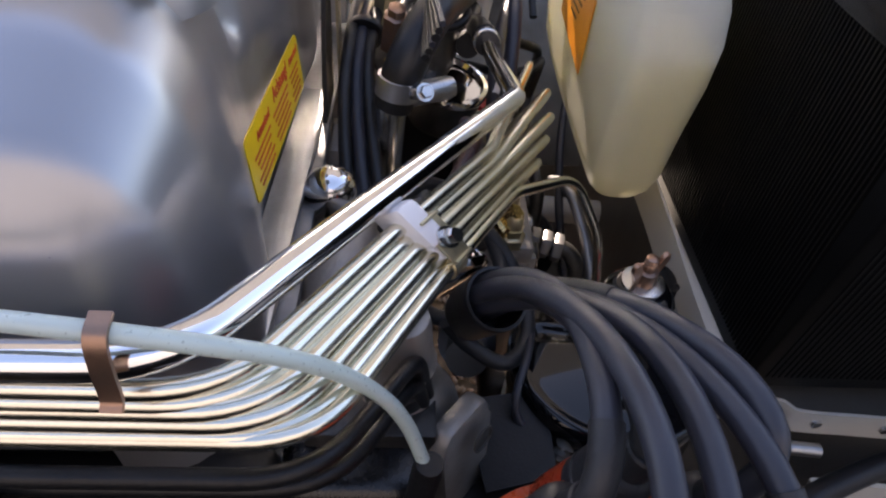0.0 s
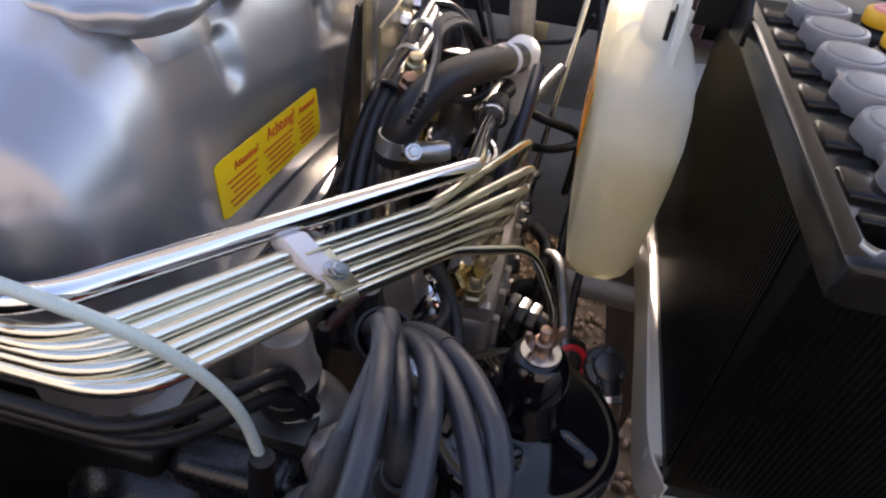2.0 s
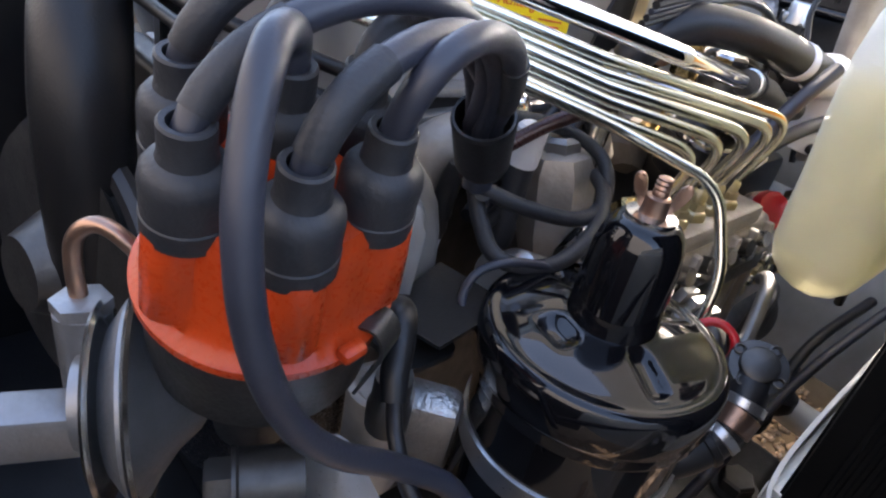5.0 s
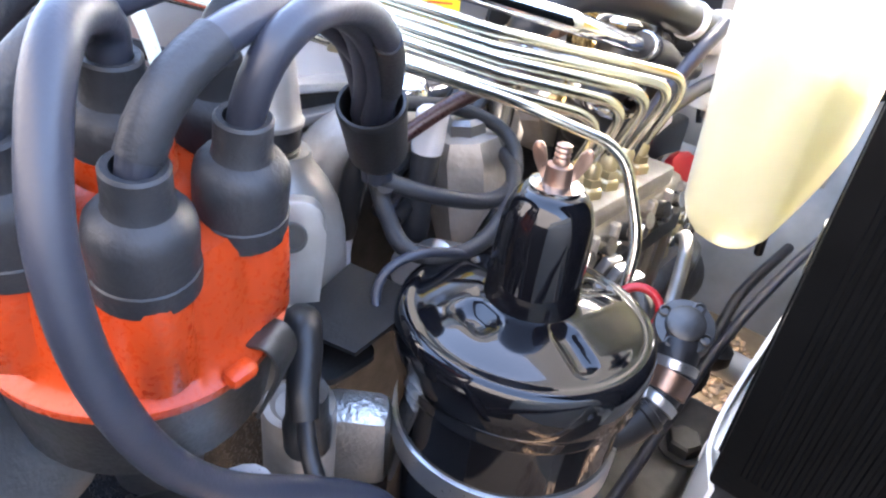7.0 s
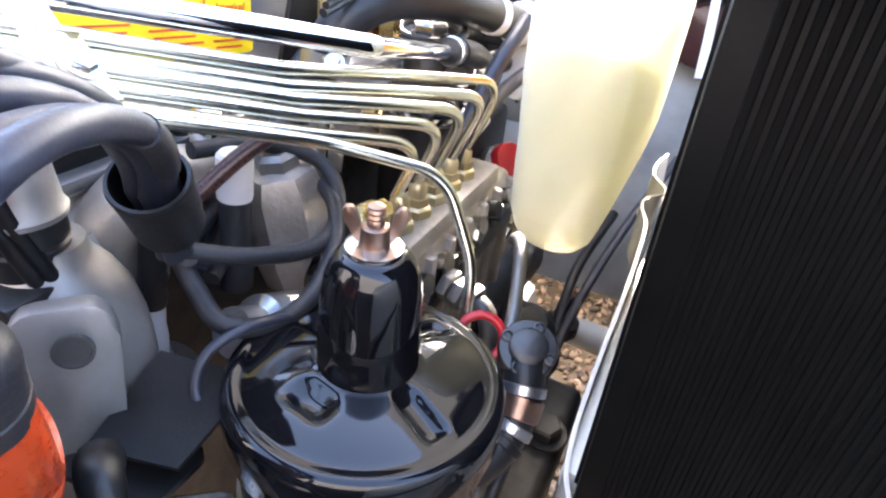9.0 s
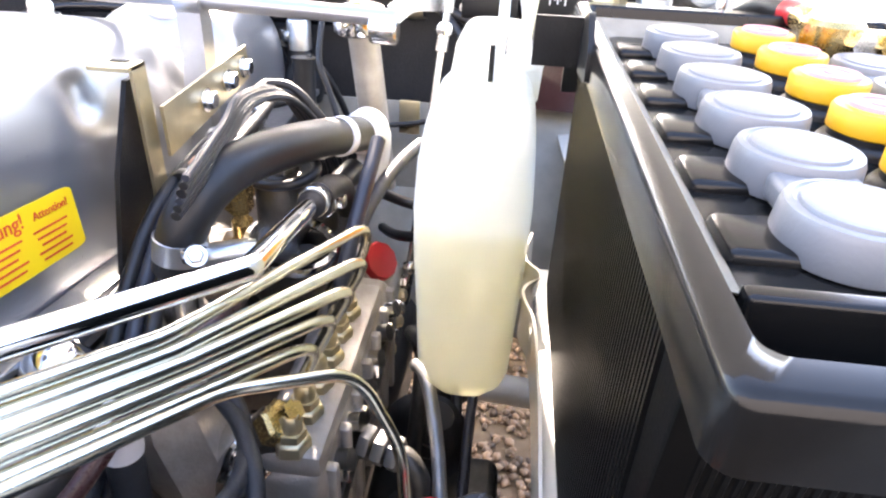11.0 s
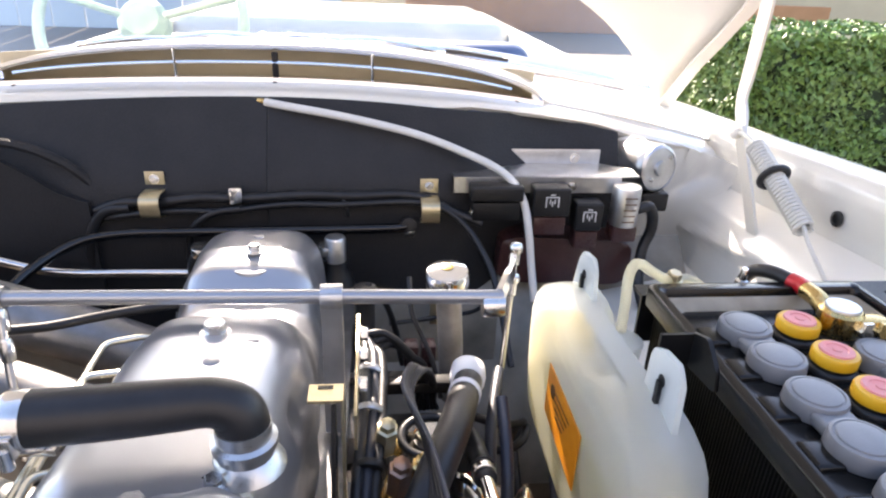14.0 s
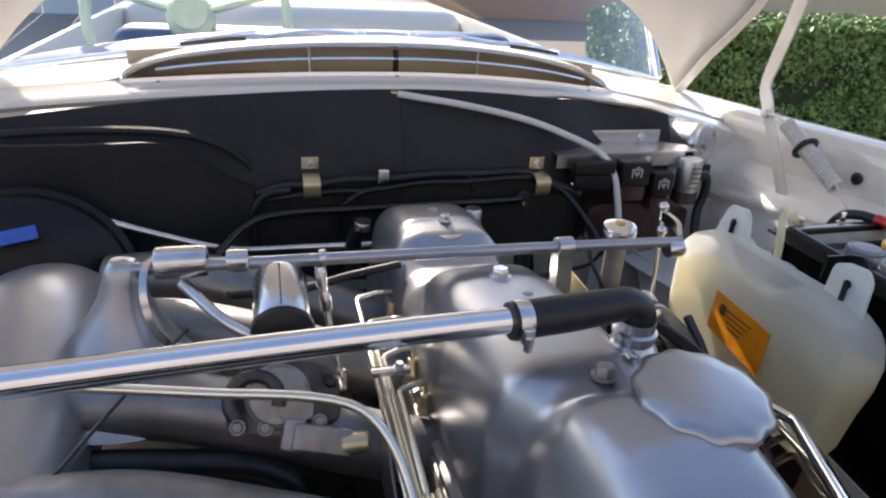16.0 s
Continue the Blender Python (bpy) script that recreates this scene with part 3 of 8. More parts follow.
def wing(side):
    def fn(u, v):
        k = v * (len(WING) - 1)
        i = min(int(k), len(WING) - 2)
        x, z = (WING[i][j] + (WING[i + 1][j] - WING[i][j]) * (k - i) for j in (0, 1))
        y = -0.35 + 2.1 * u
        if x < 0.50 and z < 0.9 and z > 0.6:
            rib = sum(math.exp(-((z - zz + 0.12 * (y - 0.8)) / 0.008) ** 2) for zz in (0.86, 0.80, 0.74))
            x -= 0.008 * rib * smooth01((1.05 - y) / 0.1) * smooth01((y - 0.4) / 0.2)
        z += -0.062 * (y - 0.72)
        x += 0.02 * smooth01((y - 0.9) / 0.4) * (1 if z > 0.9 else 0)
        if side < 0:
            x = 2 * MID - x
        return Vector((x, y, z))
    bm = bmesh.new()
    return sheet(bm, 60, 84, fn, 0.003)


part("wing", wing(1), CREAM, car, "cream wing with its inner panel")
part("wing", wing(-1), CREAM, car, "cream wing on the driver's side")


def corner(u, v):
    r = 0.05
    z = 0.60 + 0.43 * v
    xr = float(np.interp(z + 0.062 * 0.23, [p[1] for p in WING[:14]], [p[0] for p in WING[:14]])) + 0.001
    if u < 0.5:
        x, y = 0.305 + (xr - r - 0.305) * u * 2, 1.003
    else:
        a = math.pi * (u - 0.5)
        x, y = xr - r + r * math.sin(a), 1.003 - r * (1 - math.cos(a))
    return Vector((x, y, min(z, 1.022 + arch(x))))


# corner between bulkhead and wing, with the round pocket for the wiper motor
bm = bmesh.new()
sheet(bm, 24, 30, corner, 0.003)
part("corner_panel", bm, CREAM, car)
bm = bmesh.new()
lathe(bm, [(0.042, 0.0), (0.047, 0.010), (0.050, 0.012), (0.048, 0.017), (0.043, 0.016), (0.038, 0.0)], axis((0.338, 0.986, 0.914), (0.1, -1, 0.05)), 32)
part("pocket_rim", bm, CREAM, car)
# black disc stands for the shade inside the open recess
bm = bmesh.new()
lathe(bm, [(0.001, 0.002), (0.037, 0.002), (0.039, 0.010)], axis((0.338, 0.986, 0.914), (0.1, -1, 0.05)), 28)
part("pocket", bm, BLACK_MATT, car)
bm = bmesh.new()
lathe(bm, [(0.0095, 0), (0.0095, 0.002), (0.0055, 0.003), (0.0055, 0.001)], axis((0.4985, 0.732, 0.931), (-1, 0, 0.05)), 18)
part("grommet", bm, DARK_STEEL, car, "small dark hole with a fastener in the wing")

# bonnet, hinged at its rear corners and standing open
HINGE_Y, HINGE_Z, OPEN = 1.205, 0.955, radians(64)


def bonnet(u, v):
    s = 2 * u - 1
    rear = 0.300 * (1 - abs(s) ** 2.2) + 0.004
    f = rear + (1.22 - rear) * v
    half = 0.650 + 0.085 * smooth01(f / 0.26)
    dome = 0.07 * (1 - s * s) * smooth01(f / 0.5)
    y = HINGE_Y - f * math.cos(OPEN) + dome * math.sin(OPEN)
    z = HINGE_Z + f * math.sin(OPEN) + dome * math.cos(OPEN)
    return Vector((MID + half * s, y, z))


hood = thing("bonnet", (MID, HINGE_Y, HINGE_Z), "cream car bonnet standing open on its hinges", "bonnet")
bm = bmesh.new()
sheet(bm, 40, 24, bonnet, 0.004)
part("skin", bm, CREAM, hood)
for s in (0.0, 1.0):
    bm = bmesh.new()
    strip(bm, [bonnet(s, k / 12) + Vector((0.012 if s == 0 else -0.012, -0.012, -0.006)) for k in range(13)], 0.03, 0.004, (1, 0.3, 0), 2)
    part("edge_flange", bm, CREAM, hood)
bm = bmesh.new()
block(bm, (0.470, 1.190, 0.925), (0.488, 1.222, 0.972), 0.004)
part("hinge", bm, CREAM, hood)
bm = bmesh.new()
lathe(bm, [(0.006, 0), (0.006, 0.004)], axis((0.470, 1.206, 0.957), (-1, 0, 0)), 14)
part("hinge_pin", bm, STEEL, hood)

# stay and counterbalance spring of the bonnet
stay = thing("bonnet_stay", (0.445, 0.78, 0.85), "cream-painted folding bonnet stay", "bonnet stay")
bm = bmesh.new()
strip(bm, [(0.462, 0.806, 0.842), (0.4580, 0.85, 0.92), (0.4530, 0.897, 0.997)], 0.020, 0.004, (0, 1, -0.4), 4)
part("lower_link", bm, CREAM, stay)
bm = bmesh.new()
strip(bm, [(0.4580, 0.893, 0.978), (0.4650, 0.915, 1.005), (0.4705, 0.935, 1.027), (0.4660, 0.925, 1.065), (0.4450, 0.886, 1.140), (0.410, 0.83, 1.26)], 0.022, 0.004, (0, 1, -0.2), 4)
part("upper_link", bm, CREAM, stay)
for p in ((0.4590, 0.811, 0.850), (0.4510, 0.895, 0.990)):
    bm = bmesh.new()
    lathe(bm, [(0.007, 0), (0.007, 0.006), (0.004, 0.008)], axis(p, (-1, -0.2, 0)), 16)
    part("pivot", bm, CREAM, stay)
spring = thing("coil_spring", (0.452, 0.72, 0.92), "cream-painted coil spring with a black rubber ring", "spring")
sa, sb = Vector((0.446, 0.842, 0.987)), Vector((0.453, 0.722, 0.922))
bm = bmesh.new()
sm = axis(sa, sb - sa)
n = 26
tube(bm, [sm @ Vector((0.0105 * math.cos(2 * math.pi * k / 8), 0.0105 * math.sin(2 * math.pi * k / 8), (sb - sa).length * k / (8 * n))) for k in range(8 * n + 1)], 0.0027, 6, 1)
part("coil", bm, WHITE_SHEET, spring)
bm = bmesh.new()
tube(bm, [sa.lerp(sb, 0.05), sa + Vector((0.001, 0.012, 0.004)), sa + Vector((0.003, 0.035, 0.006)), (0.4500, 0.894, 0.991)], 0.0030, 8)
part("top_hook", bm, WHITE_SHEET, spring)
bm = bmesh.new()
rp = sa.lerp(sb, 0.40)
rm = axis(rp, sb - sa)
tube(bm, [rm @ Vector((0.0165 * math.cos(a), 0.0165 * math.sin(a), 0)) for a in [2 * math.pi * k / 14 for k in range(14)]], 0.0042, 10, 3, True)
part("rubber_ring", bm, RUBBER, spring)
bm = bmesh.new()
tube(bm, [sb + Vector((0, 0.012, 0.006)), sb + Vector((-0.004, -0.004, 0.004)), sb + Vector((-0.003, -0.014, -0.008)), (0.450, 0.664, 0.885), (0.450, 0.652, 0.876)], 0.0024, 8)
part("hook_rod", bm, WHITE_SHEET, spring)
# ---- engine: cylinder head cover ----
SECTIONS = [  # y, top, half width, middle
    (0.150, 0.885, 0.030, -0.145), (0.158, 0.925, 0.052, -0.145), (0.175, 0.950, 0.064, -0.144), (0.205, 0.968, 0.069, -0.144), (0.235, 0.976, 0.068, -0.146), (0.262, 0.976, 0.066, -0.150), (0.282, 0.973, 0.066, -0.152), (0.292, 0.966, 0.066, -0.152),
    (0.302, 0.955, 0.066, -0.152), (0.312, 0.955, 0.066, -0.152), (0.345, 0.958, 0.067, -0.154), (0.42, 0.948, 0.069, -0.154), (0.50, 0.937, 0.070, -0.155), (0.545, 0.927, 0.069, -0.156), (0.570, 0.907, 0.067, -0.157),
    (0.590, 0.889, 0.070, -0.158), (0.625, 0.886, 0.070, -0.158), (0.645, 0.896, 0.066, -0.160), (0.665, 0.911, 0.068, -0.160), (0.70, 0.915, 0.068, -0.161), (0.76, 0.908, 0.068, -0.163), (0.785, 0.899, 0.066, -0.164), (0.80, 0.875, 0.058, -0.165)]


def cover(u, v):
    y = 0.15 + 0.65 * u
    ys = [s[0] for s in SECTIONS]
    top, half, mid = (float(np.interp(y, ys, [s[k] for s in SECTIONS])) for k in (1, 2, 3))
    a = math.pi * v
    c, s = math.cos(a), math.sin(a)
    # the front lobe is rounder on its intake side
    lobe = smooth01((0.338 - y) / 0.026) if c > 0 else 0.0
    n = 2 / (4.2 - 0.7 * lobe)
    low = 0.80
    half *= 1 - 0.16 * lobe
    x = mid - half * math.copysign(abs(c) ** n, c) * (1 + 0.10 * (1 - abs(s)) * smooth01((0.30 - y) / 0.06))
    z = low + (top - low) * abs(s) ** n
    # flat boss bays along the flank
    bay = 0.003 * math.sin((y - 0.2) * 38) * (1 - abs(s) ** 3) * smooth01((y - 0.42) / 0.05)
    x += math.copysign(bay, -c)
    # two finger-like dents and a casting step along the flank
    if c < 0 and z > 0.82:
        for dy, z0, z1 in ((0.313, 0.905, 0.942), (0.437, 0.890, 0.922)):
            x -= 0.006 * math.exp(-((y - dy) / 0.010) ** 4) * smooth01((z - z0) / 0.012) * smooth01((z1 - z) / 0.008)
        x -= 0.002 * smooth01((0.905 - 0.185 * (y - 0.298) - z) / 0.004) * smooth01((y - 0.28) / 0.03)
    return Vector((x, y, z))


head_cover = thing("valve_cover", (-0.155, 0.47, 0.80), "satin grey cast aluminium cylinder head cover", "engine cover")
bm = bmesh.new()
sheet(bm, 150, 72, cover, 0.004)
bmesh.ops.smooth_vert(bm, verts=bm.verts[:], factor=0.5, use_axis_x=True, use_axis_y=True, use_axis_z=True)
part("cover", bm, CAST, head_cover, sharp=60)
for x, y, z, w in ((-0.157, 0.689, 0.9140, 0.010), (-0.153, 0.505, 0.9350, 0.014), (-0.147, 0.318, 0.9570, 0.012)):
    bm = bmesh.new()
    hexhead(bm, axis((x, y, z), (0, 0.1, 1), 10), w, 0.009)
    part("cover_bolt", bm, ROUGH_CAST if y < 0.4 else STEEL, head_cover, "flanged hexagon bolt")
bm = bmesh.new()
lathe(bm, [(0.022, -0.004), (0.021, 0.0002), (0.018, 0.0008)], axis((-0.157, 0.672, 0.9095), (0, -0.16, 1)) @ Matrix.Diagonal((1, 0.8, 0.6, 1)), 36)
part("oval_boss", bm, CAST, head_cover)
for x, y, z in ((-0.145, 0.458, 0.9425), (-0.16, 0.735, 0.9115)):
    bm = bmesh.new()
    lathe(bm, [(0.0055, -0.003), (0.0055, 0.001), (0.004, 0.002)], axis((x, y, z), (0, 0.1, 1)), 16)
    part("small_boss", bm, CAST, head_cover)
for k, (w, dy) in enumerate(((0.022, 0.0), (0.020, -0.008))):
    bm = bmesh.new()
    block(bm, (-0.142, 0.489 + dy, 0.9362 - dy * 0.1), (-0.142 + w, 0.4925 + dy, 0.9378 - dy * 0.1), 0.0006)
    part("cast_mark", bm, CAST, head_cover)

# cap of the oil filler
cap = thing("oil_filler_cap", (-0.112, 0.268, 0.975), "scalloped grey cast oil filler cap", "oil cap")
bm = bmesh.new()
cm = axis((-0.112, 0.268, 0.968), (0.02, -0.06, 1))
lathe(bm, [(0.030, -0.006), (0.036, 0.000), (0.040, 0.003), (0.0415, 0.007), (0.040, 0.011), (0.034, 0.0138), (0.020, 0.0150), (0.002, 0.0152)], cm, 96, lambda a, r: r * (1 + (0.028 * math.cos(11 * a) if r > 0.037 else 0.0)))
part("cap", bm, CAST, cap, sharp=50)
bm = bmesh.new()
lathe(bm, [(0.033, -0.016), (0.031, -0.004), (0.028, 0.001)], cm, 32)
part("filler_neck", bm, CAST, cap)

# breather: neck, rubber elbow, clamp and bright pipe
breather = thing("breather_hose", (-0.104, 0.356, 0.955), "black rubber breather elbow clamped to a chrome pipe", "hose")
bm = bmesh.new()
lathe(bm, [(0.020, 0), (0.018, 0.004), (0.0145, 0.008), (0.0145, 0.012), (0.0165, 0.0135), (0.0165, 0.017), (0.0140, 0.0185), (0.0140, 0.026)], axis((-0.104, 0.356, 0.949), (0, 0, 1)), 28)
part("neck", bm, ALU, breather)
bm = bmesh.new()
tube(bm, [(-0.104, 0.356, 0.966), (-0.104, 0.356, 0.976), (-0.107, 0.356, 0.984), (-0.116, 0.355, 0.989), (-0.130, 0.353, 0.990), (-0.165, 0.349, 0.990), (-0.208, 0.346, 0.9895)], lambda t: 0.0128 + 0.0006 * math.sin(t * 9), 18)
part("rubber_elbow", bm, RUBBER, breather)
bm = bmesh.new()
lathe(bm, [(0.0138, -0.005), (0.0142, -0.004), (0.0142, 0.004), (0.0138, 0.005)], axis((-0.200, 0.3465, 0.9895), (1, 0.05, 0)), 28)
clampo = part("hose_clamp", bm, STEEL, breather)
bm = bmesh.new()
box(bm, (0.008, 0.006, 0.012), Matrix.Translation((-0.200, 0.332, 0.986)), 0.001)
lathe(bm, [(0.003, 0), (0.003, 0.010)], axis((-0.200, 0.330, 0.976), (0, 0, 1)), 10)
part("clamp_screw", bm, STEEL, clampo)
bm = bmesh.new()
tube(bm, [(-0.196, 0.347, 0.990), (-0.26, 0.345, 0.990), (-0.40, 0.341, 0.988), (-0.62, 0.335, 0.982)], 0.0092, 20)
part("bright_pipe", bm, CHROME, breather)
bm = bmesh.new()
hexhead(bm, axis((-0.117, 0.338, 0.953), (0.2, -0.2, 1)), 0.008, 0.006)
part("neck_screw", bm, STEEL, breather)

# sticker on the flank of the cover
sticker = thing("warning_sticker", (-0.079, 0.329, 0.865), "yellow warning sticker with red print on the cover's flank", "sticker")
LM = Matrix.Translation((-0.0795, 0.3285, 0.8655)) @ Matrix.Rotation(radians(90), 4, "Z") @ Matrix.Rotation(radians(84), 4, "X")
LM = LM @ Matrix.Rotation(radians(-6.0), 4, "Z")
bm = bmesh.new()
plate(bm, rounded([(-0.066, -0.0165), (0.066, -0.0165), (0.066, 0.0165), (-0.066, 0.0165)], 4, 0.08), 0.0006, LM)
part("backing", bm, LABEL, sticker)
lettering("Achtung!", 0.0105, LM @ Matrix.Translation((0.010, 0.0105, 0.0006)), INK, sticker)
lettering("Attention!", 0.0066, LM @ Matrix.Translation((-0.034, 0.0085, 0.0006)), INK, sticker)
lettering("Attention!", 0.0060, LM @ Matrix.Translation((0.048, 0.0095, 0.0006)), INK, sticker)
for row in range(5):
    for w0, w1 in ((-0.058, -0.022), (-0.016, 0.026), (0.032, 0.058)):
        bm = bmesh.new()
        box(bm, ((w1 - w0) * (0.95 - 0.13 * (row % 3)), 0.0011, 0.0003), LM @ Matrix.Translation(((w0 + w1) / 2, 0.0022 - row * 0.0036, 0.0005)))
        part("print_line", bm, INK, sticker)

# block and flank below the cover
block_ = thing("engine_block", (-0.15, 0.47, 0.5), "cast aluminium and dark engine block under the cover", "engine")
bm = bmesh.new()
block(bm, (-0.235, 0.17, 0.766), (-0.066, 0.80, 0.806), 0.006)
part("cylinder_head", bm, ROUGH_CAST, block_)
bm = bmesh.new()
block(bm, (-0.232, 0.165, 0.806), (-0.062, 0.80, 0.813), 0.002)
part("flange", bm, DULL, block_)
bm = bmesh.new()
block(bm, (-0.26, 0.19, 0.45), (-0.055, 0.82, 0.764), 0.02, 3)
part("crankcase", bm, DARK_STEEL, block_)
for y in (0.255, 0.335, 0.412, 0.49, 0.57):
    bm = bmesh.new()
    lathe(bm, [(0.030, 0), (0.029, 0.012), (0.024, 0.02), (0.0235, 0.03), (0.015, 0.033)], axis((-0.066, y, 0.772), (1, -0.15, 0.25)), 8)
    part("casting_boss", bm, ROUGH_CAST, block_)

# ---- injection lines ----
def fat_at(y):
    return Vector((-0.0722 + 0.555 * (y - 0.12), y, 0.9256 - 0.219 * (y - 0.12)))


def low_at(y):
    return Vector((-0.036 + 0.4615 * (y - 0.12), y, 0.902 - 0.328 * (y - 0.12)))


lines = thing("injection_line_bundle", (0.0, 0.22, 0.88), "bundle of yellow zinc-plated steel injection lines bent round the engine", "fuel lines")
bm = bmesh.new()
run_tube(bm, bent([(-0.62, 0.17, 0.885), (-0.30, 0.131, 0.915), (-0.12, 0.1285, 0.9205), (-0.0675, 0.1285, 0.9222), fat_at(0.20), fat_at(0.328), (0.0388, 0.395, 0.8655), (0.0372, 0.455, 0.8535)], [0.1, 0.1, 0.034, 0.1, 0.014, 0.03], 9), 0.0053, 18)
part("return_pipe", bm, CHROME, lines, "thick bright steel pipe")
bm = bmesh.new()
tube(bm, [(0.0381, 0.428, 0.8590), (0.0374, 0.448, 0.8550), (0.0366, 0.475, 0.8480), (0.0355, 0.505, 0.8330), (0.0350, 0.520, 0.8100)], 0.0082, 16)
sleeve = part("return_hose", bm, RUBBER, lines, "short black rubber hose on the bright pipe")
for y, z, w in ((0.4345, 0.8577, 0.0055), (0.4435, 0.8559, 0.0050)):
    bm = bmesh.new()
    lathe(bm, [(0.0084, -w / 2), (0.0092, -w / 2 + 0.0006), (0.0092, w / 2 - 0.0006), (0.0084, w / 2)], axis((0.0378, y, z), (-0.04, 1, -0.2)), 26)
    part("band", bm, STEEL if w > 0.0052 else BLACK_MATT, sleeve)
TIPS = [(0.0668, 0.437, 0.8345), (0.0728, 0.393, 0.8375), (0.0715, 0.366, 0.8365), (0.0672, 0.349, 0.832), (0.0625, 0.336, 0.825)]
for i, f in enumerate((0.335, 0.435, 0.605, 0.76, 0.875, 1.0)):
    drop = Vector((0, 0, -0.0025 if i in (1, 4) else 0.0))

    def mid(y):
        return fat_at(y).lerp(low_at(y), f) + drop
    yl, zl = 0.1285 - 0.0050 * f, 0.9215 - 0.0265 * f + drop.z
    knee = mid(yl)
    line = [(-0.252 - 0.0045 * i, 0.335, 0.858 - 0.004 * (i % 2)), (-0.250 - 0.0045 * i, 0.22, 0.868 - 0.004 * (i % 2)), (-0.236 - 0.0045 * i, yl + 0.006, zl - 0.006), (-0.12, yl, zl), (knee.x, yl, zl), mid(0.20)]
    bends = [0.05, 0.04, 0.1, 0.031]
    if i < 5:
        t = Vector(TIPS[i])
        line += [mid(0.286), t + Vector((0.0055, 0.004, 0.0110)), Vector((0.056 - 0.001 * i, 0.432 - 0.0215 * i, 0.800))]
        bends += [0.1, 0.05, 0.025]
    else:
        line += [mid(0.292), (0.086, 0.329, 0.829), (0.108, 0.322, 0.790), (0.113, 0.310, 0.752)]
        bends += [0.1, 0.045, 0.028, 0.06]
    bm = bmesh.new()
    run_tube(bm, bent(line, bends), 0.0030, 14)
    part("injection_line", bm, ZINC, lines)
# black tubes added for the dark contour of the housing under the bundle
for i in range(2):
    y0, z0 = 0.122 + 0.004 * i, 0.876 - 0.014 * i
    bm = bmesh.new()
    run_tube(bm, bent([(-0.24, y0 + 0.02, z0 - 0.02), (-0.12, y0, z0), (-0.036 + 0.004 * i, y0, z0), (-0.006, 0.178, z0 - 0.018), (0.0, 0.19, z0 - 0.06)], [0.1, 0.035, 0.02]), 0.0032, 14)
    part("contour_tube", bm, BLACK_MATT, lines, "black tube added for the housing's dark contour under the bundle")
# plastic spacer and its steel clip
bm = bmesh.new()
c0 = fat_at(0.212).lerp(low_at(0.212), 0.40)
way = (fat_at(0.22) - fat_at(0.20)).normalized()
across = (low_at(0.211) - fat_at(0.211)).normalized()
frame3 = Matrix((across, way, across.cross(way))).transposed().to_4x4()
box(bm, (0.024, 0.013, 0.015), Matrix.Translation(c0) @ frame3, 0.003)
box(bm, (0.012, 0.009, 0.008), Matrix.Translation(c0 + across * 0.014) @ frame3, 0.002)
part("spacer", bm, WHITE_PLASTIC, lines, "white plastic spacer block")
bm = bmesh.new()
c1 = fat_at(0.215).lerp(low_at(0.215), 0.66)
up3 = frame3.to_3x3() @ Vector((0, 0, 1))
box(bm, (0.024, 0.013, 0.0016), Matrix.Translation(c1 + up3 * 0.0062) @ frame3, 0.0005)
box(bm, (0.0016, 0.013, 0.016), Matrix.Translation(c1 + up3 * 0.001 + across * -0.012) @ frame3, 0.0005)
box(bm, (0.0016, 0.013, 0.012), Matrix.Translation(c1 + up3 * 0.002 + across * 0.012) @ frame3, 0.0005)
part("clip", bm, BRASSY, lines, "gold-passivated steel clip")
bm = bmesh.new()
hexhead(bm, Matrix.Translation(c1 + up3 * 0.0072) @ frame3, 0.0075, 0.006)
part("clip_screw", bm, STEEL, lines)
bm = bmesh.new()
lathe(bm, [(0.0042, -0.005), (0.0042, 0.005)], axis(low_at(0.214), way), 18)
part("clip_band", bm, BRASSY, lines)
bm = bmesh.new()
strip(bm, [(-0.0765, 0.1275, 0.9412), (-0.0765, 0.1220, 0.9395), (-0.0765, 0.1195, 0.932), (-0.0765, 0.1180, 0.922), (-0.0765, 0.1160, 0.9200)], 0.0050, 0.0012, (1, 0, 0), 4)
part("line_band", bm, COPPER, lines, "tarnished copper-coloured retaining band")

# milky tube over the front of the engine
bm = bmesh.new()
tube(bm, [(-0.66, 0.20, 0.90), (-0.45, 0.16, 0.925), (-0.28, 0.135, 0.935), (-0.16, 0.131, 0.938), (-0.105, 0.1285, 0.9365), (-0.0839, 0.1250, 0.9385), (-0.0622, 0.126, 0.9336), (-0.0441, 0.1319, 0.9214), (-0.0292, 0.1392, 0.9039), (-0.0173, 0.1452, 0.8828), (-0.0094, 0.1472, 0.8637), (-0.003, 0.1447, 0.8443), (-0.001, 0.143, 0.838)], 0.0025, 14)
solo("nylon_tube", bm, NYLON, "pale milky green nylon tube curving over the fuel lines", "tube")

# black housing and bracket under the lines
front = thing("water_pump_housing", (-0.03, 0.17, 0.75), "black-painted pump housing in front of the engine", "pump housing")
bm = bmesh.new()
lathe(bm, [(0.054, -0.1), (0.054, 0.028), (0.0535, 0.036), (0.052, 0.040), (0.0515, 0.046), (0.049, 0.056), (0.044, 0.066), (0.036, 0.075), (0.025, 0.081), (0.012, 0.084), (0.003, 0.085)], axis((-0.070, 0.170, 0.715), (0, 0, 1)), 48)
part("dome", bm, BLACK_SATIN, front)
bm = bmesh.new()
block(bm, (-0.060, 0.148, 0.70), (0.0035, 0.192, 0.806), 0.010, 4)
part("casting", bm, BLACK_SATIN, front)
bm = bmesh.new()
block(bm, (-0.050, 0.170, 0.800), (0.004, 0.196, 0.815), 0.0012)
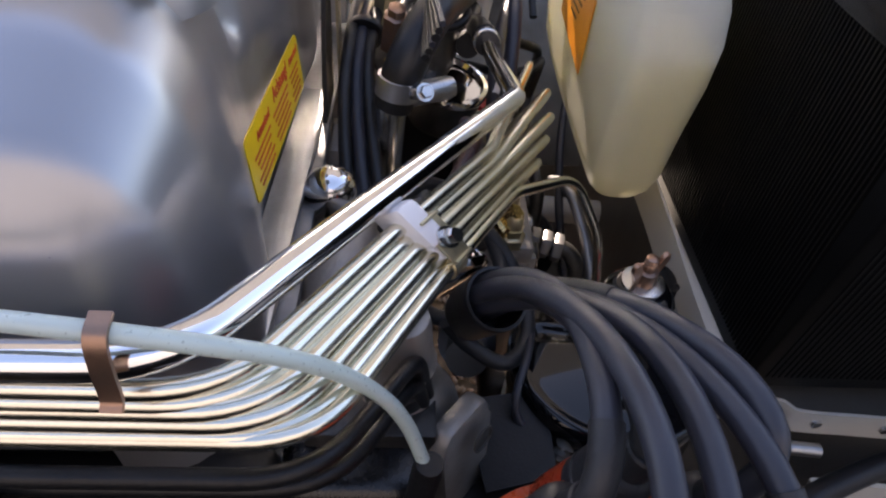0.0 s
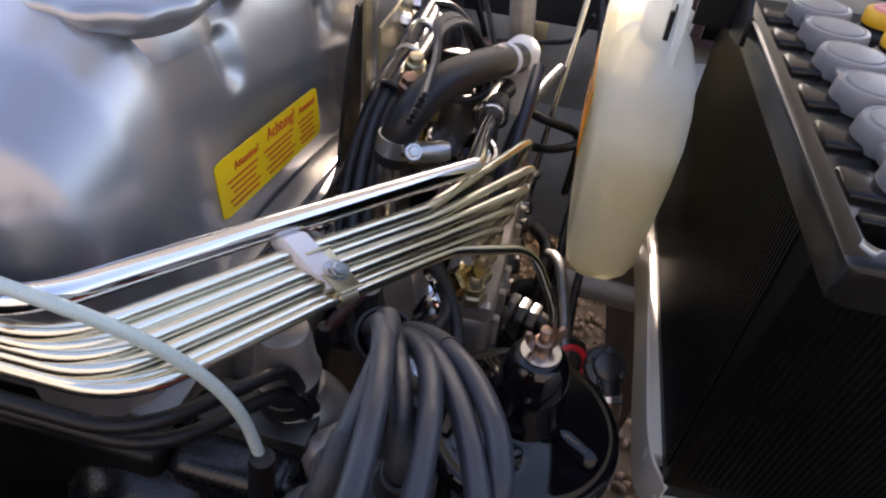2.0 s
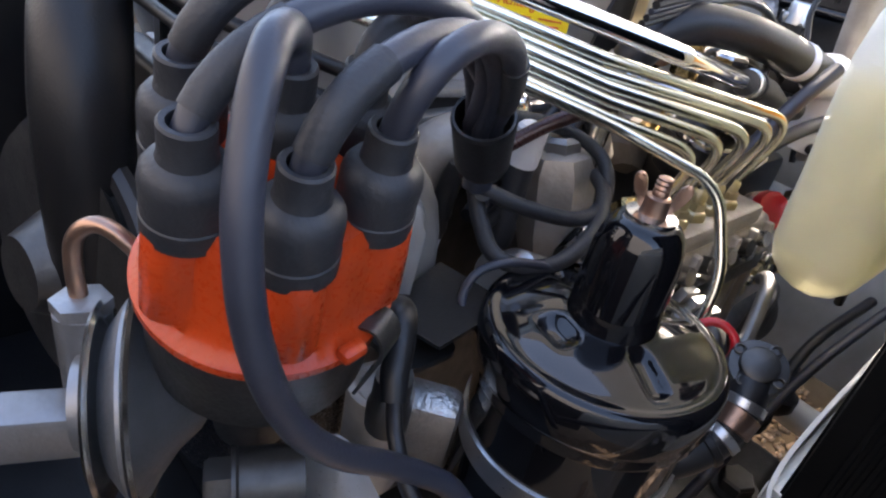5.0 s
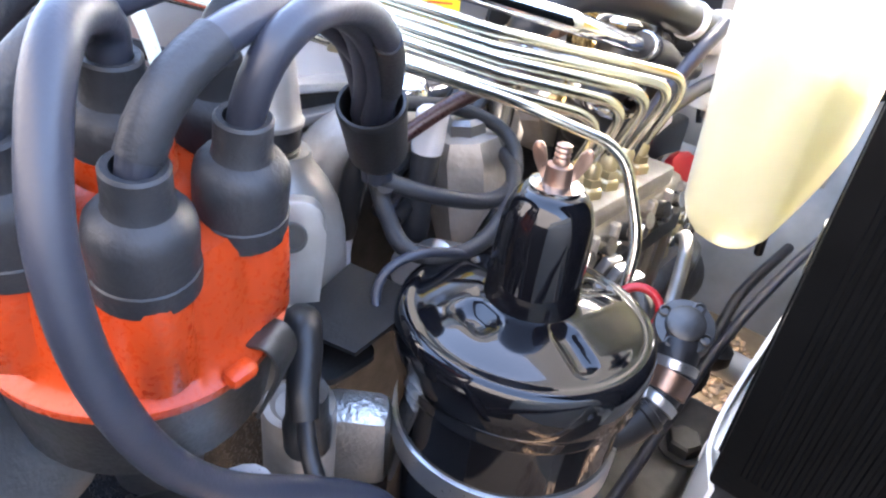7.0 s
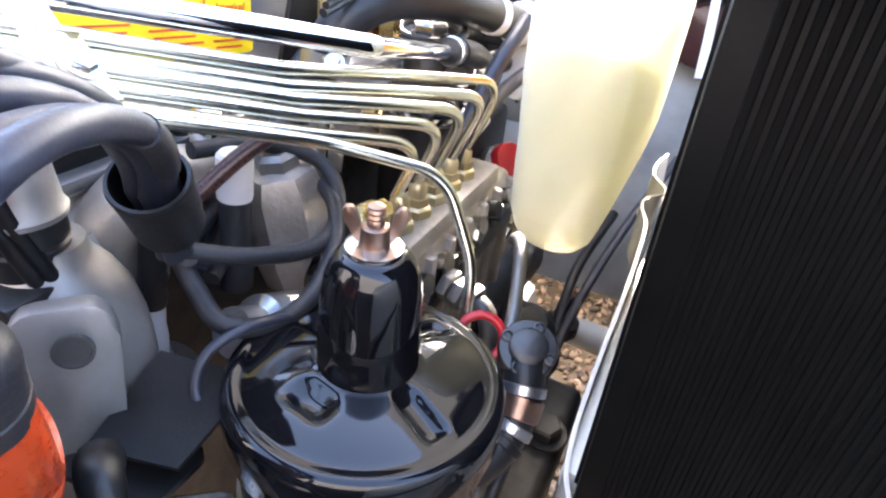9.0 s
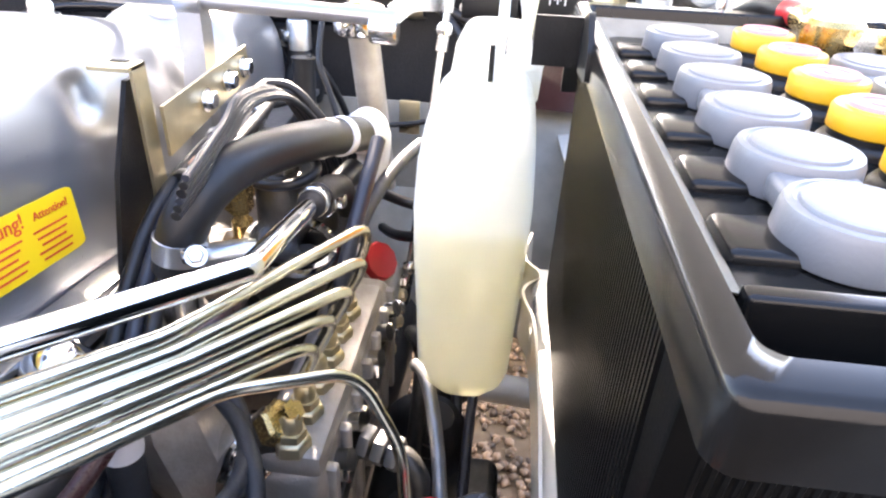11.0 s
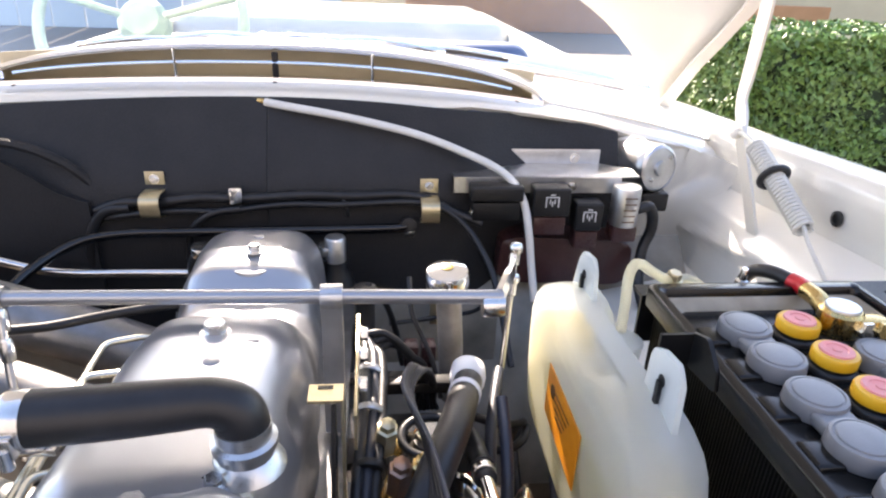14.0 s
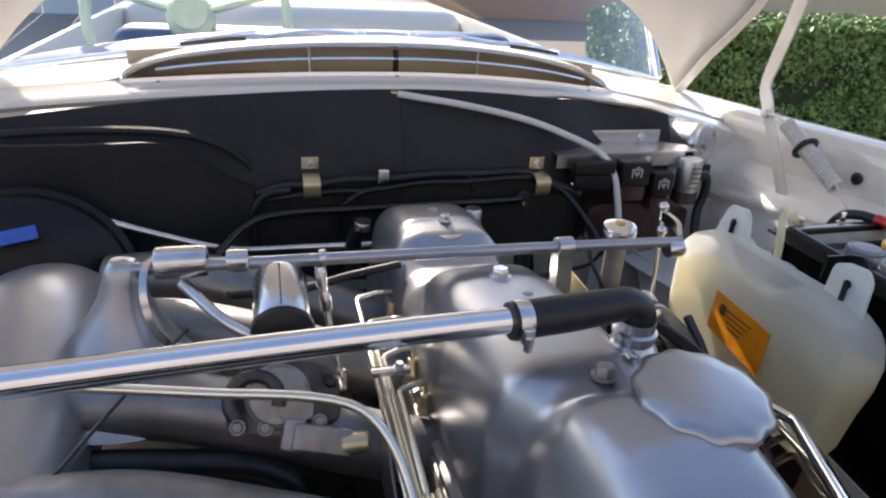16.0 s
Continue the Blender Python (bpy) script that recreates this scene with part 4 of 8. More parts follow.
part("plate_end", bm, DARK_STEEL, front, "dark steel plate edge")
bm = bmesh.new()
lathe(bm, [(0.0052, -0.06), (0.0055, -0.006), (0.0050, 0.0), (0.0026, 0.0)], axis((-0.001, 0.143, 0.846), (0.1, 0.05, 1)), 18)
part("tube_socket", bm, BLACK_PLASTIC, front)
bm = bmesh.new()
plate(bm, rounded([(0.000, 0.160), (0.060, 0.165), (0.060, 0.195), (0.004, 0.205)], 4, 0.2), 0.003, Matrix.Translation((0, 0, 0.757)))
part("bracket", bm, BLACK_MATT, front)
bm = bmesh.new()
lathe(bm, [(0.0065, 0), (0.0065, 0.0055), (0.0058, 0.0062), (0.0032, 0.0062), (0.0030, 0.003)], axis((0.013, 0.192, 0.759), (0, 0, 1)), 24)
part("socket_screw", bm, STEEL, front)
bm = bmesh.new()
tube(bm, [(-0.36, 0.145, 0.82), (-0.26, 0.132, 0.848), (-0.19, 0.120, 0.860), (-0.155, 0.112, 0.857), (-0.128, 0.103, 0.842), (-0.113, 0.096, 0.805), (-0.108, 0.095, 0.72)], 0.022, 20)
part("coolant_hose", bm, BLACK_MATT, front, "thick black coolant hose")
# ball-headed cover behind the lines
bm = bmesh.new()
lathe(bm, [(0.014, 0), (0.016, 0.012), (0.0155, 0.022), (0.011, 0.031), (0.004, 0.035)], axis((-0.060, 0.33, 0.800), (0.3, -0.4, 0.85)), 24)
solo("dome_nut", bm, CHROME, "polished domed cap on the engine's flank", "cap")
# ---- distributor and ignition leads ----
UP = Vector((0.234, -0.0886, 0.9682))       # the distributor leans towards the battery
DX, DY = Vector((0.972, 0.0, -0.2349)), Vector((0.0208, 0.9961, 0.0861))
DC = Vector((0.063, 0.1001, 0.885)) - UP * 0.0705
DM = Matrix(((DX.x, DY.x, UP.x, DC.x), (DX.y, DY.y, UP.y, DC.y), (DX.z, DY.z, UP.z, DC.z), (0, 0, 0, 1)))


def on_cap(x, y, z):
    return DM @ Vector((x, y, z))


dist = thing("distributor", tuple(DC), "orange distributor cap with grey rubber boots", "distributor")
ANG = [radians(40.9 + 60 * k) for k in range(6)]
bm = bmesh.new()


def lobes(a, r):
    return r + (0.0072 * max(0.0, math.cos(6 * (a - ANG[0]))) ** 0.7 if 0.020 < r < 0.036 else 0.0)


lathe(bm, [(0.0395, 0.0), (0.0405, 0.002), (0.0405, 0.005), (0.0365, 0.0075), (0.0345, 0.012), (0.0332, 0.030), (0.0322, 0.040), (0.030, 0.044), (0.019, 0.046), (0.012, 0.050), (0.0115, 0.057), (0.002, 0.0575)], DM, 96, lobes)
orange_cap = part("cap", bm, ORANGE, dist, sharp=50)
TOWERS = [on_cap(0.0275 * math.cos(a), 0.0275 * math.sin(a), 0.0415) for a in ANG] + [on_cap(0, 0, 0.049)]
for i, p in enumerate(TOWERS):
    bm = bmesh.new()
    lathe(bm, [(0.0108, -0.004), (0.0117, -0.003), (0.0117, 0.003), (0.0113, 0.0034), (0.0113, 0.013), (0.0108, 0.0158), (0.0092, 0.0180), (0.0072, 0.0192), (0.0067, 0.0210), (0.0066, 0.0285), (0.0060, 0.0292), (0.0046, 0.0290), (0.0043, 0.026)], axis(p, UP), 32)
    part("boot", bm, BOOT, dist, "dusty grey rubber boot")
for a in (radians(27), radians(207)):
    d = Vector((math.cos(a), math.sin(a), 0))
    bm = bmesh.new()
    p = d * 0.0415
    strip(bm, [DM @ q for q in (p - d * 0.006 + Vector((0, 0, 0.0075)), p + Vector((0, 0, 0.0085)), p + d * 0.004 + Vector((0, 0, 0.002)), p + d * 0.002 + Vector((0, 0, -0.012)), p - d * 0.001 + Vector((0, 0, -0.026)))], 0.011, 0.0012, DM.to_3x3() @ Vector((-d.y, d.x, 0)), 4)
    part("spring_clip", bm, DARK_STEEL, dist)
bm = bmesh.new()
box(bm, (0.006, 0.009, 0.005), DM @ Matrix.Translation((0.0402, 0.006, 0.0065)) @ Matrix.Rotation(radians(8), 4, "Z"), 0.002)
part("cap_lug", bm, ORANGE, orange_cap)
bm = bmesh.new()
lathe(bm, [(0.016, -0.09), (0.018, -0.05), (0.030, -0.040), (0.0375, -0.030), (0.0385, -0.001)], DM, 36)
part("body", bm, DARK_STEEL, dist, "oily dark metal body")
# vacuum unit
vac = thing("vacuum_advance", (0.03, 0.07, 0.77), "dull metal vacuum advance capsule with its suction pipe", "vacuum unit")
vm = axis((0.030, 0.072, 0.766), (0.42, 0.90, 0.06))
bm = bmesh.new()
lathe(bm, [(0.006, -0.022), (0.016, -0.021), (0.017, -0.013), (0.026, -0.010), (0.0325, -0.0055), (0.0345, -0.004), (0.0347, -0.001), (0.0330, 0.0005), (0.027, 0.004), (0.019, 0.010), (0.013, 0.017), (0.0100, 0.019), (0.0100, 0.028)], vm, 48)
capsule = part("capsule", bm, DULL, vac)
for z, r in ((-0.0125, 0.0345), (-0.0010, 0.0385)):
    bm = bmesh.new()
    lathe(bm, [(r - 0.012, z - 0.0015), (r - 0.004, z - 0.0006), (r - 0.0012, z - 0.0012), (r, z), (r - 0.0012, z + 0.0012), (r - 0.004, z + 0.0006), (r - 0.012, z + 0.0015)], vm, 56)
    part("rim", bm, STEEL, capsule, "thin bright crimped rim")
bm = bmesh.new()
lathe(bm, [(0.0088, -0.030), (0.0092, 0.0), (0.0092, 0.004)], axis((0.005, 0.061, 0.786), (-0.05, 0.02, 1)), 24)
lathe(bm, [(0.0098, 0.004), (0.0098, 0.0085), (0.006, 0.0095)], axis((0.005, 0.061, 0.786), (-0.05, 0.02, 1)), 6)
part("union_nut", bm, DULL, vac)
bm = bmesh.new()
tube(bm, [(0.0045, 0.061, 0.790), (0.001, 0.061, 0.806), (0.001, 0.063, 0.817), (0.006, 0.069, 0.822), (0.013, 0.076, 0.816), (0.020, 0.083, 0.806)], 0.0030, 12)
part("suction_pipe", bm, COPPER, vac)
bm = bmesh.new()
strip(bm, [(0.031, 0.084, 0.772), (0.040, 0.096, 0.778), (0.055, 0.112, 0.780)], 0.020, 0.012, (0, 0, 1), 3)
part("arm", bm, CAST, vac)
bm = bmesh.new()
box(bm, (0.090, 0.016, 0.019), Matrix.Translation((0.004, 0.016, 0.755)) @ Matrix.Rotation(radians(66), 4, "Z"), 0.0015)
part("mounting_bar", bm, DULL, vac, "square aluminium bar")
bm = bmesh.new()
hexhead(bm, axis((0.068, 0.086, 0.752), (-0.42, -0.90, 0.0)), 0.016, 0.010)
lathe(bm, [(0.0115, -0.022), (0.0115, -0.001), (0.0125, 0.0)], axis((0.068, 0.086, 0.752), (-0.42, -0.90, 0.0)), 24)
part("mounting_bolt", bm, DARK_STEEL, vac)
bm = bmesh.new()
plate(bm, rounded([(0.052, 0.085), (0.10, 0.095), (0.11, 0.125), (0.06, 0.135)], 4, 0.25), 0.003, Matrix.Translation((0, 0, 0.742)))
for k in range(6):
    block(bm, (0.064 + k * 0.006, 0.099, 0.7435), (0.0652 + k * 0.006, 0.106, 0.7445))
part("timing_plate", bm, ALU, vac)

HOLD = Vector((0.0238, 0.2165, 0.850))
leads = thing("ignition_leads", tuple(HOLD), "grey rubber ignition leads arching from the distributor into a holder", "ignition leads")
ARCS = [((0.1074, 0.1104, 0.930), (0.0603, 0.1995, 0.8948)), ((0.0600, 0.126, 0.915), (0.040, 0.185, 0.895)), ((0.0440, 0.1090, 0.922), (0.0480, 0.190, 0.912)),
        ((0.0611, 0.0828, 0.9287), (0.0458, 0.1737, 0.9308)), ((0.0638, 0.0863, 0.9164), (0.0800, 0.1700, 0.9300)), ((0.0984, 0.0917, 0.9188), (0.0613, 0.1903, 0.9112))]
for i in range(6):
    p = TOWERS[i] + UP * 0.025
    off = Vector((0.0058 * math.cos(i * 1.05), 0.0042 * math.sin(i * 1.05), 0.0030 * math.sin(i * 1.05)))
    run = bezier(p, ARCS[i][0], ARCS[i][1], HOLD + off)
    bm = bmesh.new()
    run_tube(bm, run + [HOLD + off * 0.8 + Vector((-0.003, 0.007, -0.015)), HOLD + off * 0.6 + Vector((-0.004, 0.010, -0.034))], 0.0042, 14)
    ld = part("lead", bm, LEAD, leads)
    bm = bmesh.new()
    run_tube(bm, run[1:7] if i else run[-8:-2], 0.0048, 16)
    part("sleeve", bm, BOOT, ld)
bm = bmesh.new()
p = TOWERS[6] + UP * 0.026
tube(bm, [p, p + UP * 0.009, (0.0740, 0.0925, 0.9030), (0.0830, 0.0840, 0.9020), (0.0909, 0.0763, 0.8891), (0.0974, 0.0716, 0.8696), (0.1006, 0.0736, 0.8428), (0.1011, 0.0842, 0.8129), (0.1009, 0.101, 0.7901), (0.1035, 0.122, 0.7740), (0.112, 0.145, 0.755), (0.125, 0.16, 0.72)], 0.0043, 16)
part("coil_lead", bm, LEAD, leads, "long lead drooping past the oil filter")
bm = bmesh.new()
lathe(bm, [(0.0110, -0.020), (0.0128, -0.016), (0.0140, 0.010), (0.0143, 0.012), (0.0138, 0.0135), (0.0126, 0.0135), (0.0118, -0.014)], axis(HOLD + Vector((0.0, 0.002, -0.008)), (0.25, -0.45, 0.85)), 32)
part("holder", bm, BLACK_PLASTIC, leads, "black plastic lead holder ring")
for q in ([(0.014, 0.23, 0.812), (0.032, 0.254, 0.803), (0.043, 0.288, 0.796), (0.032, 0.322, 0.799), (0.010, 0.338, 0.811), (-0.012, 0.318, 0.822), (-0.022, 0.28, 0.828)],
          [(0.010, 0.235, 0.81), (0.022, 0.232, 0.796), (0.042, 0.228, 0.787), (0.056, 0.250, 0.785), (0.052, 0.285, 0.792), (0.035, 0.315, 0.800), (0.014, 0.335, 0.80)],
          [(0.02, 0.232, 0.81), (0.0, 0.25, 0.80), (-0.028, 0.30, 0.79), (-0.05, 0.33, 0.785)]):
    bm = bmesh.new()
    tube(bm, q, 0.0042, 12)
    part("plug_lead", bm, BOOT, leads, "dusty plug lead looping below")

# ---- thermostat housing, sensor and plug behind the distributor ----
therm = thing("thermostat_housing", (0.005, 0.175, 0.76), "sand-cast aluminium thermostat housing", "housing")
bm = bmesh.new()
lathe(bm, [(0.0320, 0.700), (0.0318, 0.770), (0.0305, 0.786), (0.0275, 0.799), (0.0225, 0.809), (0.0175, 0.8155), (0.0150, 0.8185), (0.0142, 0.824)], Matrix.Translation((-0.012, 0.197, 0)), 48)
part("dome", bm, BLASTED, therm)
bm = bmesh.new()
lathe(bm, [(0.0128, 0.815), (0.0142, 0.817), (0.0142, 0.8255), (0.0132, 0.8265), (0.0146, 0.8280), (0.0146, 0.8360), (0.0130, 0.8370)], Matrix.Translation((-0.013, 0.192, 0)), 36)
part("neck_ring", bm, RUBBER, therm, "oily black rubber neck")
bm = bmesh.new()
lathe(bm, [(0.0138, 0.8355), (0.0158, 0.8365), (0.0160, 0.8385), (0.0148, 0.8400), (0.0138, 0.8480), (0.0125, 0.8600), (0.0112, 0.8650), (0.0070, 0.8668), (0.002, 0.8672)], Matrix.Translation((-0.013, 0.192, 0)), 36)
part("tower_cap", bm, BLASTED, therm, "grey aluminium tower cap")
bm = bmesh.new()
plate(bm, rounded([(-0.018, -0.035), (0.018, -0.035), (0.016, 0.030), (-0.012, 0.036)], 5, 0.3), 0.010, axis((0.017, 0.179, 0.781), (0.75, -0.62, 0.12)) @ Matrix.Rotation(radians(90), 4, "Z") @ Matrix.Rotation(radians(90), 4, "Z"), 0.002)
flange = part("flange", bm, BLASTED, therm)
bm = bmesh.new()
lathe(bm, [(0.0066, 0.0038), (0.0066, 0.0046), (0.0056, 0.0048), (0.0052, 0.0030), (0.0020, 0.0028)], axis((0.0215, 0.1785, 0.8035), (0.75, -0.62, 0.12)), 24)
part("flange_hole", bm, DARK_GREY, flange, "dark bolt hole")
sensor = thing("temperature_sensor", (0.07, 0.147, 0.77), "black-booted temperature sensor with its lead", "sensor")
bm = bmesh.new()
lathe(bm, [(0.009, 0), (0.0092, 0.012), (0.008, 0.016), (0.0075, 0.030)], axis((0.066, 0.152, 0.742), (0.1, -0.1, 1)), 20)
part("sensor_body", bm, DARK_STEEL, sensor)
bm = bmesh.new()
lathe(bm, [(0.0150, -0.060), (0.0150, -0.004), (0.0143, -0.001), (0.0115, 0.0), (0.0095, -0.002), (0.004, -0.002)], axis((0.051, 0.160, 0.747), (0.05, -0.05, 1)), 28)
part("boss", bm, ROUGH_CAST, sensor, "dull cast boss under the sensor")
bm = bmesh.new()
tube(bm, [(0.058, 0.155, 0.792), (0.066, 0.149, 0.797), (0.071, 0.146, 0.793), (0.079, 0.139, 0.785), (0.084, 0.136, 0.778)], lambda t: 0.0072 - 0.0025 * t, 14)
part("boot", bm, BLACK_PLASTIC, sensor)
bm = bmesh.new()
tube(bm, [(0.084, 0.136, 0.779), (0.094, 0.130, 0.774), (0.106, 0.127, 0.765), (0.118, 0.130, 0.752), (0.13, 0.14, 0.72)], 0.0030, 10)
part("wire", bm, BLACK_PLASTIC, sensor)
bracket = thing("filter_bracket", (0.062, 0.186, 0.68), "rough silver cast bracket beside the oil filter", "bracket")
bm = bmesh.new()
fm = Matrix.Translation((0.050, 0.196, 0.698)) @ Matrix.Rotation(radians(38), 4, "Z") @ Matrix.Rotation(radians(24), 4, "X")
box(bm, (0.030, 0.018, 0.086), fm, 0.006)
part("web", bm, WRINKLED, bracket)
bm = bmesh.new()
box(bm, (0.012, 0.026, 0.080), fm @ Matrix.Translation((-0.022, 0.006, -0.006)), 0.003)
part("rib", bm, DULL, bracket)
plug = thing("spark_plug", (-0.031, 0.249, 0.71), "spark plug with white insulator and black cap", "spark plug")
pm = axis((-0.0318, 0.2490, 0.716), (0.14, 0.02, 0.98))
bm = bmesh.new()
lathe(bm, [(0.016, -0.01), (0.016, 0.0), (0.011, 0.002), (0.011, 0.008)], pm, 6)
part("hexagon", bm, STEEL, plug)
bm = bmesh.new()
lathe(bm, [(0.008, 0.008), (0.0075, 0.022), (0.0062, 0.030), (0.0060, 0.044)], pm, 20)
part("insulator", bm, WHITE_PLASTIC, plug)
bm = bmesh.new()
lathe(bm, [(0.0066, 0.042), (0.0072, 0.048), (0.0064, 0.053), (0.0072, 0.058), (0.0064, 0.062), (0.0060, 0.082), (0.004, 0.09)], pm, 20)
part("cap", bm, RUBBER, plug)
bm = bmesh.new()
lathe(bm, [(0.024, -0.016), (0.026, -0.012), (0.024, -0.004), (0.020, -0.004)], pm, 32)
part("washer_seat", bm, ALU, plug)
bm = bmesh.new()
tube(bm, [(-0.0205, 0.2502, 0.794), (-0.0165, 0.254, 0.803), (-0.008, 0.266, 0.814), (0.0035, 0.2884, 0.8315), (0.018, 0.312, 0.846), (0.026, 0.335, 0.850), (0.022, 0.36, 0.842)], 0.0042, 14)
part("plug_lead", bm, MAROON, plug, "glossy dark maroon plug lead")
# machined edges and gasket along the top of the cylinder head
edge_ = thing("head_edge", (-0.072, 0.33, 0.815), "machined cylinder head edge with a black gasket strip", "engine part")
for z0, z1, x1, mt, nm in ((0.8235, 0.8290, -0.068, ALU, "upper_edge"), (0.8125, 0.8225, -0.072, BLACK_MATT, "gasket_strip"), (0.8030, 0.8085, -0.066, ALU, "lower_edge")):
    bm = bmesh.new()
    block(bm, (-0.086, 0.200, z0), (x1, 0.520, z1), 0.0008)
    for v in bm.verts:
        v.co.z -= 0.085 * (v.co.y - 0.25)
    part(nm, bm, mt, edge_)
# rough castings on the engine's flank behind the leads
flank = thing("exhaust_casting", (0.0, 0.30, 0.74), "rough sand-cast lugs and elbow on the engine's flank", "casting")
bm = bmesh.new()
fm = Matrix.Translation((-0.004, 0.328, 0.778)) @ Matrix.Rotation(radians(24), 4, "Z") @ Matrix.Rotation(radians(-10), 4, "Y")
lathe(bm, [(0.020, -0.040), (0.0235, -0.020), (0.0235, 0.018), (0.019, 0.028), (0.008, 0.031)], fm, 7)
part("faceted_lug", bm, ROUGH_CAST, flank)
bm = bmesh.new()
lathe(bm, [(0.012, 0.026), (0.012, 0.036), (0.009, 0.039)], fm, 6)
part("lug_nut", bm, DULL, flank)
bm = bmesh.new()
tube(bm, [(-0.050, 0.248, 0.752), (-0.050, 0.250, 0.778), (-0.046, 0.262, 0.798), (-0.040, 0.285, 0.806), (-0.038, 0.31, 0.800)], lambda t: 0.0185 - 0.005 * (2 * t - 1) ** 2, 22)
part("elbow", bm, ROUGH_CAST, flank)
bm = bmesh.new()
lathe(bm, [(0.0088, 0), (0.0092, 0.012), (0.0080, 0.014), (0.0080, 0.052), (0.0066, 0.056)], axis((-0.010, 0.290, 0.752), (0.05, 0.02, 1)), 22)
part("grey_cap", bm, BOOT, flank, "dusty grey plug cap")
bm = bmesh.new()
lathe(bm, [(0.0085, 0.052), (0.0088, 0.054), (0.0088, 0.074), (0.0070, 0.076)], axis((-0.010, 0.290, 0.752), (0.05, 0.02, 1)), 22)
part("white_sleeve", bm, WHITE_PLASTIC, flank, "white ceramic sleeve")

# ---- oil filter ----
FC = Vector((0.100, 0.238, 0.0))
can = thing("oil_filter", (FC.x, FC.y, 0.60), "glossy black oil filter canister with a wing nut", "oil filter")
fm = Matrix.Translation((FC.x, FC.y, 0.007))
bm = bmesh.new()
lathe(bm, [(0.046, 0.60), (0.0495, 0.615), (0.0500, 0.760)], fm, 56)
part("canister", bm, BLACK_GLOSS, can)


def press(x, y):
    """Depth of the two pressed flutes in the lid, one short and broad, one long and narrow."""
    low_ = 0.0
    for a0, r0, r1, w, deep in ((-104, 0.0215, 0.0340, 0.0085, 0.0042), (-24, 0.0205, 0.0435, 0.0045, 0.0034), (72, 0.0205, 0.0435, 0.0045, 0.0034), (162, 0.0205, 0.0435, 0.0045, 0.0034)):
        c, s_ = math.cos(radians(a0)), math.sin(radians(a0))
        u, v = x * c + y * s_, -x * s_ + y * c
        low_ += deep * smooth01((u - r0) / 0.003) * smooth01((r1 - u) / 0.004) * math.exp(-(v / w) ** 4)
    return low_


LID = [(0.0500, 0.7480), (0.0524, 0.7484), (0.0530, 0.7500), (0.0530, 0.7540), (0.0536, 0.7562), (0.0546, 0.7575), (0.0546, 0.7690), (0.0543, 0.7722), (0.0534, 0.7748), (0.0520, 0.7763), (0.0502, 0.7768), (0.0486, 0.7767), (0.0474, 0.7765), (0.0462, 0.7767)]
LID += [(0.0462 - 0.0022 * k, 0.7767 + 0.00068 * k - 0.000012 * k * k) for k in range(1, 13)] + [(0.0183, 0.7838)]
bm = bmesh.new()
lathe(bm, LID, fm, 160)
for v in bm.verts:
    v.co.z -= press(v.co.x - FC.x, v.co.y - FC.y) if v.co.z > 0.7825 else 0.0
part("lid", bm, BLACK_GLOSS, can, sharp=55)
bm = bmesh.new()
lathe(bm, [(0.0200, 0.7780), (0.0193, 0.7835), (0.0186, 0.8060), (0.0180, 0.8150), (0.0170, 0.8215), (0.0150, 0.8270), (0.0128, 0.8300), (0.0112, 0.8312), (0.0100, 0.8315)], fm, 64)
part("tower", bm, BLACK_GLOSS, can, sharp=80)
bm = bmesh.new()
lathe(bm, [(0.0100, 0.8312), (0.0102, 0.8330), (0.0070, 0.8335)], fm, 28)
part("washer", bm, STEEL, can)
bm = bmesh.new()
lathe(bm, [(0.0056, 0.8333), (0.0053, 0.8345), (0.0050, 0.8405), (0.0036, 0.8412)], fm, 24)
for s in (-1, 1):
    plate(bm, rounded([(0.0035 * s, -0.004), (0.0058 * s, -0.003), (0.0105 * s, 0.0050), (0.0112 * s, 0.0090), (0.0092 * s, 0.0110), (0.0066 * s, 0.0095), (0.0048 * s, 0.0040)], 4, 0.35), 0.0024, Matrix.Translation((FC.x, FC.y, 0.8445)) @ Matrix.Rotation(radians(28), 4, "Z") @ XZ, 0.0007)
lathe(bm, [(0.0030, 0.840), (0.0032, 0.8425), (0.0027, 0.8434), (0.0032, 0.8444), (0.0027, 0.8454), (0.0032, 0.8464), (0.0027, 0.8474), (0.0030, 0.8482), (0.0020, 0.8488)], fm, 16)
part("wing_nut", bm, COPPER, can, "tarnished wing nut")
bm = bmesh.new()
lathe(bm, [(0.0504, 0.708), (0.0514, 0.7085), (0.0514, 0.7205), (0.0504, 0.721)], fm, 56)
part("band", bm, ALU, can, "bare aluminium band")
bm = bmesh.new()
tube(bm, [(0.058, 0.200, 0.765), (0.047, 0.203, 0.776), (0.046, 0.212, 0.787), (0.052, 0.228, 0.791), (0.058, 0.25, 0.785)], 0.0022, 10)
solo("thin_wire", bm, LEAD, "thin grey wire beside the oil filter", "wire")
bm = bmesh.new()
plate(bm, [(0.03, 0.170), (0.064, 0.178), (0.062, 0.222), (0.020, 0.215)], 0.002, Matrix.Translation((0, 0, 0.745)) @ Matrix.Rotation(radians(8), 4, "X"))
solo("shield_plate", bm, BLACK_MATT, "black sheet shield between filter and engine", "plate")
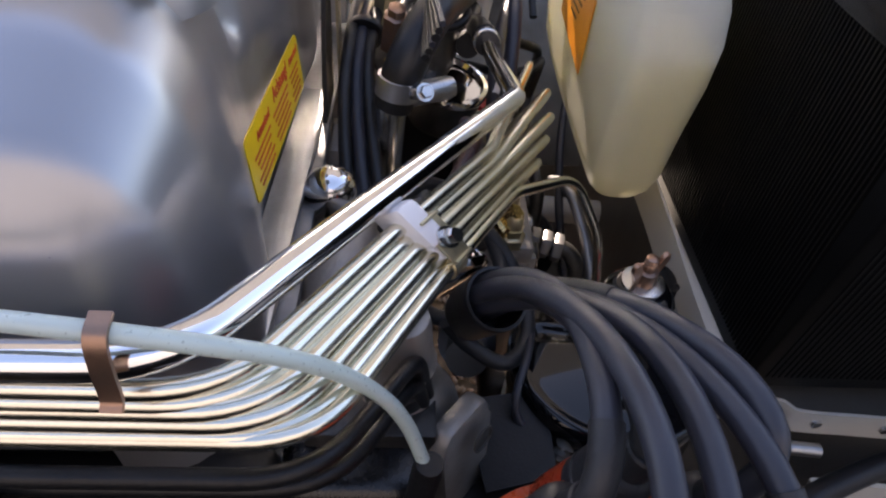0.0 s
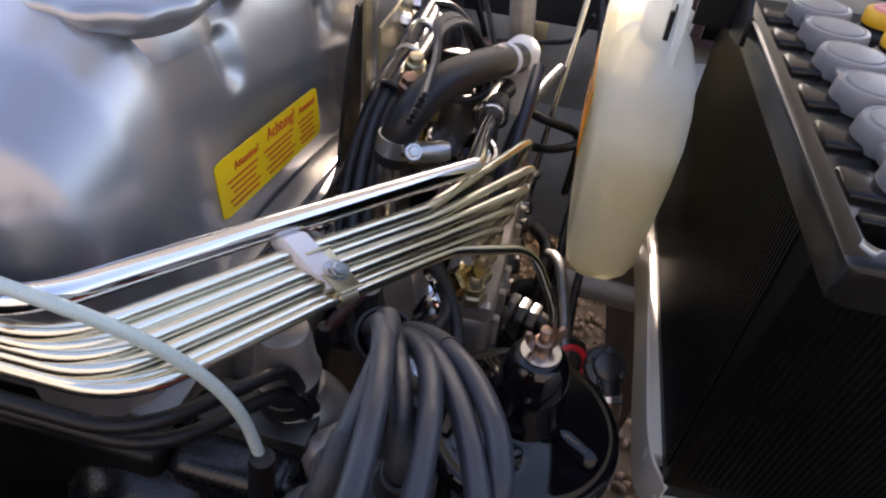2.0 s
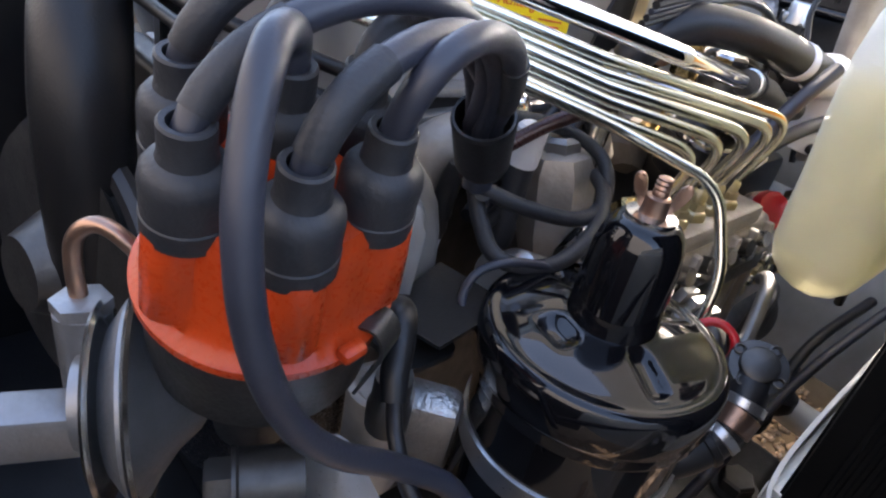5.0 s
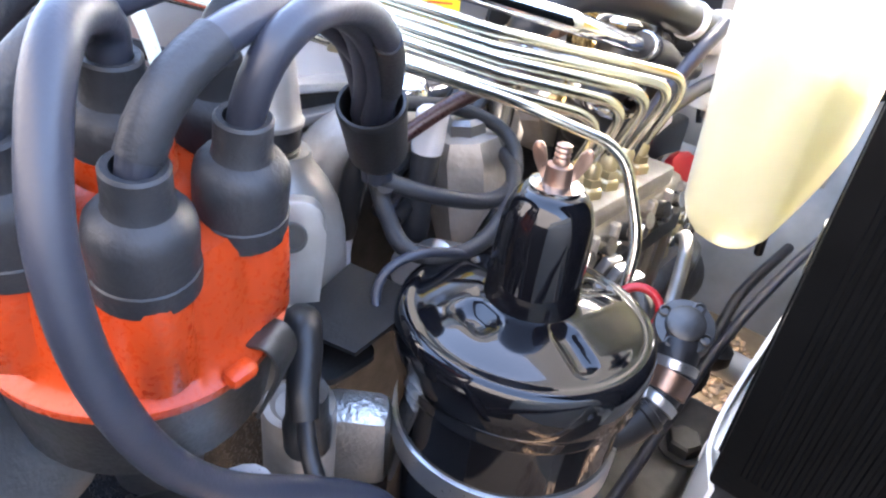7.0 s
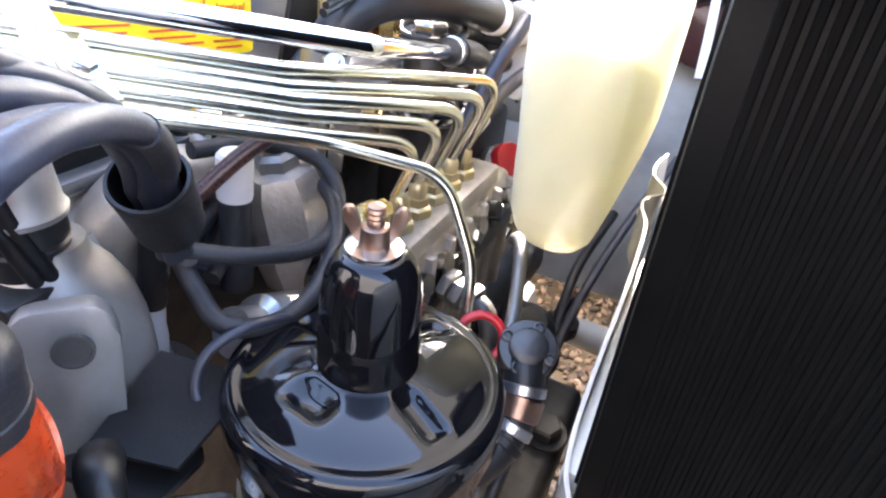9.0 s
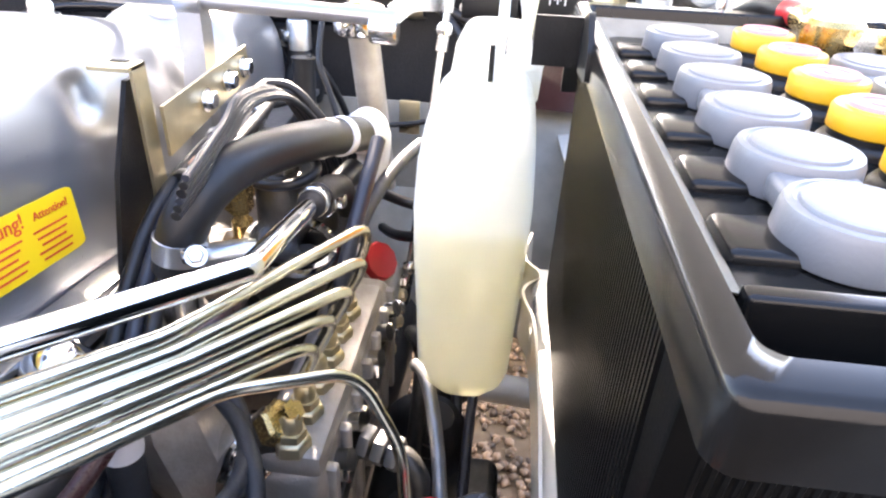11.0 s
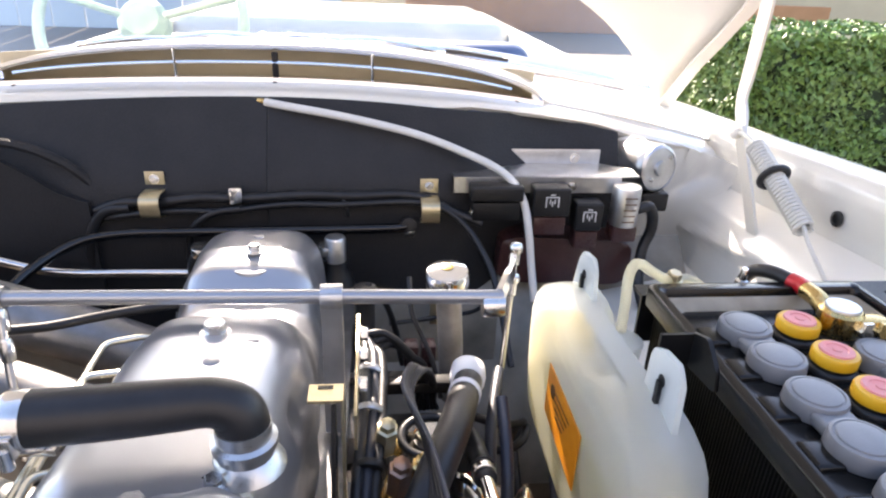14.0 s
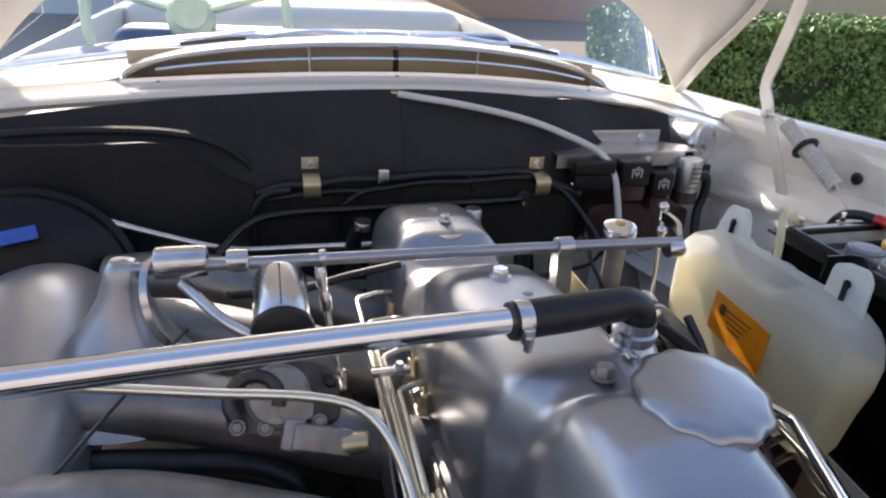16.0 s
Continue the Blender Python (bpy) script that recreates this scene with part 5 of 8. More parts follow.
# red wire ring and hoses beside the filter
bm = bmesh.new()
rg = axis((0.1245, 0.300, 0.768), (0.35, -0.75, 0.55))
tube(bm, [rg @ Vector((0.0105 * math.cos(a), 0.0105 * math.sin(a), 0)) for a in [2 * math.pi * k / 14 for k in range(14)]], 0.0022, 10, 3, True)
solo("red_ring", bm, RED, "bright red lead-seal ring on a fuel line", "ring")
hose = thing("oil_hose", (0.148, 0.285, 0.74), "black oil hose with copper and aluminium bands beside the filter", "hose")
hp = [(0.1450, 0.306, 0.766), (0.1490, 0.297, 0.7585), (0.1508, 0.287, 0.7460), (0.1485, 0.276, 0.7355), (0.1420, 0.263, 0.7285), (0.130, 0.248, 0.722)]
bm = bmesh.new()
tube(bm, hp, 0.0098, 20)
part("hose", bm, RUBBER, hose)
run = glide(hp, 8)
for i, mt, wide in ((11, ALU, 0.004), (15, COPPER, 0.0095), (20, ALU, 0.004), (24, BLACK_PLASTIC, 0.0035)):
    bm = bmesh.new()
    lathe(bm, [(0.0098, -wide / 2 - 0.0005), (0.0110, -wide / 2), (0.0110, wide / 2), (0.0098, wide / 2 + 0.0005)], axis(run[i], run[i + 1] - run[i]), 28)
    part("band", bm, mt, hose)
union = thing("oil_flange", (0.146, 0.31, 0.76), "dark cast round flange with two bolts behind the oil filter", "flange")
um = axis((0.1468, 0.3024, 0.7698), (0.15, -0.55, 0.82))
bm = bmesh.new()
lathe(bm, [(0.0128, -0.012), (0.0138, -0.010), (0.0138, -0.001), (0.0130, 0.0006), (0.0090, 0.0012), (0.0086, 0.0040), (0.0070, 0.0050)], um, 40)
part("disc", bm, DARK_STEEL, union)
for a in (-20, 70, 160, 250):
    bm = bmesh.new()
    lathe(bm, [(0.0028, 0.0), (0.0028, 0.0024), (0.0020, 0.0027), (0.0016, 0.0012)], um @ Matrix.Rotation(radians(a), 4, "Z") @ Matrix.Translation((0.0108, 0, 0)), 16)
    part("flange_bolt", bm, DARK_STEEL, union)
bm = bmesh.new()
tube(bm, [(0.100, 0.425, 0.752), (0.106, 0.412, 0.760), (0.1115, 0.400, 0.7580), (0.117, 0.385, 0.748), (0.1215, 0.370, 0.7370), (0.126, 0.35, 0.72)], 0.0042, 14)
part("bright_stub", bm, DULL, union, "bright bent steel stub pipe")

# ---- injection pump ----
pump = thing("injection_pump", (0.055, 0.42, 0.66), "cast aluminium injection pump with brass line nuts", "injection pump")
bm = bmesh.new()
block(bm, (0.028, 0.318, 0.665), (0.070, 0.500, 0.768), 0.008, 3)
part("housing", bm, ROUGH_CAST, pump)
for y in (0.330, 0.357, 0.384, 0.411, 0.438, 0.465, 0.490):
    bm = bmesh.new()
    block(bm, (0.066, y - 0.0035, 0.672), (0.075, y + 0.0035, 0.764), 0.002)
    part("rib", bm, ROUGH_CAST, pump)
bm = bmesh.new()
block(bm, (0.064, 0.322, 0.725), (0.076, 0.496, 0.740), 0.002)
part("side_cover", bm, DARK_STEEL, pump)
for k in range(6):
    bm = bmesh.new()
    lathe(bm, [(0.0075, 0), (0.0075, 0.010), (0.006, 0.012), (0.006, 0.020)], axis((0.060, 0.3435 + 0.027 * k, 0.750), (1, -0.1, 0.35)), 10)
    part("delivery_plug", bm, STEEL if k % 2 else DARK_STEEL, pump)
bm = bmesh.new()
block(bm, (0.038, 0.318, 0.766), (0.070, 0.470, 0.781), 0.004)
part("valve_rail", bm, ROUGH_CAST, pump)
for i in range(6):
    y = 0.325 + 0.0215 * i
    bm = bmesh.new()
    lathe(bm, [(0.0095, 0), (0.0095, 0.006), (0.0085, 0.0075), (0.0072, 0.008), (0.0072, 0.013)], axis((0.054, y, 0.780), (0.05, -0.02, 1)), 6)
    part("line_nut", bm, BRASSY, pump)
    bm = bmesh.new()
    lathe(bm, [(0.0055, 0.012), (0.0055, 0.019), (0.0036, 0.022)], axis((0.054, y, 0.780), (0.05, -0.02, 1)), 14)
    part("line_sleeve", bm, BRASSY, pump)
for y in (0.34, 0.38, 0.42, 0.46):
    bm = bmesh.new()
    hexhead(bm, axis((0.072, y, 0.748), (1, 0, 0.15)), 0.011, 0.007)
    part("pump_bolt", bm, STEEL, pump)
dh = axis((0.0190, 0.3345, 0.7520), (0.58, -0.12, 0.80))
bm = bmesh.new()
lathe(bm, [(0.0185, -0.022), (0.0190, -0.004), (0.0188, 0.020), (0.0170, 0.027), (0.0135, 0.031), (0.0120, 0.032)], dh, 36)
part("delivery_housing", bm, CHROME, pump, "polished delivery housing")
bm = bmesh.new()
lathe(bm, [(0.0128, 0.030), (0.0128, 0.042), (0.0110, 0.044)], dh, 6)
part("housing_hexagon", bm, DARK_STEEL, pump)
bm = bmesh.new()
lathe(bm, [(0.0115, 0.043), (0.0115, 0.053), (0.0095, 0.055), (0.0060, 0.055), (0.0055, 0.064)], dh, 6)
part("housing_nut", bm, BRASS, pump)
bm = bmesh.new()
lathe(bm, [(0.018, 0), (0.017, 0.03), (0.012, 0.034), (0.012, 0.048)], axis((0.030, 0.29, 0.742), (-0.1, -0.9, 0.45)), 24)
part("end_cover", bm, ALU, pump)
bm = bmesh.new()
lathe(bm, [(0.0135, -0.006), (0.0150, 0.0), (0.0158, 0.002), (0.0162, 0.018), (0.0150, 0.0205), (0.004, 0.0212)], axis((0.042, 0.548, 0.744), (0.55, -0.30, 0.45)), 10)
part("red_cap", bm, RED, pump, "red plastic adjuster cap")
bm = bmesh.new()
lathe(bm, [(0.020, 0), (0.020, 0.02), (0.016, 0.024)], axis((0.036, 0.551, 0.735), (0.55, -0.30, 0.45)), 24)
block(bm, (0.026, 0.502, 0.67), (0.068, 0.575, 0.738), 0.008, 3)
part("governor", bm, ROUGH_CAST, pump)
for k in range(9):
    bm = bmesh.new()
    a, b = 0.500 + 0.009 * k, 0.700 + 0.007 * (k % 4)
    hexhead(bm, axis((0.068, a, b), (1, -0.1, 0.2)), 0.009, 0.006)
    part("governor_bolt", bm, STEEL if k % 2 else BRASSY, pump)
for q, mt, r in (([(0.090, 0.366, 0.741), (0.106, 0.361, 0.738), (0.114, 0.355, 0.726), (0.115, 0.35, 0.68)], DARK_STEEL, 0.0062), ([(0.086, 0.505, 0.715), (0.098, 0.475, 0.722), (0.101, 0.455, 0.712), (0.098, 0.44, 0.65), (0.096, 0.43, 0.5)], DARK_STEEL, 0.006), ([(0.10, 0.36, 0.70), (0.115, 0.37, 0.68), (0.12, 0.39, 0.63)], RUBBER, 0.009)):
    bm = bmesh.new()
    tube(bm, q, r, 12)
    part("pump_pipe", bm, mt, pump)
for p, w in (((0.078, 0.368, 0.742), (1, -0.25, -0.1)), ((0.0865, 0.366, 0.741), (1, -0.25, -0.1)), ((0.0950, 0.364, 0.740), (1, -0.25, -0.1))):
    bm = bmesh.new()
    lathe(bm, [(0.0098, 0), (0.0105, 0.001), (0.0105, 0.0058), (0.0098, 0.0066)], axis(p, w), 6)
    part("union", bm, DULL, pump)
# ---- battery ----
BX0, BX1, BY0, BY1, BZ0, BZ1 = 0.180, 0.352, 0.192, 0.522, 0.750, 0.961
batt = thing("battery", ((BX0 + BX1) / 2, (BY0 + BY1) / 2, BZ0), "black ribbed battery with grey link covers and yellow caps", "battery")
bm = bmesh.new()
block(bm, (BX0 + 0.0060, BY0 + 0.0350, BZ0), (BX1 - 0.0022, BY1 - 0.0022, 0.9440), 0.002)
for v in bm.verts:
    v.co.y += 0.016 * (0.94 - v.co.z) / 0.2 if v.co.y < 0.3 else 0.0
block(bm, (BX0, BY0, 0.9435), (BX1, BY1, 0.9455))
part("case", bm, GREY_RUBBER, batt)
for side, n, lo, hi in (("x", 84, BY0 + 0.056, BY1 - 0.006), ("y", 42, BX0 + 0.016, BX1 - 0.006)):
    bm = bmesh.new()
    for i in range(n):
        u = lo + (hi - lo) * i / (n - 1)
        deep = 0.0018 if side == "x" else 0.0009
        prof = ((-0.0016, 0.0), (-0.0007, -deep), (0.0007, -deep), (0.0016, 0.0))
        rows_ = [[bm.verts.new((BX0 + 0.0064 + d, u + o, z) if side == "x" else (u + o, BY0 + 0.0354 + 0.016 * (0.94 - z) / 0.2 + d, z)) for o, d in prof] for z in (0.762, 0.9434)]
        for k in range(3):
            bm.faces.new((rows_[0][k], rows_[0][k + 1], rows_[1][k + 1], rows_[1][k]))
    bmesh.ops.recalc_face_normals(bm, faces=bm.faces[:])
    tagged(part("rib_field", bm, GREY_RUBBER, batt, "fine upright moulded ribs"), kind="stuff")


def corners(x0, y0, x1, y1, r):
    """A rectangle with round corners, as a ring of points."""
    pts = []
    for cx_, cy_, a0 in ((x1 - r, y1 - r, 0), (x0 + r, y1 - r, 90), (x0 + r, y0 + r, 180), (x1 - r, y0 + r, 270)):
        pts += [(cx_ + r * math.cos(radians(a0 + 15 * k)), cy_ + r * math.sin(radians(a0 + 15 * k))) for k in range(7)]
    return pts


def ring_stack(bm, rings_):
    made = [[bm.verts.new((x, y, z)) for x, y in pts] for pts, z in rings_]
    for a, b in zip(made, made[1:]):
        for k in range(len(a)):
            bm.faces.new((a[k], a[(k + 1) % len(a)], b[(k + 1) % len(a)], b[k]))
    return made


bm = bmesh.new()
ox0, oy0, ox1, oy1 = BX0 - 0.0035, BY0 - 0.0035, BX1 + 0.0035, BY1 + 0.0035
ix0, iy0, ix1, iy1 = BX0 + 0.0045, BY0 + 0.0075, BX1 - 0.0045, BY1 - 0.010
ring_stack(bm, [(corners(ox0 + 0.004, oy0 + 0.004, ox1 - 0.004, oy1 - 0.004, 0.003), 0.9435), (corners(ox0, oy0, ox1, oy1, 0.006), 0.9440), (corners(ox0, oy0, ox1, oy1, 0.006), 0.9575), (corners(ox0 + 0.0008, oy0 + 0.0008, ox1 - 0.0008, oy1 - 0.0008, 0.006), 0.9598),
                (corners(ox0 + 0.003, oy0 + 0.003, ox1 - 0.003, oy1 - 0.003, 0.005), BZ1), (corners(ix0 - 0.001, iy0 - 0.001, ix1 + 0.001, iy1 + 0.001, 0.005), BZ1), (corners(ix0, iy0, ix1, iy1, 0.005), 0.9595), (corners(ix0 + 0.001, iy0 + 0.001, ix1 - 0.001, iy1 - 0.001, 0.005), 0.947)])
part("rim", bm, RIM, batt, "dark worn rim", sharp=50)
bm = bmesh.new()
block(bm, (BX0 + 0.008, BY0 + 0.0265, 0.940), (BX1 - 0.008, BY0 + 0.0320, 0.9585), 0.0014, 3)
part("cross_bar", bm, RIM, batt, "dark bar behind the sunk grip trough")
iy0 = BY0 + 0.0325
bm = bmesh.new()
ring_stack(bm, [(corners(ix0 + 0.0008, iy0 + 0.0008, ix1 - 0.0008, iy1 - 0.0008, 0.006), 0.9545), (corners(ix0 + 0.0022, iy0 + 0.0022, ix1 - 0.0022, iy1 - 0.0022, 0.006), 0.9535), (corners(ix0 + 0.0070, iy0 + 0.006, ix1 - 0.0070, iy1 - 0.006, 0.007), 0.9490), (corners(ix0 + 0.0125, iy0 + 0.009, ix1 - 0.0125, iy1 - 0.009, 0.008), 0.9455), (corners(ix0 + 0.0135, iy0 + 0.010, ix1 - 0.0135, iy1 - 0.010, 0.008), 0.9420)])
part("sealing_lip", bm, LIP, batt, "beige resin sealing lip")
bm = bmesh.new()
block(bm, (BX0 + 0.010, BY0 + 0.0380, 0.930), (BX1 - 0.006, BY1 - 0.006, 0.9460))
part("top", bm, RIM, batt)
CELL_Y = [0.466 - 0.0405 * k for k in range(6)]
for y in CELL_Y:
    for x in (0.2085, 0.3275):
        bm = bmesh.new()
        block(bm, (x - 0.0125, y - 0.0115, 0.941), (x + 0.0125, y + 0.0115, 0.9495), 0.003, 3)
        part("cell_pad", bm, RIM, batt)
    bm = bmesh.new()
    lathe(bm, [(0.0165, 0.941), (0.0165, 0.9475), (0.0152, 0.9495), (0.0140, 0.950), (0.0138, 0.9525)], Matrix.Translation((0.268, y - 0.001, 0)), 32)
    neck = part("cap_neck", bm, BLACK_PLASTIC, batt)
    bm = bmesh.new()
    lathe(bm, [(0.0136, 0.9518), (0.0146, 0.9526), (0.0147, 0.9590), (0.0140, 0.9605), (0.0110, 0.9608)], Matrix.Translation((0.268, y - 0.001, 0)), 36, lambda a, r: r * (1 + (0.008 * math.cos(36 * a) if r > 0.0146 else 0)))
    part("vent_cap", bm, YELLOW, neck, "yellow vent cap")
    bm = bmesh.new()
    lathe(bm, [(0.0112, 0.9605), (0.0106, 0.9622), (0.0070, 0.9622), (0.0064, 0.9615), (0.0034, 0.9615), (0.0030, 0.9622), (0.0006, 0.9622)], Matrix.Translation((0.268, y - 0.001, 0)), 28)
    part("cap_disc", bm, PINK, neck, "pale red cap disc")
for x, pairs in ((0.228, ((0, 1), (2, 3), (4, 5))), (0.305, ((1, 2), (3, 4)))):
    for a, b in pairs:
        ya, yb = CELL_Y[a], CELL_Y[b]
        bm = bmesh.new()
        for y in (ya, yb):
            lathe(bm, [(0.0172, 0.9415), (0.0172, 0.9475)], Matrix.Translation((x, y, 0)), 36)
        base = part("link_base", bm, BLACK_PLASTIC, batt)
        bm = bmesh.new()
        for y in (ya, yb):
            lathe(bm, [(0.0186, 0.9466), (0.0188, 0.9480), (0.0182, 0.9560), (0.0174, 0.9580), (0.0156, 0.9584), (0.0150, 0.9578), (0.0142, 0.9578), (0.0138, 0.9588), (0.0120, 0.9592), (0.002, 0.9593)], Matrix.Translation((x, y, 0)), 40)
        block(bm, (x - 0.0125, yb + 0.012, 0.9468), (x + 0.0125, ya - 0.012, 0.9555), 0.0025, 3)
        part("link_cover", bm, GREY_PLASTIC, base, "pale grey cell link cover")
for y in (CELL_Y[0], CELL_Y[5]):
    bm = bmesh.new()
    lathe(bm, [(0.0170, 0.940), (0.0170, 0.948), (0.010, 0.950), (0.0088, 0.962), (0.0085, 0.9625)], Matrix.Translation((0.300, y, 0)), 28)
    part("terminal_post", bm, DARK_STEEL, batt)
# terminal clamp and red-sleeved cable
term = thing("battery_terminal", (0.30, 0.466, 0.955), "brass battery clamp with a red-sleeved cable", "battery clamp")
bm = bmesh.new()
lathe(bm, [(0.0145, 0.950), (0.0150, 0.953), (0.0150, 0.9665), (0.0130, 0.969), (0.0090, 0.969), (0.0085, 0.965)], Matrix.Translation((0.300, 0.466, 0)), 28)
block(bm, (0.304, 0.450, 0.953), (0.328, 0.463, 0.966), 0.002)
part("clamp", bm, BRASS, term)
bm = bmesh.new()
lathe(bm, [(0.0118, 0.967), (0.0122, 0.9700), (0.0115, 0.9712), (0.0010, 0.9714)], Matrix.Translation((0.300, 0.466, 0)), 28)
part("post_cap", bm, ALU, term, "dull grey post cap")
for dx in (0.0, 0.013):
    bm = bmesh.new()
    lathe(bm, [(0.0068, 0), (0.0068, 0.008)], axis((0.308 + dx, 0.455, 0.959), (0.2, -1, 0.1)), 6)
    part("clamp_nut", bm, BRASS if dx else STEEL, term)
bm = bmesh.new()
tube(bm, [(0.300, 0.480, 0.958), (0.300, 0.492, 0.962), (0.300, 0.506, 0.962)], 0.0072, 14)
part("cable_lug", bm, BRASS, term)
bm = bmesh.new()
tube(bm, [(0.300, 0.503, 0.962), (0.2995, 0.514, 0.9625), (0.297, 0.522, 0.9625)], 0.0068, 14)
part("red_sleeve", bm, RED, term)
bm = bmesh.new()
tube(bm, [(0.297, 0.521, 0.9625), (0.290, 0.538, 0.962), (0.283, 0.553, 0.955), (0.283, 0.565, 0.93), (0.29, 0.58, 0.87), (0.30, 0.60, 0.78)], 0.0058, 12)
part("cable", bm, RUBBER, term)
# hold-down frame and tray
frame_ = thing("battery_hold_down", (0.26, 0.53, 0.94), "black steel hold-down frame round the battery", "battery frame")
bm = bmesh.new()
block(bm, (0.176, 0.5265, 0.905), (0.42, 0.5295, 0.9485))
block(bm, (0.176, 0.5295, 0.9455), (0.42, 0.545, 0.9485))
part("rear_angle", bm, BLACK_MATT, frame_)
bm = bmesh.new()
block(bm, (0.3565, 0.20, 0.940), (0.3595, 0.526, 0.957))
block(bm, (0.3595, 0.20, 0.954), (0.372, 0.526, 0.957))
part("side_angle", bm, BLACK_MATT, frame_)
bm = bmesh.new()
lathe(bm, [(0.0078, 0), (0.0078, 0.0015), (0.0055, 0.002), (0.0055, 0.008), (0.0030, 0.009), (0.0030, 0.018), (0.0025, 0.019)], Matrix.Translation((0.264, 0.5345, 0.9485)), 12)
part("stud", bm, STEEL, frame_)
bm = bmesh.new()
plate(bm, rounded([(0.405, 0.944), (0.442, 0.940), (0.446, 0.965), (0.425, 0.972), (0.408, 0.958)], 3, 0.15), 0.003, Matrix.Translation((0.1765, 0, 0)) @ YZ)
block(bm, (0.152, 0.4405, 0.942), (0.178, 0.4430, 0.966))
part("side_tab", bm, BLACK_MATT, frame_)
bm = bmesh.new()
plate(bm, rounded([(0.525, 0.885), (0.60, 0.880), (0.605, 0.955), (0.56, 0.985), (0.545, 0.985), (0.528, 0.950)], 3, 0.12), 0.003, Matrix.Translation((0.152, 0, 0)) @ Matrix.Rotation(radians(-14), 4, "Z") @ Matrix.Translation((0.135, 0, 0)) @ YZ)
part("bottle_bracket", bm, BLACK_MATT, frame_, "black sheet bracket carrying the fluid bottle")
tray = thing("battery_tray", (0.27, 0.36, 0.72), "cream-painted sheet tray with a turned-up edge under the battery", "battery tray")
bm = bmesh.new()
block(bm, (0.178, 0.262, 0.738), (0.43, 0.56, 0.7498), 0.002)
part("floor", bm, WHITE_SHEET, tray)
bm = bmesh.new()
strip(bm, [(0.172, 0.545, 0.775), (0.1665, 0.520, 0.768), (0.1745, 0.508, 0.760), (0.1665, 0.490, 0.755), (0.1735, 0.462, 0.752), (0.1765, 0.40, 0.748), (0.1770, 0.30, 0.738), (0.180, 0.262, 0.733), (0.188, 0.243, 0.731)], 0.036, 0.002, (0, 0, 1), 5)
part("turned_edge", bm, CREAM, tray)
EDGE = [(0.186, 0.244), (0.199, 0.2455), (0.219, 0.2435), (0.226, 0.237), (0.262, 0.234), (0.43, 0.222)]
bm = bmesh.new()
strip(bm, [(x, y, 0.7245) for x, y in EDGE], 0.021, 0.002, (0, 0, 1), 5)
part("front_flange", bm, WHITE_SHEET, tray, "pale painted front flange")
bm = bmesh.new()
plate(bm, [(x, y + 0.001) for x, y in EDGE] + [(0.43, 0.29), (0.186, 0.29)], 0.002, Matrix.Translation((0, 0, 0.7335)))
part("front_shelf", bm, DARK_GREY, tray)
for x, y in ((0.240, 0.2345), (0.282, 0.2315)):
    bm = bmesh.new()
    lathe(bm, [(0.0035, 0), (0.0033, 0.002), (0.001, 0.0025)], axis((x, y, 0.725), (0.08, -1, 0)), 14)
    part("rivet", bm, STEEL, tray)
bm = bmesh.new()
tube(bm, [(0.214, 0.227, 0.711), (0.245, 0.2245, 0.710)], 0.0045, 14, 2)
part("hinge_pin", bm, ALU, tray)
bm = bmesh.new()
plate(bm, rounded([(0.232, 0.712), (0.44, 0.700), (0.44, 0.60), (0.205, 0.60), (0.238, 0.685)], 4, 0.12), 0.003, Matrix.Translation((0, 0.222, 0)) @ Matrix.Rotation(radians(-4), 4, "Z") @ XZ)
lathe(bm, [(0.016, 0), (0.013, 0.003), (0.005, 0.0035)], axis((0.285, 0.198, 0.655), (0, -1, 0.1)), 24)
part("support_bracket", bm, WHITE_SHEET, tray, "pale painted support bracket")
bm = bmesh.new()
tube(bm, [(0.36, 0.205, 0.765), (0.30, 0.202, 0.768), (0.252, 0.192, 0.766), (0.216, 0.181, 0.764), (0.188, 0.170, 0.760), (0.160, 0.155, 0.752), (0.13, 0.13, 0.72)], 0.0062, 16)
solo("black_cable", bm, RUBBER, "thick black cable below the battery tray", "cable")

# ---- washer fluid bottle ----
bottle = thing("fluid_bottle", (0.135, 0.48, 0.76), "translucent milky plastic fluid bottle, half full", "bottle")
LEVELS = [  # z, engine side, battery side, front, rear
    (0.7790, 0.1280, 0.1360, 0.385, 0.530), (0.7805, 0.1233, 0.1407, 0.374, 0.545), (0.7845, 0.1162, 0.1478, 0.368, 0.562), (0.7920, 0.1098, 0.1542, 0.363, 0.577), (0.8040, 0.1066, 0.1570, 0.359, 0.590),
    (0.8200, 0.1060, 0.1574, 0.357, 0.599), (0.8450, 0.1055, 0.1580, 0.354, 0.603), (0.8750, 0.1045, 0.1585, 0.348, 0.604), (0.9000, 0.1040, 0.1585, 0.347, 0.603), (0.9180, 0.1045, 0.1575, 0.352, 0.597),
    (0.9290, 0.1060, 0.1560, 0.360, 0.588), (0.9370, 0.1095, 0.1535, 0.373, 0.574), (0.9420, 0.1140, 0.1500, 0.390, 0.560), (0.9440, 0.1200, 0.1440, 0.410, 0.545)]


def level(z):
    zs = [v[0] for v in LEVELS]
    return [float(np.interp(z, zs, [v[k] for v in LEVELS])) for k in (1, 2, 3, 4)]


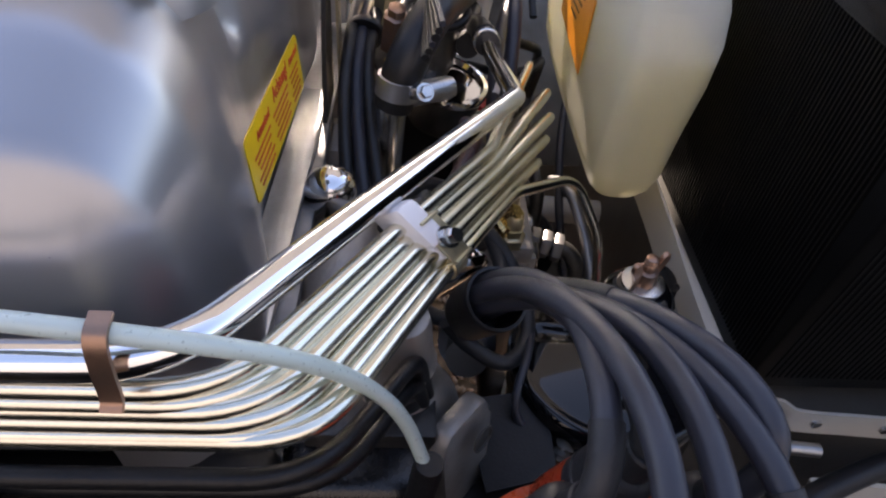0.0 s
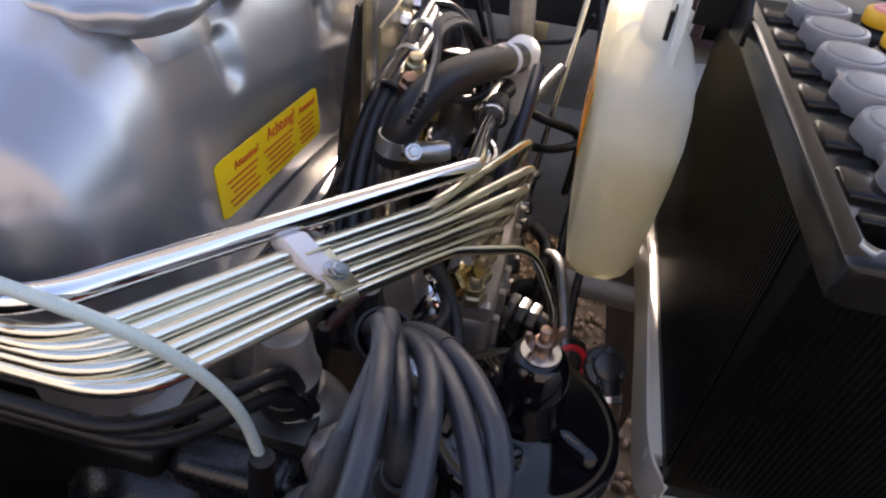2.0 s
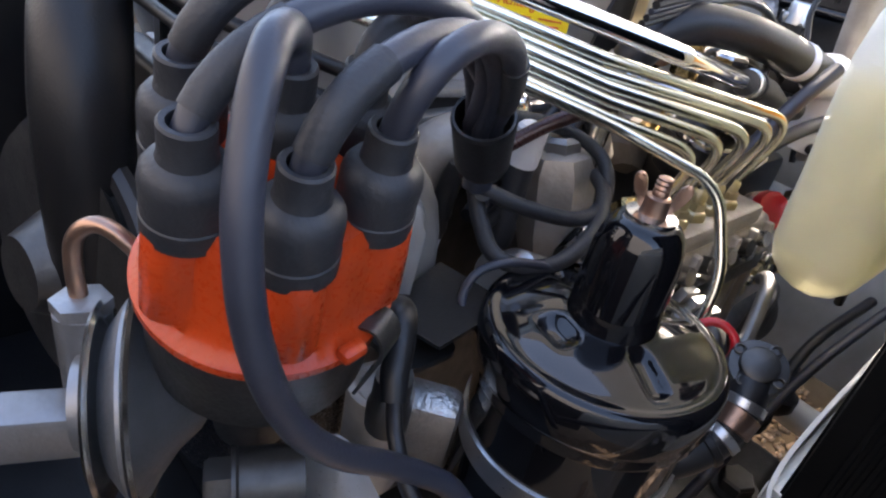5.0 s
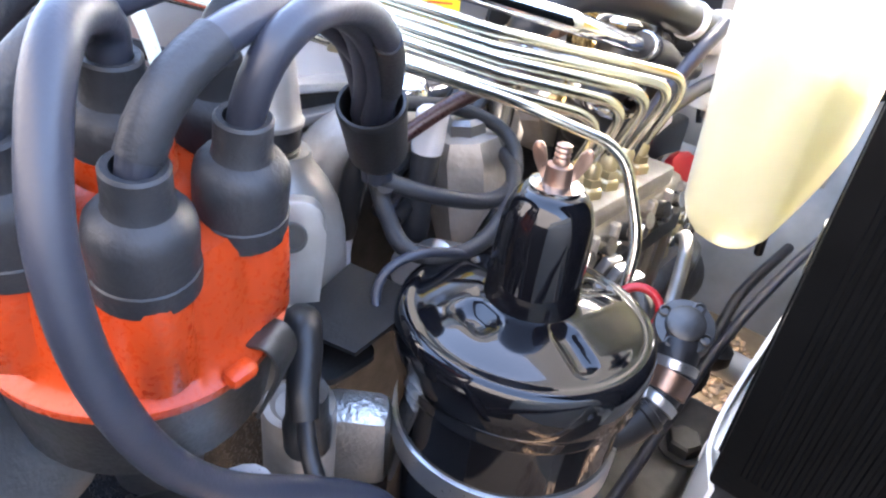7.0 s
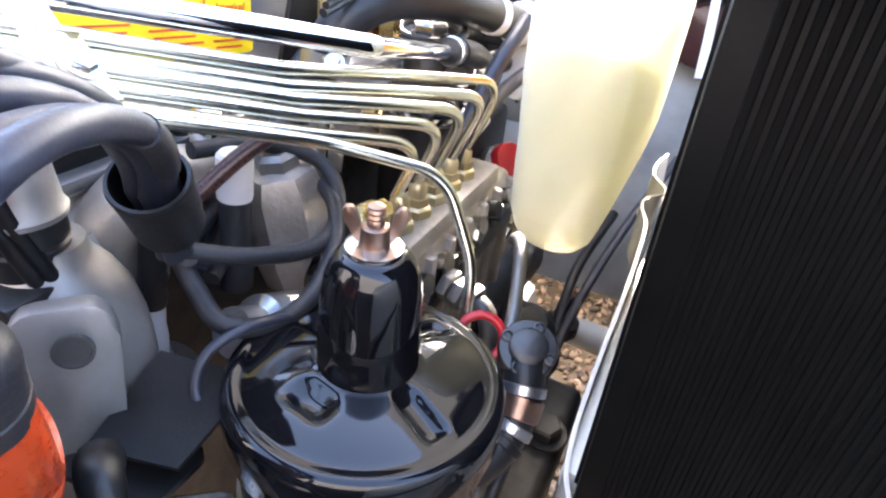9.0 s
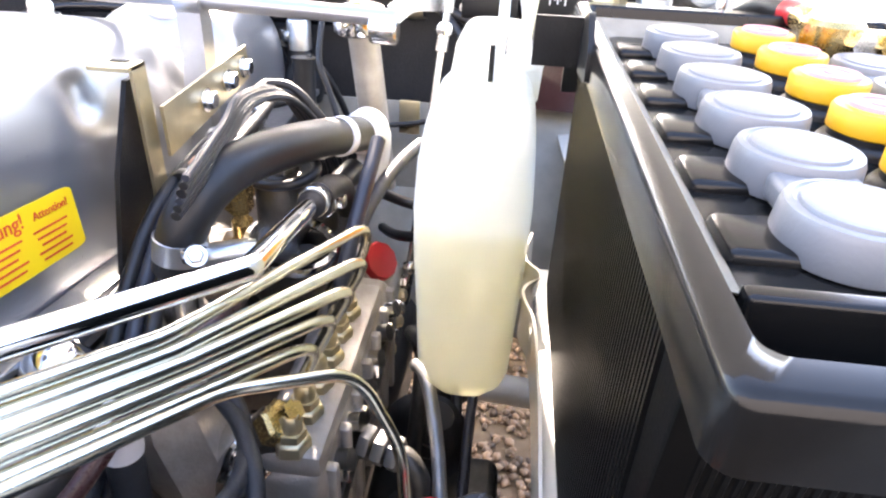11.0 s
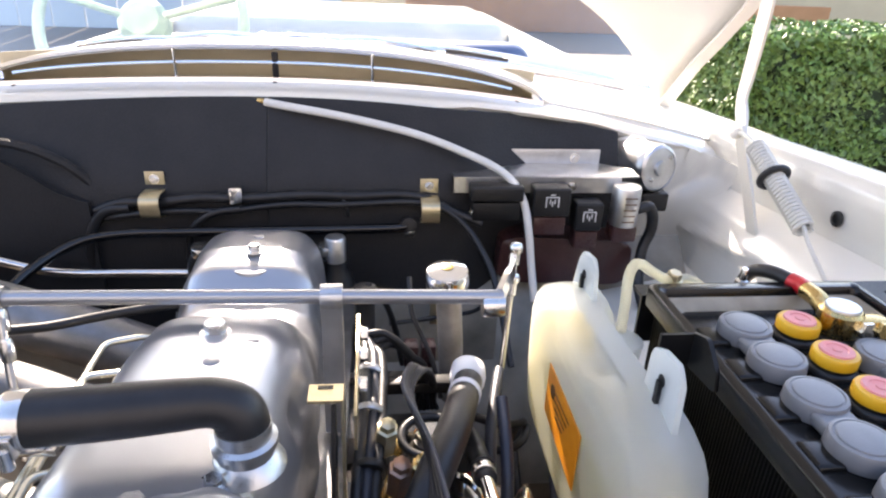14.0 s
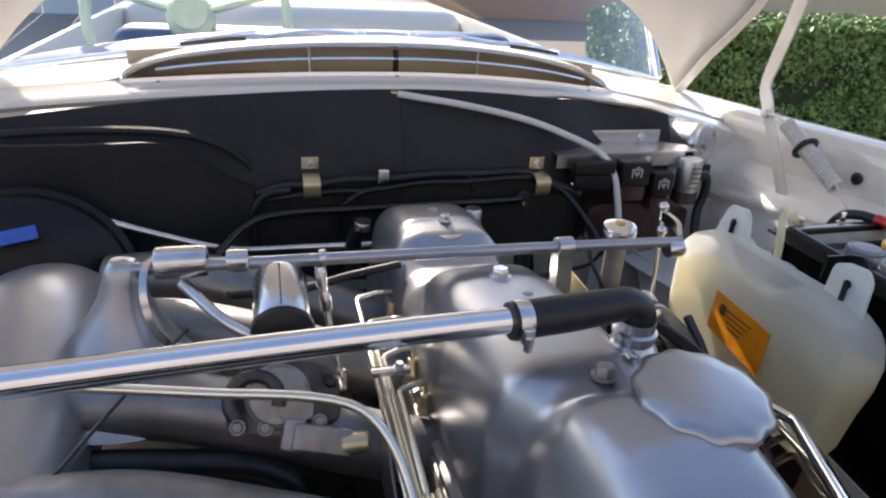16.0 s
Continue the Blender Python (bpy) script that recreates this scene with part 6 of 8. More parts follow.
def shell(bm, grow, top=0.9440):
    """The bottle's wall, moved outwards by grow, closed at that height."""
    zs = sorted({v[0] for v in LEVELS if v[0] < top} | {0.7790 + (top - 0.7790) * k / 26 for k in range(27)})
    rings = []
    for z in zs:
        x0, x1, y0, y1 = level(z)
        cx_, cy_, hx, hy = (x0 + x1) / 2, (y0 + y1) / 2, (x1 - x0) / 2 + grow, (y1 - y0) / 2 + grow
        corner_ = min(hx, 0.020)
        ring = []
        for k in range(72):
            a = 2 * math.pi * k / 72
            c, s_ = math.cos(a), math.sin(a)
            ex = math.copysign(abs(c) ** 0.62, c) * hx
            ey = math.copysign(1.0, s_) * ((hy - corner_) * min(1.0, abs(s_) / 0.45) + corner_ * abs(s_) ** 0.9)
            dip = 0.017 * smooth01((cy_ + ey - 0.425) / 0.03) * smooth01((0.532 - cy_ - ey) / 0.02) * max(0.0, (z - 0.900) / 0.044)
            ring.append(bm.verts.new((cx_ + ex, cy_ + ey, z - dip - (grow if z < 0.78 else 0.0))))
        rings.append(ring)
    for a, b in zip(rings, rings[1:]):
        for i in range(72):
            bm.faces.new((a[i], a[(i + 1) % 72], b[(i + 1) % 72], b[i]))
    bm.faces.new(rings[0][::-1])
    bm.faces.new(rings[-1])
    return bm


part("body", shell(bmesh.new(), 0.0), BOTTLE, bottle, sharp=60)
part("fluid", shell(bmesh.new(), -0.0016, 0.893), FLUID, bottle, "pale yellow fluid", sharp=60)
bm = bmesh.new()
lathe(bm, [(0.0170, -0.022), (0.0170, -0.003), (0.0176, -0.0025), (0.0176, 0.0), (0.0160, 0.0012), (0.0060, 0.0015)], axis((0.1440, 0.4850, 0.9345), (0.05, 0.0, 1)), 36)
part("neck", bm, BOTTLE, bottle)
for y0, z0, lug_shape in ((0.552, 0.945, [(-0.030, -0.022), (0.030, -0.022), (0.016, 0.018), (0.010, 0.027), (-0.014, 0.030), (-0.020, 0.024)]), (0.399, 0.950, [(-0.024, -0.03), (0.022, -0.03), (0.019, 0.022), (0.006, 0.028), (-0.014, 0.030), (-0.021, 0.022)])):
    bm = bmesh.new()
    plate(bm, rounded([(y0 + u, z0 + w) for u, w in lug_shape], 4, 0.18), 0.004, Matrix.Translation((0.137, 0, 0)) @ YZ, 0.001)
    lug = part("lug", bm, BOTTLE, bottle)
    bm = bmesh.new()
    lathe(bm, [(0.0042, 0), (0.0042, 0.005)], axis((0.1395, y0, z0 + 0.010), (-1, 0, 0)), 14)
    plate(bm, [(y0 - 0.002, z0 - 0.006), (y0 + 0.002, z0 - 0.006), (y0 + 0.002, z0 + 0.010), (y0 - 0.002, z0 + 0.010)], 0.005, Matrix.Translation((0.1347, 0, 0)) @ YZ)
    part("keyhole", bm, BLACK_MATT, lug)
mark = thing("bottle_sticker", (0.1035, 0.478, 0.868), "amber diamond sticker on the fluid bottle", "sticker")
bm = bmesh.new()
plate(bm, [(0.514, 0.8945), (0.4310, 0.8905), (0.4325, 0.8390), (0.5155, 0.8480)], 0.0008, Matrix.Translation((0.1032, 0, 0)) @ YZ)
part("backing", bm, AMBER, mark)
for k in range(4):
    bm = bmesh.new()
    block(bm, (0.1024, 0.455 + 0.004 * k, 0.880 - 0.006 * k), (0.1029, 0.495 - 0.003 * k, 0.8815 - 0.006 * k))
    part("print_line", bm, DARK_INK, mark)
bm = bmesh.new()
plate(bm, rounded([(0.493, 0.872), (0.503, 0.872), (0.503, 0.884), (0.493, 0.884)], 4, 0.4), 0.0006, Matrix.Translation((0.1026, 0, 0)) @ YZ)
part("print_mark", bm, DARK_INK, mark)
# hoses of the washer
bm = bmesh.new()
tube(bm, [(0.1480, 0.494, 0.933), (0.1505, 0.500, 0.958), (0.153, 0.507, 0.978), (0.160, 0.512, 0.984), (0.178, 0.522, 0.972), (0.202, 0.534, 0.957), (0.222, 0.545, 0.953), (0.25, 0.56, 0.93), (0.27, 0.57, 0.86)], 0.0040, 12)
solo("suction_tube", bm, CLEAR_TUBE, "cloudy vinyl tube leaving the fluid bottle", "tube")
bm = bmesh.new()
hexhead(bm, axis((0.203, 0.534, 0.958), (0.1, -0.2, 1)), 0.010, 0.008)
solo("tube_clip", bm, BRASSY, "gold-passivated clip on the vinyl tube", "clip")
bm = bmesh.new()
tube(bm, [(-0.172, 0.918, 1.0165), (-0.150, 0.909, 1.0145), (-0.07, 0.895, 1.004), (0.02, 0.885, 0.985), (0.090, 0.872, 0.961), (0.126, 0.858, 0.945), (0.143, 0.846, 0.929), (0.154, 0.838, 0.905), (0.160, 0.828, 0.870), (0.164, 0.82, 0.835), (0.168, 0.80, 0.79)], 0.0050, 12)
solo("washer_hose", bm, WHITE_TUBE, "white vinyl washer hose along the bulkhead", "hose")
bm = bmesh.new()
lathe(bm, [(0.0035, 0), (0.0035, 0.012)], axis((-0.182, 0.921, 1.018), (1, -0.2, -0.1)), 12)
solo("hose_nipple", bm, BRASS, "small brass nipple at the bulkhead", "nipple")

# ---- bulkhead fittings ----
def p_clip(x, y, z):
    c = thing("harness_clip", (x, y, z), "gold-passivated steel clip holding the wiring harness", "clip", "harness clips")
    bm = bmesh.new()
    block(bm, (x - 0.0115, y - 0.003, z - 0.010), (x + 0.0115, y - 0.0015, z + 0.014), 0.0006)
    part("tab", bm, BRASSY, c)
    bm = bmesh.new()
    strip(bm, [(x, y - 0.004, z - 0.008), (x, y - 0.034, z - 0.010), (x, y - 0.036, z - 0.026), (x, y - 0.032, z - 0.034), (x, y - 0.004, z - 0.040)], 0.023, 0.0015, (1, 0, 0), 4)
    part("saddle", bm, BRASSY, c)
    bm = bmesh.new()
    hexhead(bm, axis((x, y - 0.003, z + 0.005), (0, -1, 0)), 0.008, 0.004)
    part("screw", bm, STEEL, c)


p_clip(-0.303, fire_y(-0.3, 0.93) - 0.010, 0.927)
p_clip(0.033, fire_y(0.03, 0.925) - 0.010, 0.920)
bm = bmesh.new()
block(bm, (-0.212, 0.843, 0.907), (-0.196, 0.858, 0.928), 0.002)
solo("harness_band", bm, STEEL, "bright metal band round the harness", "clip")


def wavy(pts, r, rng):
    return [Vector(p) + Vector((0, rng.uniform(-0.002, 0.002), rng.uniform(-0.003, 0.003))) for p in pts]


rng = random.Random(3)
harness = thing("wiring_harness", (-0.15, 0.855, 0.91), "black taped wiring harness along the bulkhead", "wiring")
for k, (pts, r) in enumerate((
        ([(-0.375, 0.862, 0.893), (-0.34, 0.856, 0.905), (-0.30, 0.852, 0.909), (-0.25, 0.853, 0.911), (-0.20, 0.852, 0.914), (-0.12, 0.853, 0.916), (-0.06, 0.855, 0.914), (0.0, 0.858, 0.917), (0.035, 0.858, 0.905), (0.06, 0.85, 0.895), (0.10, 0.84, 0.885)], 0.0060),
        ([(-0.375, 0.862, 0.880), (-0.33, 0.850, 0.895), (-0.27, 0.848, 0.897), (-0.22, 0.846, 0.895), (-0.15, 0.85, 0.902), (-0.08, 0.850, 0.903), (0.03, 0.852, 0.903), (0.07, 0.84, 0.890), (0.095, 0.82, 0.862), (0.11, 0.78, 0.83), (0.12, 0.70, 0.76)], 0.0042),
        ([(-0.27, 0.855, 0.83), (-0.262, 0.85, 0.87), (-0.235, 0.846, 0.892), (-0.20, 0.846, 0.898)], 0.0048),
        ([(-0.08, 0.856, 0.917), (-0.072, 0.850, 0.902), (-0.070, 0.852, 0.885)], 0.0030),
        ([(-0.39, 0.86, 0.80), (-0.385, 0.855, 0.86), (-0.365, 0.855, 0.892), (-0.33, 0.852, 0.903)], 0.0065))):
    bm = bmesh.new()
    tube(bm, wavy(pts, r, rng), r, 10)
    part("cable", bm, RUBBER, harness)
pipe = thing("bulkhead_pipe", (-0.2, 0.84, 0.87), "black-painted steel pipe across the bulkhead", "pipe")
bm = bmesh.new()
tube(bm, [(-0.50, 0.62, 0.80), (-0.45, 0.70, 0.826), (-0.42, 0.77, 0.855), (-0.385, 0.815, 0.870), (-0.34, 0.832, 0.874), (-0.26, 0.836, 0.8745), (-0.10, 0.84, 0.875), (-0.01, 0.842, 0.876), (0.004, 0.842, 0.878)], 0.0062, 12)
part("pipe", bm, BLACK_GLOSS, pipe)
bm = bmesh.new()
lathe(bm, [(0.010, -0.004), (0.0105, 0.0), (0.010, 0.004), (0.006, 0.005)], axis((0.006, 0.842, 0.880), (0, -1, 0.2)), 20)
part("eye", bm, BLACK_MATT, pipe)
bm = bmesh.new()
hexhead(bm, axis((0.008, 0.838, 0.871), (0, -1, 0)), 0.008, 0.006)
part("eye_bolt", bm, STEEL, pipe)
for pts, r, mt, lab in (([(-0.565, 0.800, 0.893), (-0.50, 0.803, 0.866), (-0.43, 0.808, 0.840), (-0.39, 0.815, 0.831), (-0.33, 0.82, 0.828), (-0.26, 0.82, 0.827), (-0.22, 0.82, 0.826)], 0.0060, STEEL, "grey steel pipe low on the bulkhead"),
                        ([(-0.40, 0.56, 0.905), (-0.33, 0.60, 0.885), (-0.28, 0.63, 0.880), (-0.22, 0.64, 0.885)], 0.0045, RUBBER, "black rubber hose behind the throttle rod")):
    bm = bmesh.new()
    tube(bm, pts, r, 12)
    solo("low_pipe" if mt is STEEL else "vacuum_hose", bm, mt, lab, "pipe" if mt is STEEL else "hose")

# relays on their bracket
rack = thing("relay_bracket", (0.19, 0.87, 0.93), "bright aluminium bracket for the relays", "bracket")
bm = bmesh.new()
block(bm, (0.100, 0.9215, 0.934), (0.274, 0.924, 0.958), 0.0008)
part("back_flange", bm, ALU, rack)
bm = bmesh.new()
plate(bm, [(0.064, 0.862), (0.312, 0.866), (0.312, 0.90), (0.275, 0.9225), (0.130, 0.9225), (0.064, 0.89)], 0.002, Matrix.Translation((0, 0, 0.937)))
part("shelf", bm, ALU, rack)
bm = bmesh.new()
block(bm, (0.064, 0.860, 0.917), (0.285, 0.862, 0.938))
part("front_lip", bm, ALU, rack)
for x in (0.117, 0.238):
    bm = bmesh.new()
    hexhead(bm, axis((x, 0.9215, 0.9465), (0, -1, 0)), 0.009, 0.005)
    part("screw", bm, STEEL, rack)
for x, z in ((0.135, 0.918), (0.218, 0.926), (0.205, 0.921)):
    bm = bmesh.new()
    hexhead(bm, axis((x, 0.859, z), (0, -1, 0)), 0.009, 0.005)
    part("lip_screw", bm, STEEL, rack)


def relay(x0, x1, z0, z1, symbol):
    r = thing("relay", ((x0 + x1) / 2, 0.85, z0), "black plastic relay with a white symbol" if symbol else "wide black plastic control box", "relay", "relays under the bracket")
    y0, y1 = 0.832, 0.859
    bm = bmesh.new()
    block(bm, (x0, y0, z0 + 0.012), (x1, y1, z1), 0.003, 3)
    part("case", bm, BLACK_PLASTIC, r)
    bm = bmesh.new()
    block(bm, (x0 + 0.003, y0 + 0.003, z0 - 0.014), (x1 - 0.003, y1, z0 + 0.010), 0.002)
    part("socket", bm, MAROON if symbol else BLACK_MATT, r)
    if symbol:
        cx, c2 = (x0 + x1) / 2, (z0 + z1) / 2 + 0.007
        for a, b, w, h in ((-0.008, 0, 0.0014, 0.013), (0.008, 0, 0.0014, 0.013), (0, 0.0068, 0.017, 0.0014), (0, 0.010, 0.006, 0.0014), (0, -0.002, 0.0014, 0.007), (-0.003, 0.001, 0.0014, 0.006), (0.003, 0.001, 0.0014, 0.006)):
            bm = bmesh.new()
            block(bm, (cx + a - w / 2, y0 - 0.0006, c2 + b - h / 2), (cx + a + w / 2, y0 - 0.0001, c2 + b + h / 2))
            part("symbol_bar", bm, WHITE_INK, r)


relay(0.083, 0.150, 0.902, 0.934, False)
relay(0.163, 0.211, 0.882, 0.932, True)
relay(0.220, 0.256, 0.862, 0.912, True)
for x, z in ((0.090, 0.897), (0.134, 0.898)):
    bm = bmesh.new()
    hexhead(bm, axis((x, 0.845, z), (0, -1, 0)), 0.009, 0.005)
    solo("bracket_screw", bm, STEEL, "small screw with washer under the control box", "screw")
capac = thing("flasher_can", (0.288, 0.845, 0.86), "silver aluminium can with grey print in a maroon socket", "relay")
bm = bmesh.new()
lathe(bm, [(0.0180, 0.880), (0.0185, 0.882), (0.0185, 0.929), (0.0172, 0.932), (0.002, 0.9322)], Matrix.Translation((0.288, 0.845, 0)), 32)
part("can", bm, ALU, capac)
bm = bmesh.new()
block(bm, (0.272, 0.832, 0.858), (0.305, 0.860, 0.880), 0.003)
part("socket", bm, MAROON, capac)
for k in range(5):
    bm = bmesh.new()
    block(bm, (0.280 + 0.001 * (k % 2), 0.8262, 0.888 + 0.008 * k), (0.296, 0.8272, 0.8895 + 0.008 * k))
    part("print_line", bm, DARK_INK, capac)
fuse = thing("fuse_box", (0.22, 0.87, 0.80), "dark maroon fuse box with rounded corners below the relays", "fuse box")
bm = bmesh.new()
plate(bm, rounded([(0.128, 0.788), (0.320, 0.780), (0.316, 0.846), (0.132, 0.856)], 6, 0.22), 0.05, Matrix.Translation((0, 0.885, 0)) @ XZ, 0.004)
part("lid", bm, MAROON, fuse)
bm = bmesh.new()
tube(bm, [(0.304, 0.845, 0.90), (0.325, 0.85, 0.90), (0.335, 0.855, 0.87), (0.325, 0.85, 0.84), (0.318, 0.83, 0.80), (0.32, 0.78, 0.76)], 0.0075, 12)
solo("relay_loom", bm, RUBBER, "black loom dropping from the flasher can", "wiring")
# wiper motor
motor = thing("wiper_motor", (0.378, 0.97, 0.912), "grey metal wiper motor in its pocket", "motor")
mm = axis((0.327, 0.985, 0.926), (0.36, -0.92, 0.12))
bm = bmesh.new()
lathe(bm, [(0.031, 0), (0.0335, 0.003), (0.0335, 0.066), (0.0345, 0.068), (0.0345, 0.074), (0.0325, 0.078), (0.0325, 0.082), (0.0285, 0.0845), (0.0280, 0.083), (0.011, 0.084), (0.0105, 0.089), (0.0065, 0.0895)], mm, 48)
part("housing", bm, ALU, motor)
for a in (40, 220):
    bm = bmesh.new()
    lathe(bm, [(0.003, 0.083), (0.003, 0.087)], mm @ Matrix.Rotation(radians(a), 4, "Z") @ Matrix.Translation((0.022, 0, 0)), 10)
    part("screw", bm, STEEL, motor)
bm = bmesh.new()
block(bm, (0.338, 0.905, 0.872), (0.378, 0.945, 0.900), 0.004)
part("plug", bm, BLACK_PLASTIC, motor)

# ---- throttle linkage ----
rod = thing("throttle_shaft", (-0.2, 0.543, 0.945), "grey steel throttle shaft across the engine", "linkage")
bm = bmesh.new()
tube(bm, [(-0.49, 0.541, 0.9485), (-0.30, 0.542, 0.9465), (-0.07, 0.543, 0.943), (0.066, 0.544, 0.9395)], 0.0058, 18, 2)
part("shaft", bm, CAST, rod)
for x, r, w in ((-0.434, 0.0145, 0.042), (-0.388, 0.0105, 0.018), (-0.314, 0.0090, 0.006), (0.058, 0.0098, 0.018)):
    z = 0.9465 - 0.0135 * (x + 0.3) / 0.35
    bm = bmesh.new()
    lathe(bm, [(r * 0.92, -w / 2), (r, -w / 2 + 0.002), (r, w / 2 - 0.002), (r * 0.92, w / 2)], axis((x, 0.5425, z), (1, 0, 0)), 28)
    part("collar", bm, STEEL, rod)
post = [(-0.072, 0.543, 0.950), (-0.072, 0.5435, 0.93), (-0.0715, 0.541, 0.905), (-0.0715, 0.537, 0.875), (-0.0715, 0.536, 0.82)]
bm = bmesh.new()
strip(bm, post, 0.0165, 0.016, (1, 0, 0), 4)
lathe(bm, [(0.0098, -0.0085), (0.0102, -0.007), (0.0102, 0.007), (0.0098, 0.0085)], axis((-0.0718, 0.543, 0.943), (1, 0, 0)), 24)
part("pillar", bm, ALU, rod, "cast aluminium bearing pillar")
bm = bmesh.new()
strip(bm, [(0.064, 0.544, 0.942), (0.072, 0.560, 0.947), (0.082, 0.585, 0.944), (0.088, 0.612, 0.940)], 0.012, 0.005, (0, 0.3, 1), 4)
part("lever", bm, STEEL, rod)
link = thing("throttle_link", (0.09, 0.60, 0.83), "thin steel throttle rod with ball ends", "linkage")
bm = bmesh.new()
tube(bm, [(0.092, 0.619, 0.935), (0.083, 0.595, 0.84), (0.074, 0.57, 0.735)], 0.0028, 10, 2)
part("rod", bm, STEEL, link)
for p, w in (((0.0925, 0.621, 0.941), (0.1, 0.25, 1)), ((0.0735, 0.567, 0.727), (0.1, 0.25, 1)), ((0.090, 0.612, 0.914), (0.1, 0.25, 1))):
    bm = bmesh.new()
    lathe(bm, [(0.0036, -0.010), (0.0046, -0.009), (0.0046, 0.002), (0.0062, 0.004), (0.0066, 0.008), (0.0045, 0.0115), (0.001, 0.0122)], axis(p, w), 16)
    part("ball_end", bm, STEEL, link)
bm = bmesh.new()
tube(bm, [(0.0735, 0.567, 0.725), (0.070, 0.560, 0.700), (0.060, 0.555, 0.690)], 0.004, 10)
part("lower_lever", bm, DARK_STEEL, link)
link2 = thing("throttle_link", (-0.31, 0.53, 0.88), "short steel throttle rod with ball ends over the intake", "linkage")
bm = bmesh.new()
tube(bm, [(-0.316, 0.538, 0.938), (-0.310, 0.520, 0.88), (-0.300, 0.500, 0.83)], 0.0034, 10, 2)
part("rod", bm, STEEL, link2)
for p in ((-0.316, 0.538, 0.930), (-0.313, 0.530, 0.908), (-0.302, 0.503, 0.838)):
    bm = bmesh.new()
    lathe(bm, [(0.0048, -0.009), (0.0056, -0.007), (0.0056, 0.006), (0.0044, 0.010)], axis(p, (-0.08, 0.25, 1)), 14)
    part("ball_end", bm, STEEL, link2)
# filler with polished cap
filler = thing("fluid_filler", (0.032, 0.61, 0.80), "grey filler tube with a polished domed cap", "filler")
bm = bmesh.new()
tube(bm, [(0.040, 0.625, 0.78), (0.034, 0.614, 0.86), (0.0285, 0.606, 0.925)], 0.0120, 20, 2)
part("tube", bm, ROUGH_CAST, filler)
bm = bmesh.new()
lathe(bm, [(0.0185, -0.012), (0.0200, -0.010), (0.0200, 0.002), (0.0185, 0.0055), (0.010, 0.0085), (0.001, 0.0095)], axis((0.0275, 0.604, 0.929), (-0.05, -0.1, 1)), 32)
cap2 = part("cap", bm, CHROME, filler)
bm = bmesh.new()
lathe(bm, [(0.006, 0.0080), (0.006, 0.0102), (0.003, 0.0106)], axis((0.0275, 0.604, 0.929), (-0.05, -0.1, 1)), 8)
part("cap_boss", bm, BRASS, cap2)
# ---- hoses and fittings between the engine and the pump ----
bracket = thing("coil_bracket", (-0.055, 0.48, 0.87), "gold-passivated sheet bracket with bolts beside the cover", "bracket")
bm = bmesh.new()
plate(bm, [(0.438, 0.800), (0.452, 0.800), (0.452, 0.926), (0.438, 0.926)], 0.002, Matrix.Translation((-0.060, 0, 0)) @ YZ)
block(bm, (-0.082, 0.434, 0.924), (-0.059, 0.452, 0.9262))
part("upright", bm, BRASSY, bracket)
bm = bmesh.new()
plate(bm, [(0.448, 0.872), (0.575, 0.884), (0.575, 0.908), (0.448, 0.902)], 0.002, Matrix.Translation((-0.052, 0, 0)) @ YZ)
part("plate", bm, BRASSY, bracket)
for y, z in ((0.50, 0.890), (0.535, 0.893), (0.563, 0.895)):
    bm = bmesh.new()
    hexhead(bm, axis((-0.0508, y, z), (1, 0, 0)), 0.010, 0.007)
    part("bolt", bm, STEEL, bracket)
bm = bmesh.new()
block(bm, (-0.0762, 0.450, 0.9255), (-0.066, 0.4465, 0.9268))
part("slot", bm, BLACK_MATT, bracket)
bm = bmesh.new()
plate(bm, [(0.392, 0.80), (0.440, 0.80), (0.448, 0.918), (0.440, 0.918), (0.415, 0.872)], 0.003, Matrix.Translation((-0.066, 0, 0)) @ YZ)
part("black_gusset", bm, BLACK_MATT, bracket)

big = thing("fuel_hose", (0.01, 0.45, 0.87), "thick dark rubber hose with metal clamps arching over the pump", "hose")
hp = [(-0.022, 0.382, 0.838), (-0.016, 0.384, 0.860), (-0.008, 0.395, 0.876), (0.002, 0.415, 0.884), (0.016, 0.450, 0.882), (0.028, 0.490, 0.874), (0.036, 0.520, 0.866), (0.041, 0.540, 0.860)]
bm = bmesh.new()
tube(bm, hp, 0.0125, 20)
part("hose", bm, RUBBER, big)
bm = bmesh.new()
lathe(bm, [(0.0128, -0.0065), (0.0138, -0.006), (0.0138, 0.006), (0.0128, 0.0065)], axis((-0.0185, 0.3835, 0.851), (0.15, 0.1, 1)), 28)
c_ = part("clamp", bm, ALU, big)
bm = bmesh.new()
box(bm, (0.012, 0.008, 0.008), Matrix.Translation((-0.006, 0.374, 0.853)), 0.0015)
hexhead(bm, axis((-0.003, 0.370, 0.855), (0.3, -0.7, 0.6)), 0.007, 0.005)
part("clamp_screw", bm, STEEL, c_)
bm = bmesh.new()
lathe(bm, [(0.0128, -0.004), (0.0134, -0.0035), (0.0134, 0.0035), (0.0128, 0.004)], axis((0.034, 0.512, 0.868), (0.3, 1, -0.2)), 28)
part("clamp", bm, WHITE_PLASTIC, big)
bm = bmesh.new()
lathe(bm, [(0.0125, 0), (0.0150, 0.004), (0.0158, 0.012), (0.0150, 0.022), (0.011, 0.027), (0.004, 0.029)], axis((0.040, 0.537, 0.858), (0.15, 0.85, 0.05)), 28)
part("elbow", bm, WHITE_PLASTIC, big, "milky plastic elbow")
bm = bmesh.new()
